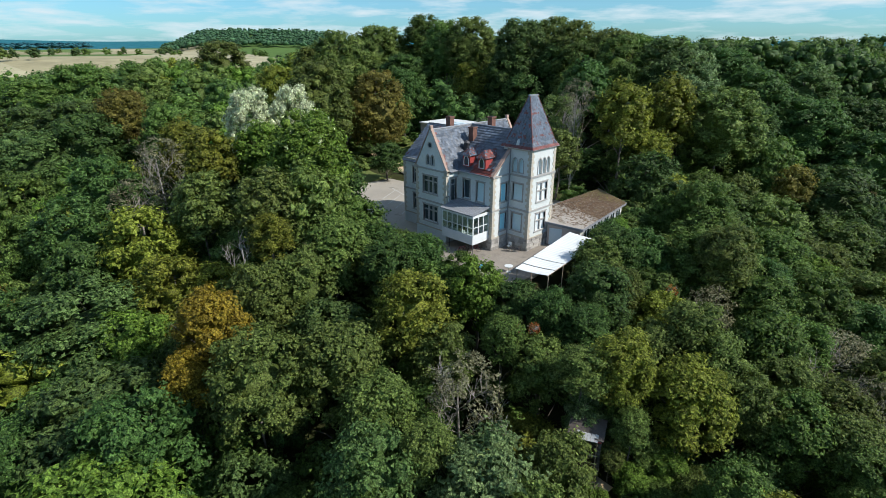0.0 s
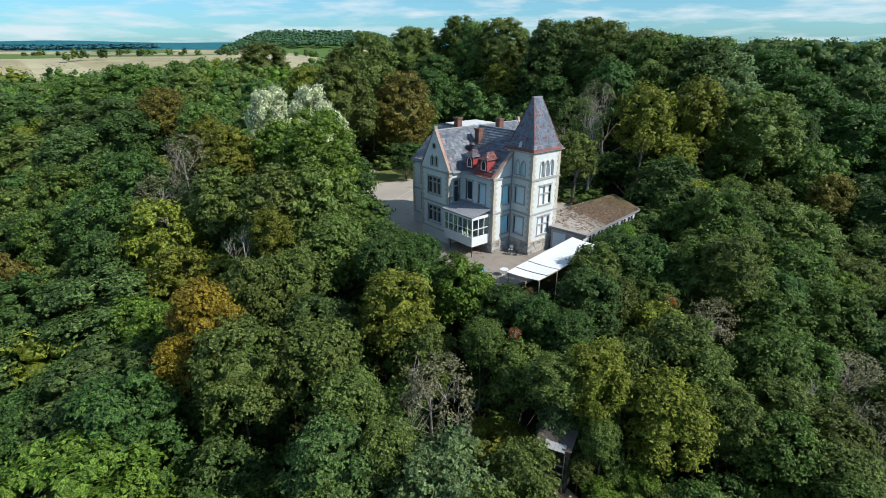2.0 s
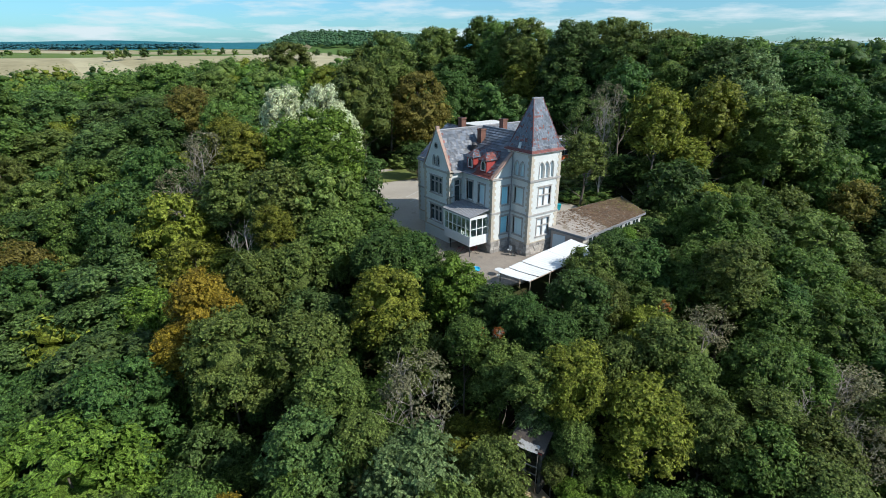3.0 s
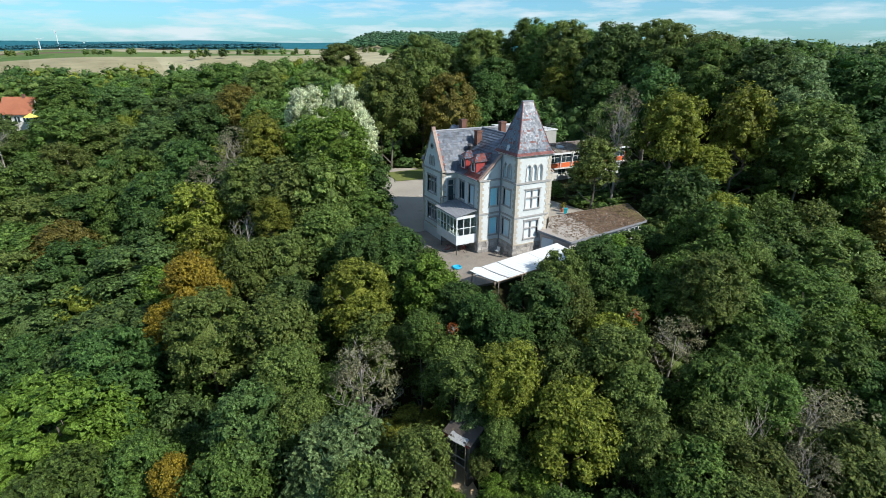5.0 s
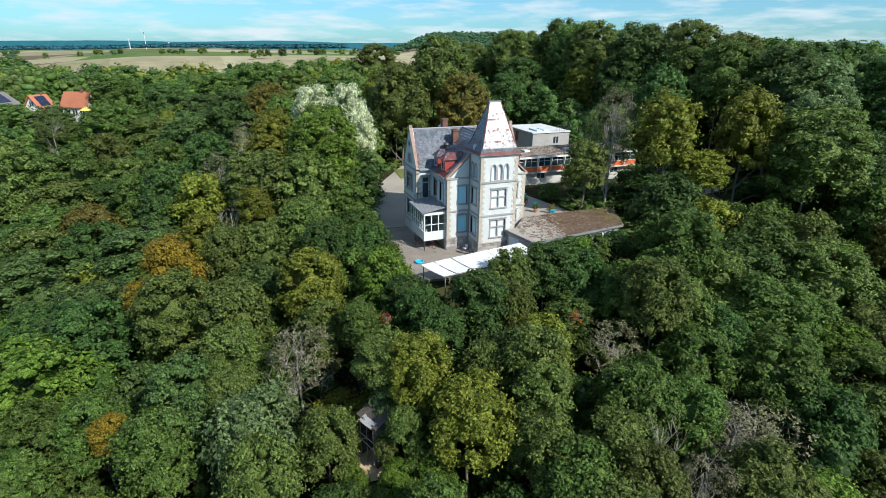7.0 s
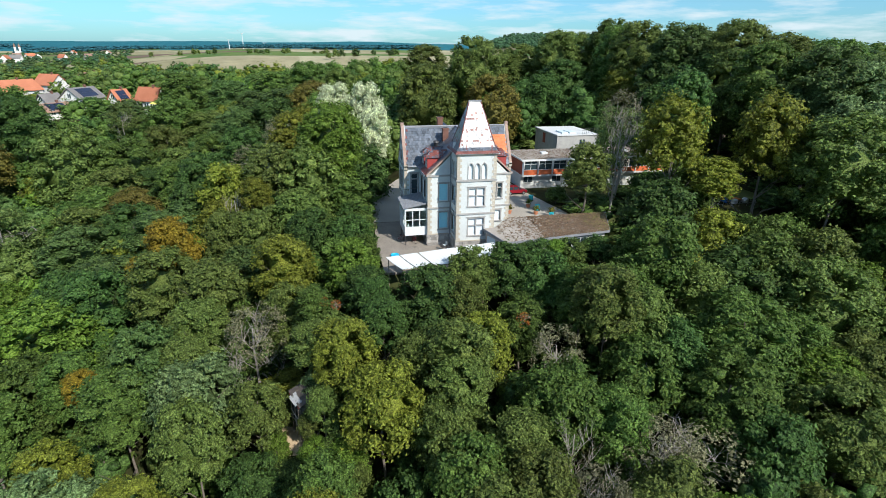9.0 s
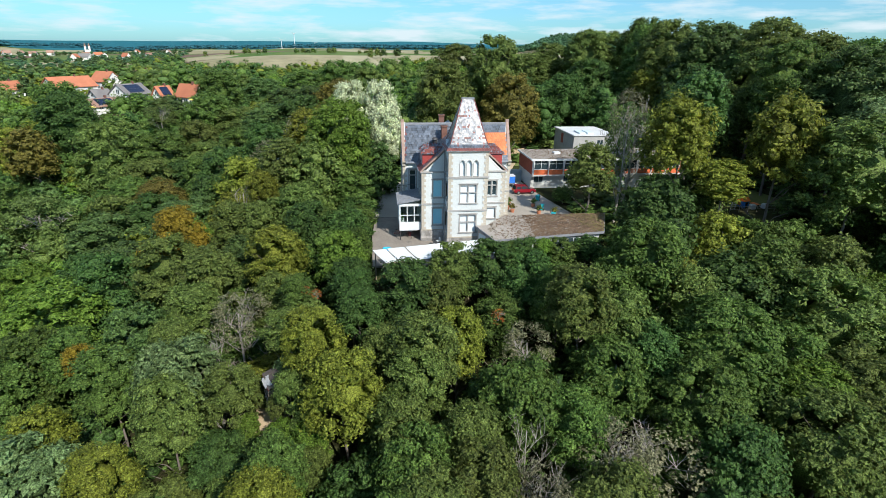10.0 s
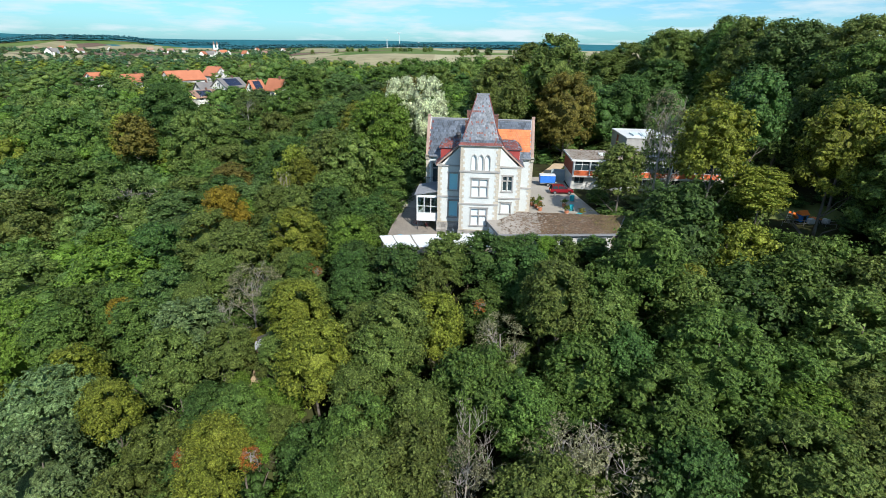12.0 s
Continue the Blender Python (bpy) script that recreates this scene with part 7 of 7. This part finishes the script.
def house(x, y, foot, ridge, turn, w, d, roof, label, solar=False, detail=True):
    """A gabled house: the ridge runs along its own x. w: length along the ridge, d: depth."""
    h = thing("house", label, "house", (x, y, foot), turn=turn, group="houses of the village")
    eave = (ridge - foot) * 0.52
    top = ridge - foot
    bm = bmesh.new()
    prism(bm, [(-w / 2, -d / 2, -1), (-w / 2, d / 2, -1), (-w / 2, d / 2, eave), (-w / 2, 0, top - 0.15), (-w / 2, -d / 2, eave)], (w, 0, 0))
    part("wall", bm, HOUSE_WHITE, h)
    o, k = 0.5, (top - eave) / (d / 2)
    for s in (-1, 1):
        bm = bmesh.new()
        prism(bm, [(-w / 2 - o, s * (d / 2 + o), eave - o * k), (w / 2 + o, s * (d / 2 + o), eave - o * k), (w / 2 + o, 0, top), (-w / 2 - o, 0, top)], (0, 0, 0.22))
        slope = part("roof", bm, roof, h)
        if solar and s < 0:
            def on(a, t):
                return (a, -(d / 2 + o) * (1 - t), eave - o * k + (top - eave + o * k) * t + 0.26)
            for i in range(4):
                for t0 in (0.2, 0.54):
                    bm = bmesh.new()
                    a0, a1 = w * (-0.32 + 0.16 * i), w * (-0.325 + 0.16 * (i + 1))
                    prism(bm, [on(a0, t0), on(a1, t0), on(a1, t0 + 0.32), on(a0, t0 + 0.32)], (0, 0, 0.05))
                    part("solar_panel", bm, SOLAR, slope, "dark blue solar panel")
    if detail:
        part("chimney", solid(box, w * 0.15, w * 0.15 + 0.6, -0.3, 0.3, top - 0.6, top + 0.9), BRICK, h)
        for s in (-1, 1):
            for z in (1.2, eave * 0.62 + 1.6):
                for a in (-0.24, 0.24) if z < eave else (0.0,):
                    win = part("window", solid(box, *sorted((s * (w / 2), s * (w / 2 + 0.05))), a * d - 0.55, a * d + 0.55, z, z + 1.3), GLASS, h)
                    part("window_frame", solid(box, *sorted((s * (w / 2 + 0.05), s * (w / 2 + 0.09))), a * d - 0.06, a * d + 0.06, z, z + 1.3), WHITE_PAINT, win)
            for a in (-0.3, 0.0, 0.3):
                win = part("window", solid(box, a * w - 0.6, a * w + 0.6, *sorted((s * d / 2, s * (d / 2 + 0.05))), 1.2, 2.5), GLASS, h)
                part("window_frame", solid(box, a * w - 0.06, a * w + 0.06, *sorted((s * (d / 2 + 0.05), s * (d / 2 + 0.09))), 1.2, 2.5), WHITE_PAINT, win)
    return h


house(-153, -17.8, 5.6, 12.4, 68, 6.6, 5.2, ROOF_ORANGE, "white house with an orange tiled roof and timber balcony", detail=True)
house(-164.5, -30.5, 4.5, 11.0, 150, 5.0, 4.6, ROOF_ORANGE, "white house with orange roof and solar panels", solar=True)
house(-174, -45, 4.5, 11.0, 160, 10.4, 7.6, ROOF_GREY, "white house with a wide dark roof and solar panels", solar=True)
house(-170, -53, 4.0, 9.4, 150, 5.6, 5.4, ROOF_GREY, "white house with a plain grey roof")
house(-153, -45, 4.0, 8.0, 150, 8.5, 6.5, ROOF_BROWN, "low house with a red-brown roof beside a yellow sunshade", solar=True)
house(-204, -80, 4.5, 11.6, 150, 16, 9, ROOF_ORANGE, "long white house with a broad orange roof")
house(-232, -79, 4.5, 12.4, 60, 10, 8, ROOF_ORANGE, "white gabled house with an orange roof")
house(-250, -70, 4.5, 12.4, 150, 10, 8, ROOF_BROWN, "house with a brown tiled roof")
house(-205, -104, 3.8, 9.6, 150, 9, 7, ROOF_ORANGE, "house with an orange roof among the trees")
house(-214, -126, 3.8, 9.4, 160, 11, 8, ROOF_ORANGE, "long house with a bright orange roof")
house(-222, -97, 4.0, 9.0, 150, 9, 7, ROOF_GREY, "house with a pale blue-grey roof")

YELLOW_CLOTH = surface("yellow_cloth", (0.75, 0.60, 0.10), (0.82, 0.68, 0.18), 0.6, 6, 0.9, 0.05)


def sunshade(x, y, z, reach, label):
    shade = thing("sunshade", label, "sunshade", (x, y, z))
    part("pole", solid(tube, (0, 0, 0), (0, 0, 3.2), 0.05, 0.05, 8), STEEL, shade)
    bm = bmesh.new()
    tip = bm.verts.new((0, 0, 3.5))
    rim = [bm.verts.new((reach * math.cos(k * math.tau / 8), reach * math.sin(k * math.tau / 8), 2.6)) for k in range(8)]
    for k in range(8):
        bm.faces.new((tip, rim[k], rim[(k + 1) % 8]))
    part("canopy", bm, YELLOW_CLOTH, shade, "yellow cloth canopy")


sunshade(-143.5, -44.5, 3.6, 2.2, "large yellow and cream sunshade over a patio")
sunshade(-147.6, -15.4, 5.6, 1.7, "yellow sunshade over the balcony of a white house")

# small houses of the village in the valley
rnd = random.Random(17)
for k in range(26):
    a = radians(rnd.uniform(108, 134))
    r = rnd.uniform(820, 1350)
    x, y = -r * math.sin(a) + 10, r * math.cos(a) + 30
    z = ground_z(x, y)
    house(x, y, z, z + rnd.uniform(6.5, 9), rnd.uniform(0, 180), rnd.uniform(8, 13), rnd.uniform(6.5, 8.5), rnd.choice((ROOF_ORANGE, ROOF_BROWN, ROOF_BROWN, ROOF_GREY)), "small distant village house with a tiled roof", detail=False)

church = thing("church", "white village church with twin pointed towers", "church", (-1135, -523, ground_z(-1135, -523)), turn=30)
bm = bmesh.new()
prism(bm, [(-8, -4, -1), (-8, 4, -1), (-8, 4, 6), (-8, 0, 10), (-8, -4, 6)], (16, 0, 0))
part("nave", bm, HOUSE_WHITE, church)
for y in (-3.4, 3.4):
    tower = part("tower", solid(box, 8, 11, y - 1.5, y + 1.5, -1, 16), HOUSE_WHITE, church)
    part("spire", solid(tube, (9.5, y, 16), (9.5, y, 23), 2.1, 0.1, 4), ROOF_BROWN, tower)


def turbine(x, y, hub, turn):
    t = thing("wind_turbine", "white wind turbine on the far fields, standing still", "wind turbine", (x, y, ground_z(x, y)), turn=turn, group="wind turbines on the horizon")
    h = hub - ground_z(x, y)
    part("mast", solid(tube, (0, 0, 0), (0, 0, h), 1.2, 0.7, 12), WHITE_PAINT, t)
    part("nacelle", solid(box, -1.5, 1.5, -4, 3, h - 1, h + 1.5), WHITE_PAINT, t)
    for k in range(3):
        a = radians(20 + 120 * k)
        d = Vector((math.cos(a), 0, math.sin(a)))
        part("blade", solid(tube, Vector((0, -5, h)), Vector((0, -5, h)) + d * 14, 0.4, 0.1, 6), WHITE_PAINT, t)


for yaw, r, hub, turn in ((98.8, 1750, 40, 100), (97.5, 1700, 58, 80), (95.6, 2000, 34, 95)):
    turbine(-r * math.sin(radians(yaw)), r * math.cos(radians(yaw)) + 20, hub, turn)


# ---- distant woods ----
FAR_GREEN = foliage("far_wood_leaf", (0.026, 0.066, 0.030), (0.055, 0.105, 0.045), hue=0.0, through=0.15, grain=3.4)
# the haze over the far plain is mixed into this blue leaf colour
HAZY = foliage("far_wood_haze", (0.010, 0.055, 0.070), (0.018, 0.076, 0.094), hue=0.0, through=0.1, grain=0.8)
FIELD_TREE = foliage("field_tree_leaf", (0.036, 0.064, 0.020), (0.078, 0.102, 0.032), hue=0.0, grain=3.2)
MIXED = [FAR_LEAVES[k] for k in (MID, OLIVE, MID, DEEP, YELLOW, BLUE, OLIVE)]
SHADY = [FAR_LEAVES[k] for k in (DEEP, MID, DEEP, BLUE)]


def scatter(name, spots, material, leaves, label, tall=(9, 14), wide=1.3, lobes=9, size=0.5, top=None, core=0.66):
    """A wood of many crowns, each in one of the given leaves. top: caps the height of a crown at a place."""
    rng = np.random.default_rng(len(spots))
    forms = [crown_arrays(500 + k, 12, 4.4, 0.5, lobes, leaves, size, 0, core) for k in range(4)]
    crowns = []
    for i, (x, y) in enumerate(spots):
        z, h = ground_z(x, y), rng.uniform(*tall)
        if top:
            h = min(max(5.0, top(x, y) - z - rng.uniform(0, 4)), 24)
        crowns.append((forms[i % 4], x, y, z - 0.5, rng.uniform(0, 6.28), wide * rng.uniform(0.75, 1.2), h / 12, int(rng.integers(len(material)))))
    mesh, slots = grove_mesh(name, crowns)
    for m in material:
        mesh.materials.append(m)
    mesh.polygons.foreach_set("material_index", slots)
    tagged(link_mesh(name, mesh, None), label, "woodland", kind="stuff")


def polar(yaw, r):
    return (-r * math.sin(radians(yaw)), r * math.cos(radians(yaw)))


rnd = random.Random(23)
# the wooded hill over the fields
scatter("hill_wood", [polar(rnd.uniform(54.5, 72.5), rnd.uniform(740, 1150)) for k in range(1080)], [FAR_GREEN], 16, "dark wooded hill beyond the stubble fields", wide=1.6, lobes=4, size=0.9)
# trees and hedges among the fields
spots = []
for yaw, r, n, spread in ((84, 420, 10, 2.2), (80, 520, 10, 2.5), (74, 560, 14, 3.5), (70, 640, 16, 3.0), (66, 560, 14, 3.0), (60, 520, 12, 3.0), (88, 620, 12, 3.0), (93, 560, 12, 3.0), (100, 640, 14, 4.0), (78, 800, 14, 5)):
    for k in range(n):
        spots.append(polar(yaw + rnd.uniform(-spread, spread), r + rnd.uniform(-18, 18)))
scatter("field_trees", spots[::2], [FIELD_TREE, FAR_LEAVES[OLIVE], FAR_LEAVES[MID]], 320, "scattered hedge and orchard trees between the fields", tall=(5, 9), wide=0.85, lobes=12, size=0.42)
# woods across the plain
spots = []
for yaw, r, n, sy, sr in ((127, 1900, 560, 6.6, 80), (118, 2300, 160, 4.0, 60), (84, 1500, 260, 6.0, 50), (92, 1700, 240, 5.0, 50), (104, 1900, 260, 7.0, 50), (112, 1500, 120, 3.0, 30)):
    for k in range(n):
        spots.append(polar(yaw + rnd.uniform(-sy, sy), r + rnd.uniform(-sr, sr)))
scatter("far_woods", spots, [HAZY], 16, "woods across the far plain with haze put in their blue-green leaf", tall=(12, 17), wide=2.8, lobes=3, size=0.5)
# trees round the village
spots = [polar(rnd.uniform(104, 140), rnd.uniform(235, 430)) for k in range(270)] + [polar(rnd.uniform(124, 142), rnd.uniform(150, 240)) for k in range(60)]
spots = [p for p in spots if not any(0 < (28 - p[0]) < 28 - hx - 2 and abs(p[1] - 51 - (p[0] - 28) * (hy - 51) / (hx - 28)) < 9 for hx, hy in ((-214, -126), (-205, -104)))]
scatter("village_trees", spots, [*MIXED, FIELD_TREE, FIELD_TREE], 150, "garden trees and copses round the village", tall=(6.5, 11), wide=1.2, lobes=8, size=0.55)
spots = [polar(rnd.uniform(106, 138), rnd.uniform(430, 1300)) for k in range(800)]
scatter("far_village_trees", spots, [FIELD_TREE, FAR_GREEN], 36, "dark garden trees among the far village houses", tall=(5, 8.5), wide=1.1, lobes=6, size=0.7)
# woods behind the villa's hill
def skyline(x, y):
    return 26.6 + 0.012 * math.hypot(x - 12, y - 20)


spots = [polar(rnd.uniform(-8, 38), rnd.uniform(165, 280)) for k in range(430)]
scatter("back_woods", spots, SHADY, 300, "dark woods beyond the hilltop", wide=1.7, lobes=22, size=0.38, top=skyline, core=0.6)
# woods that fill the dip before the fields
spots = [polar(rnd.uniform(50, 106), rnd.uniform(205, 310)) for k in range(520)]
scatter("dip_woods", spots, MIXED, 190, "mixed woods filling the dip before the fields", tall=(9.5, 13.0), wide=1.3, lobes=10, size=0.6)
# trees round the nearest houses
spots = [(-147, -24), (-143, -31), (-150, -8), (-151, -31), (-158, -36), (-162, -38), (-143, -38), (-140, -50), (-143, -56), (-150, -57), (-158, -60), (-160, -68), (-168, -66), (-178, -62), (-184, -50), (-178, -36), (-172, -28), (-176, -22), (-190, -40), (-166, -14), (-185, -70), (-190, -84), (-198, -92), (-215, -70), (-212, -112), (-200, -115), (-195, -100), (-222, -84), (-240, -66), (-226, -62), (-165, -80), (-176, -84), (-180, -95), (-186, -110), (-150, -72), (-146, -80)]
scatter("garden_trees", spots, [*MIXED, FIELD_TREE], 520, "garden trees round the nearest houses", tall=(5.5, 8), wide=0.85, lobes=20, size=0.36)
scatter("orchard_trees", [(-149, -22), (-146, -27.5), (-152, -26), (-150, -10)], [FIELD_TREE], 700, "tall garden trees before the nearest house", tall=(5.2, 6.2), wide=0.75, lobes=20, size=0.36)


# ---- small planting ----
build_shelter()
for x, y, leaf in ((-53.4, 61.0, RUST), (-52.4, 61.6, MID), (-54.6, 62.3, OLIVE), (-50.8, 62.0, RUST), (-49.6, 66.0, OLIVE), (-48.2, 68.0, RUST), (-53.5, 66.2, MID)):
    planter(x, y, leaf, "terracotta pot with a small shrub on the yard")
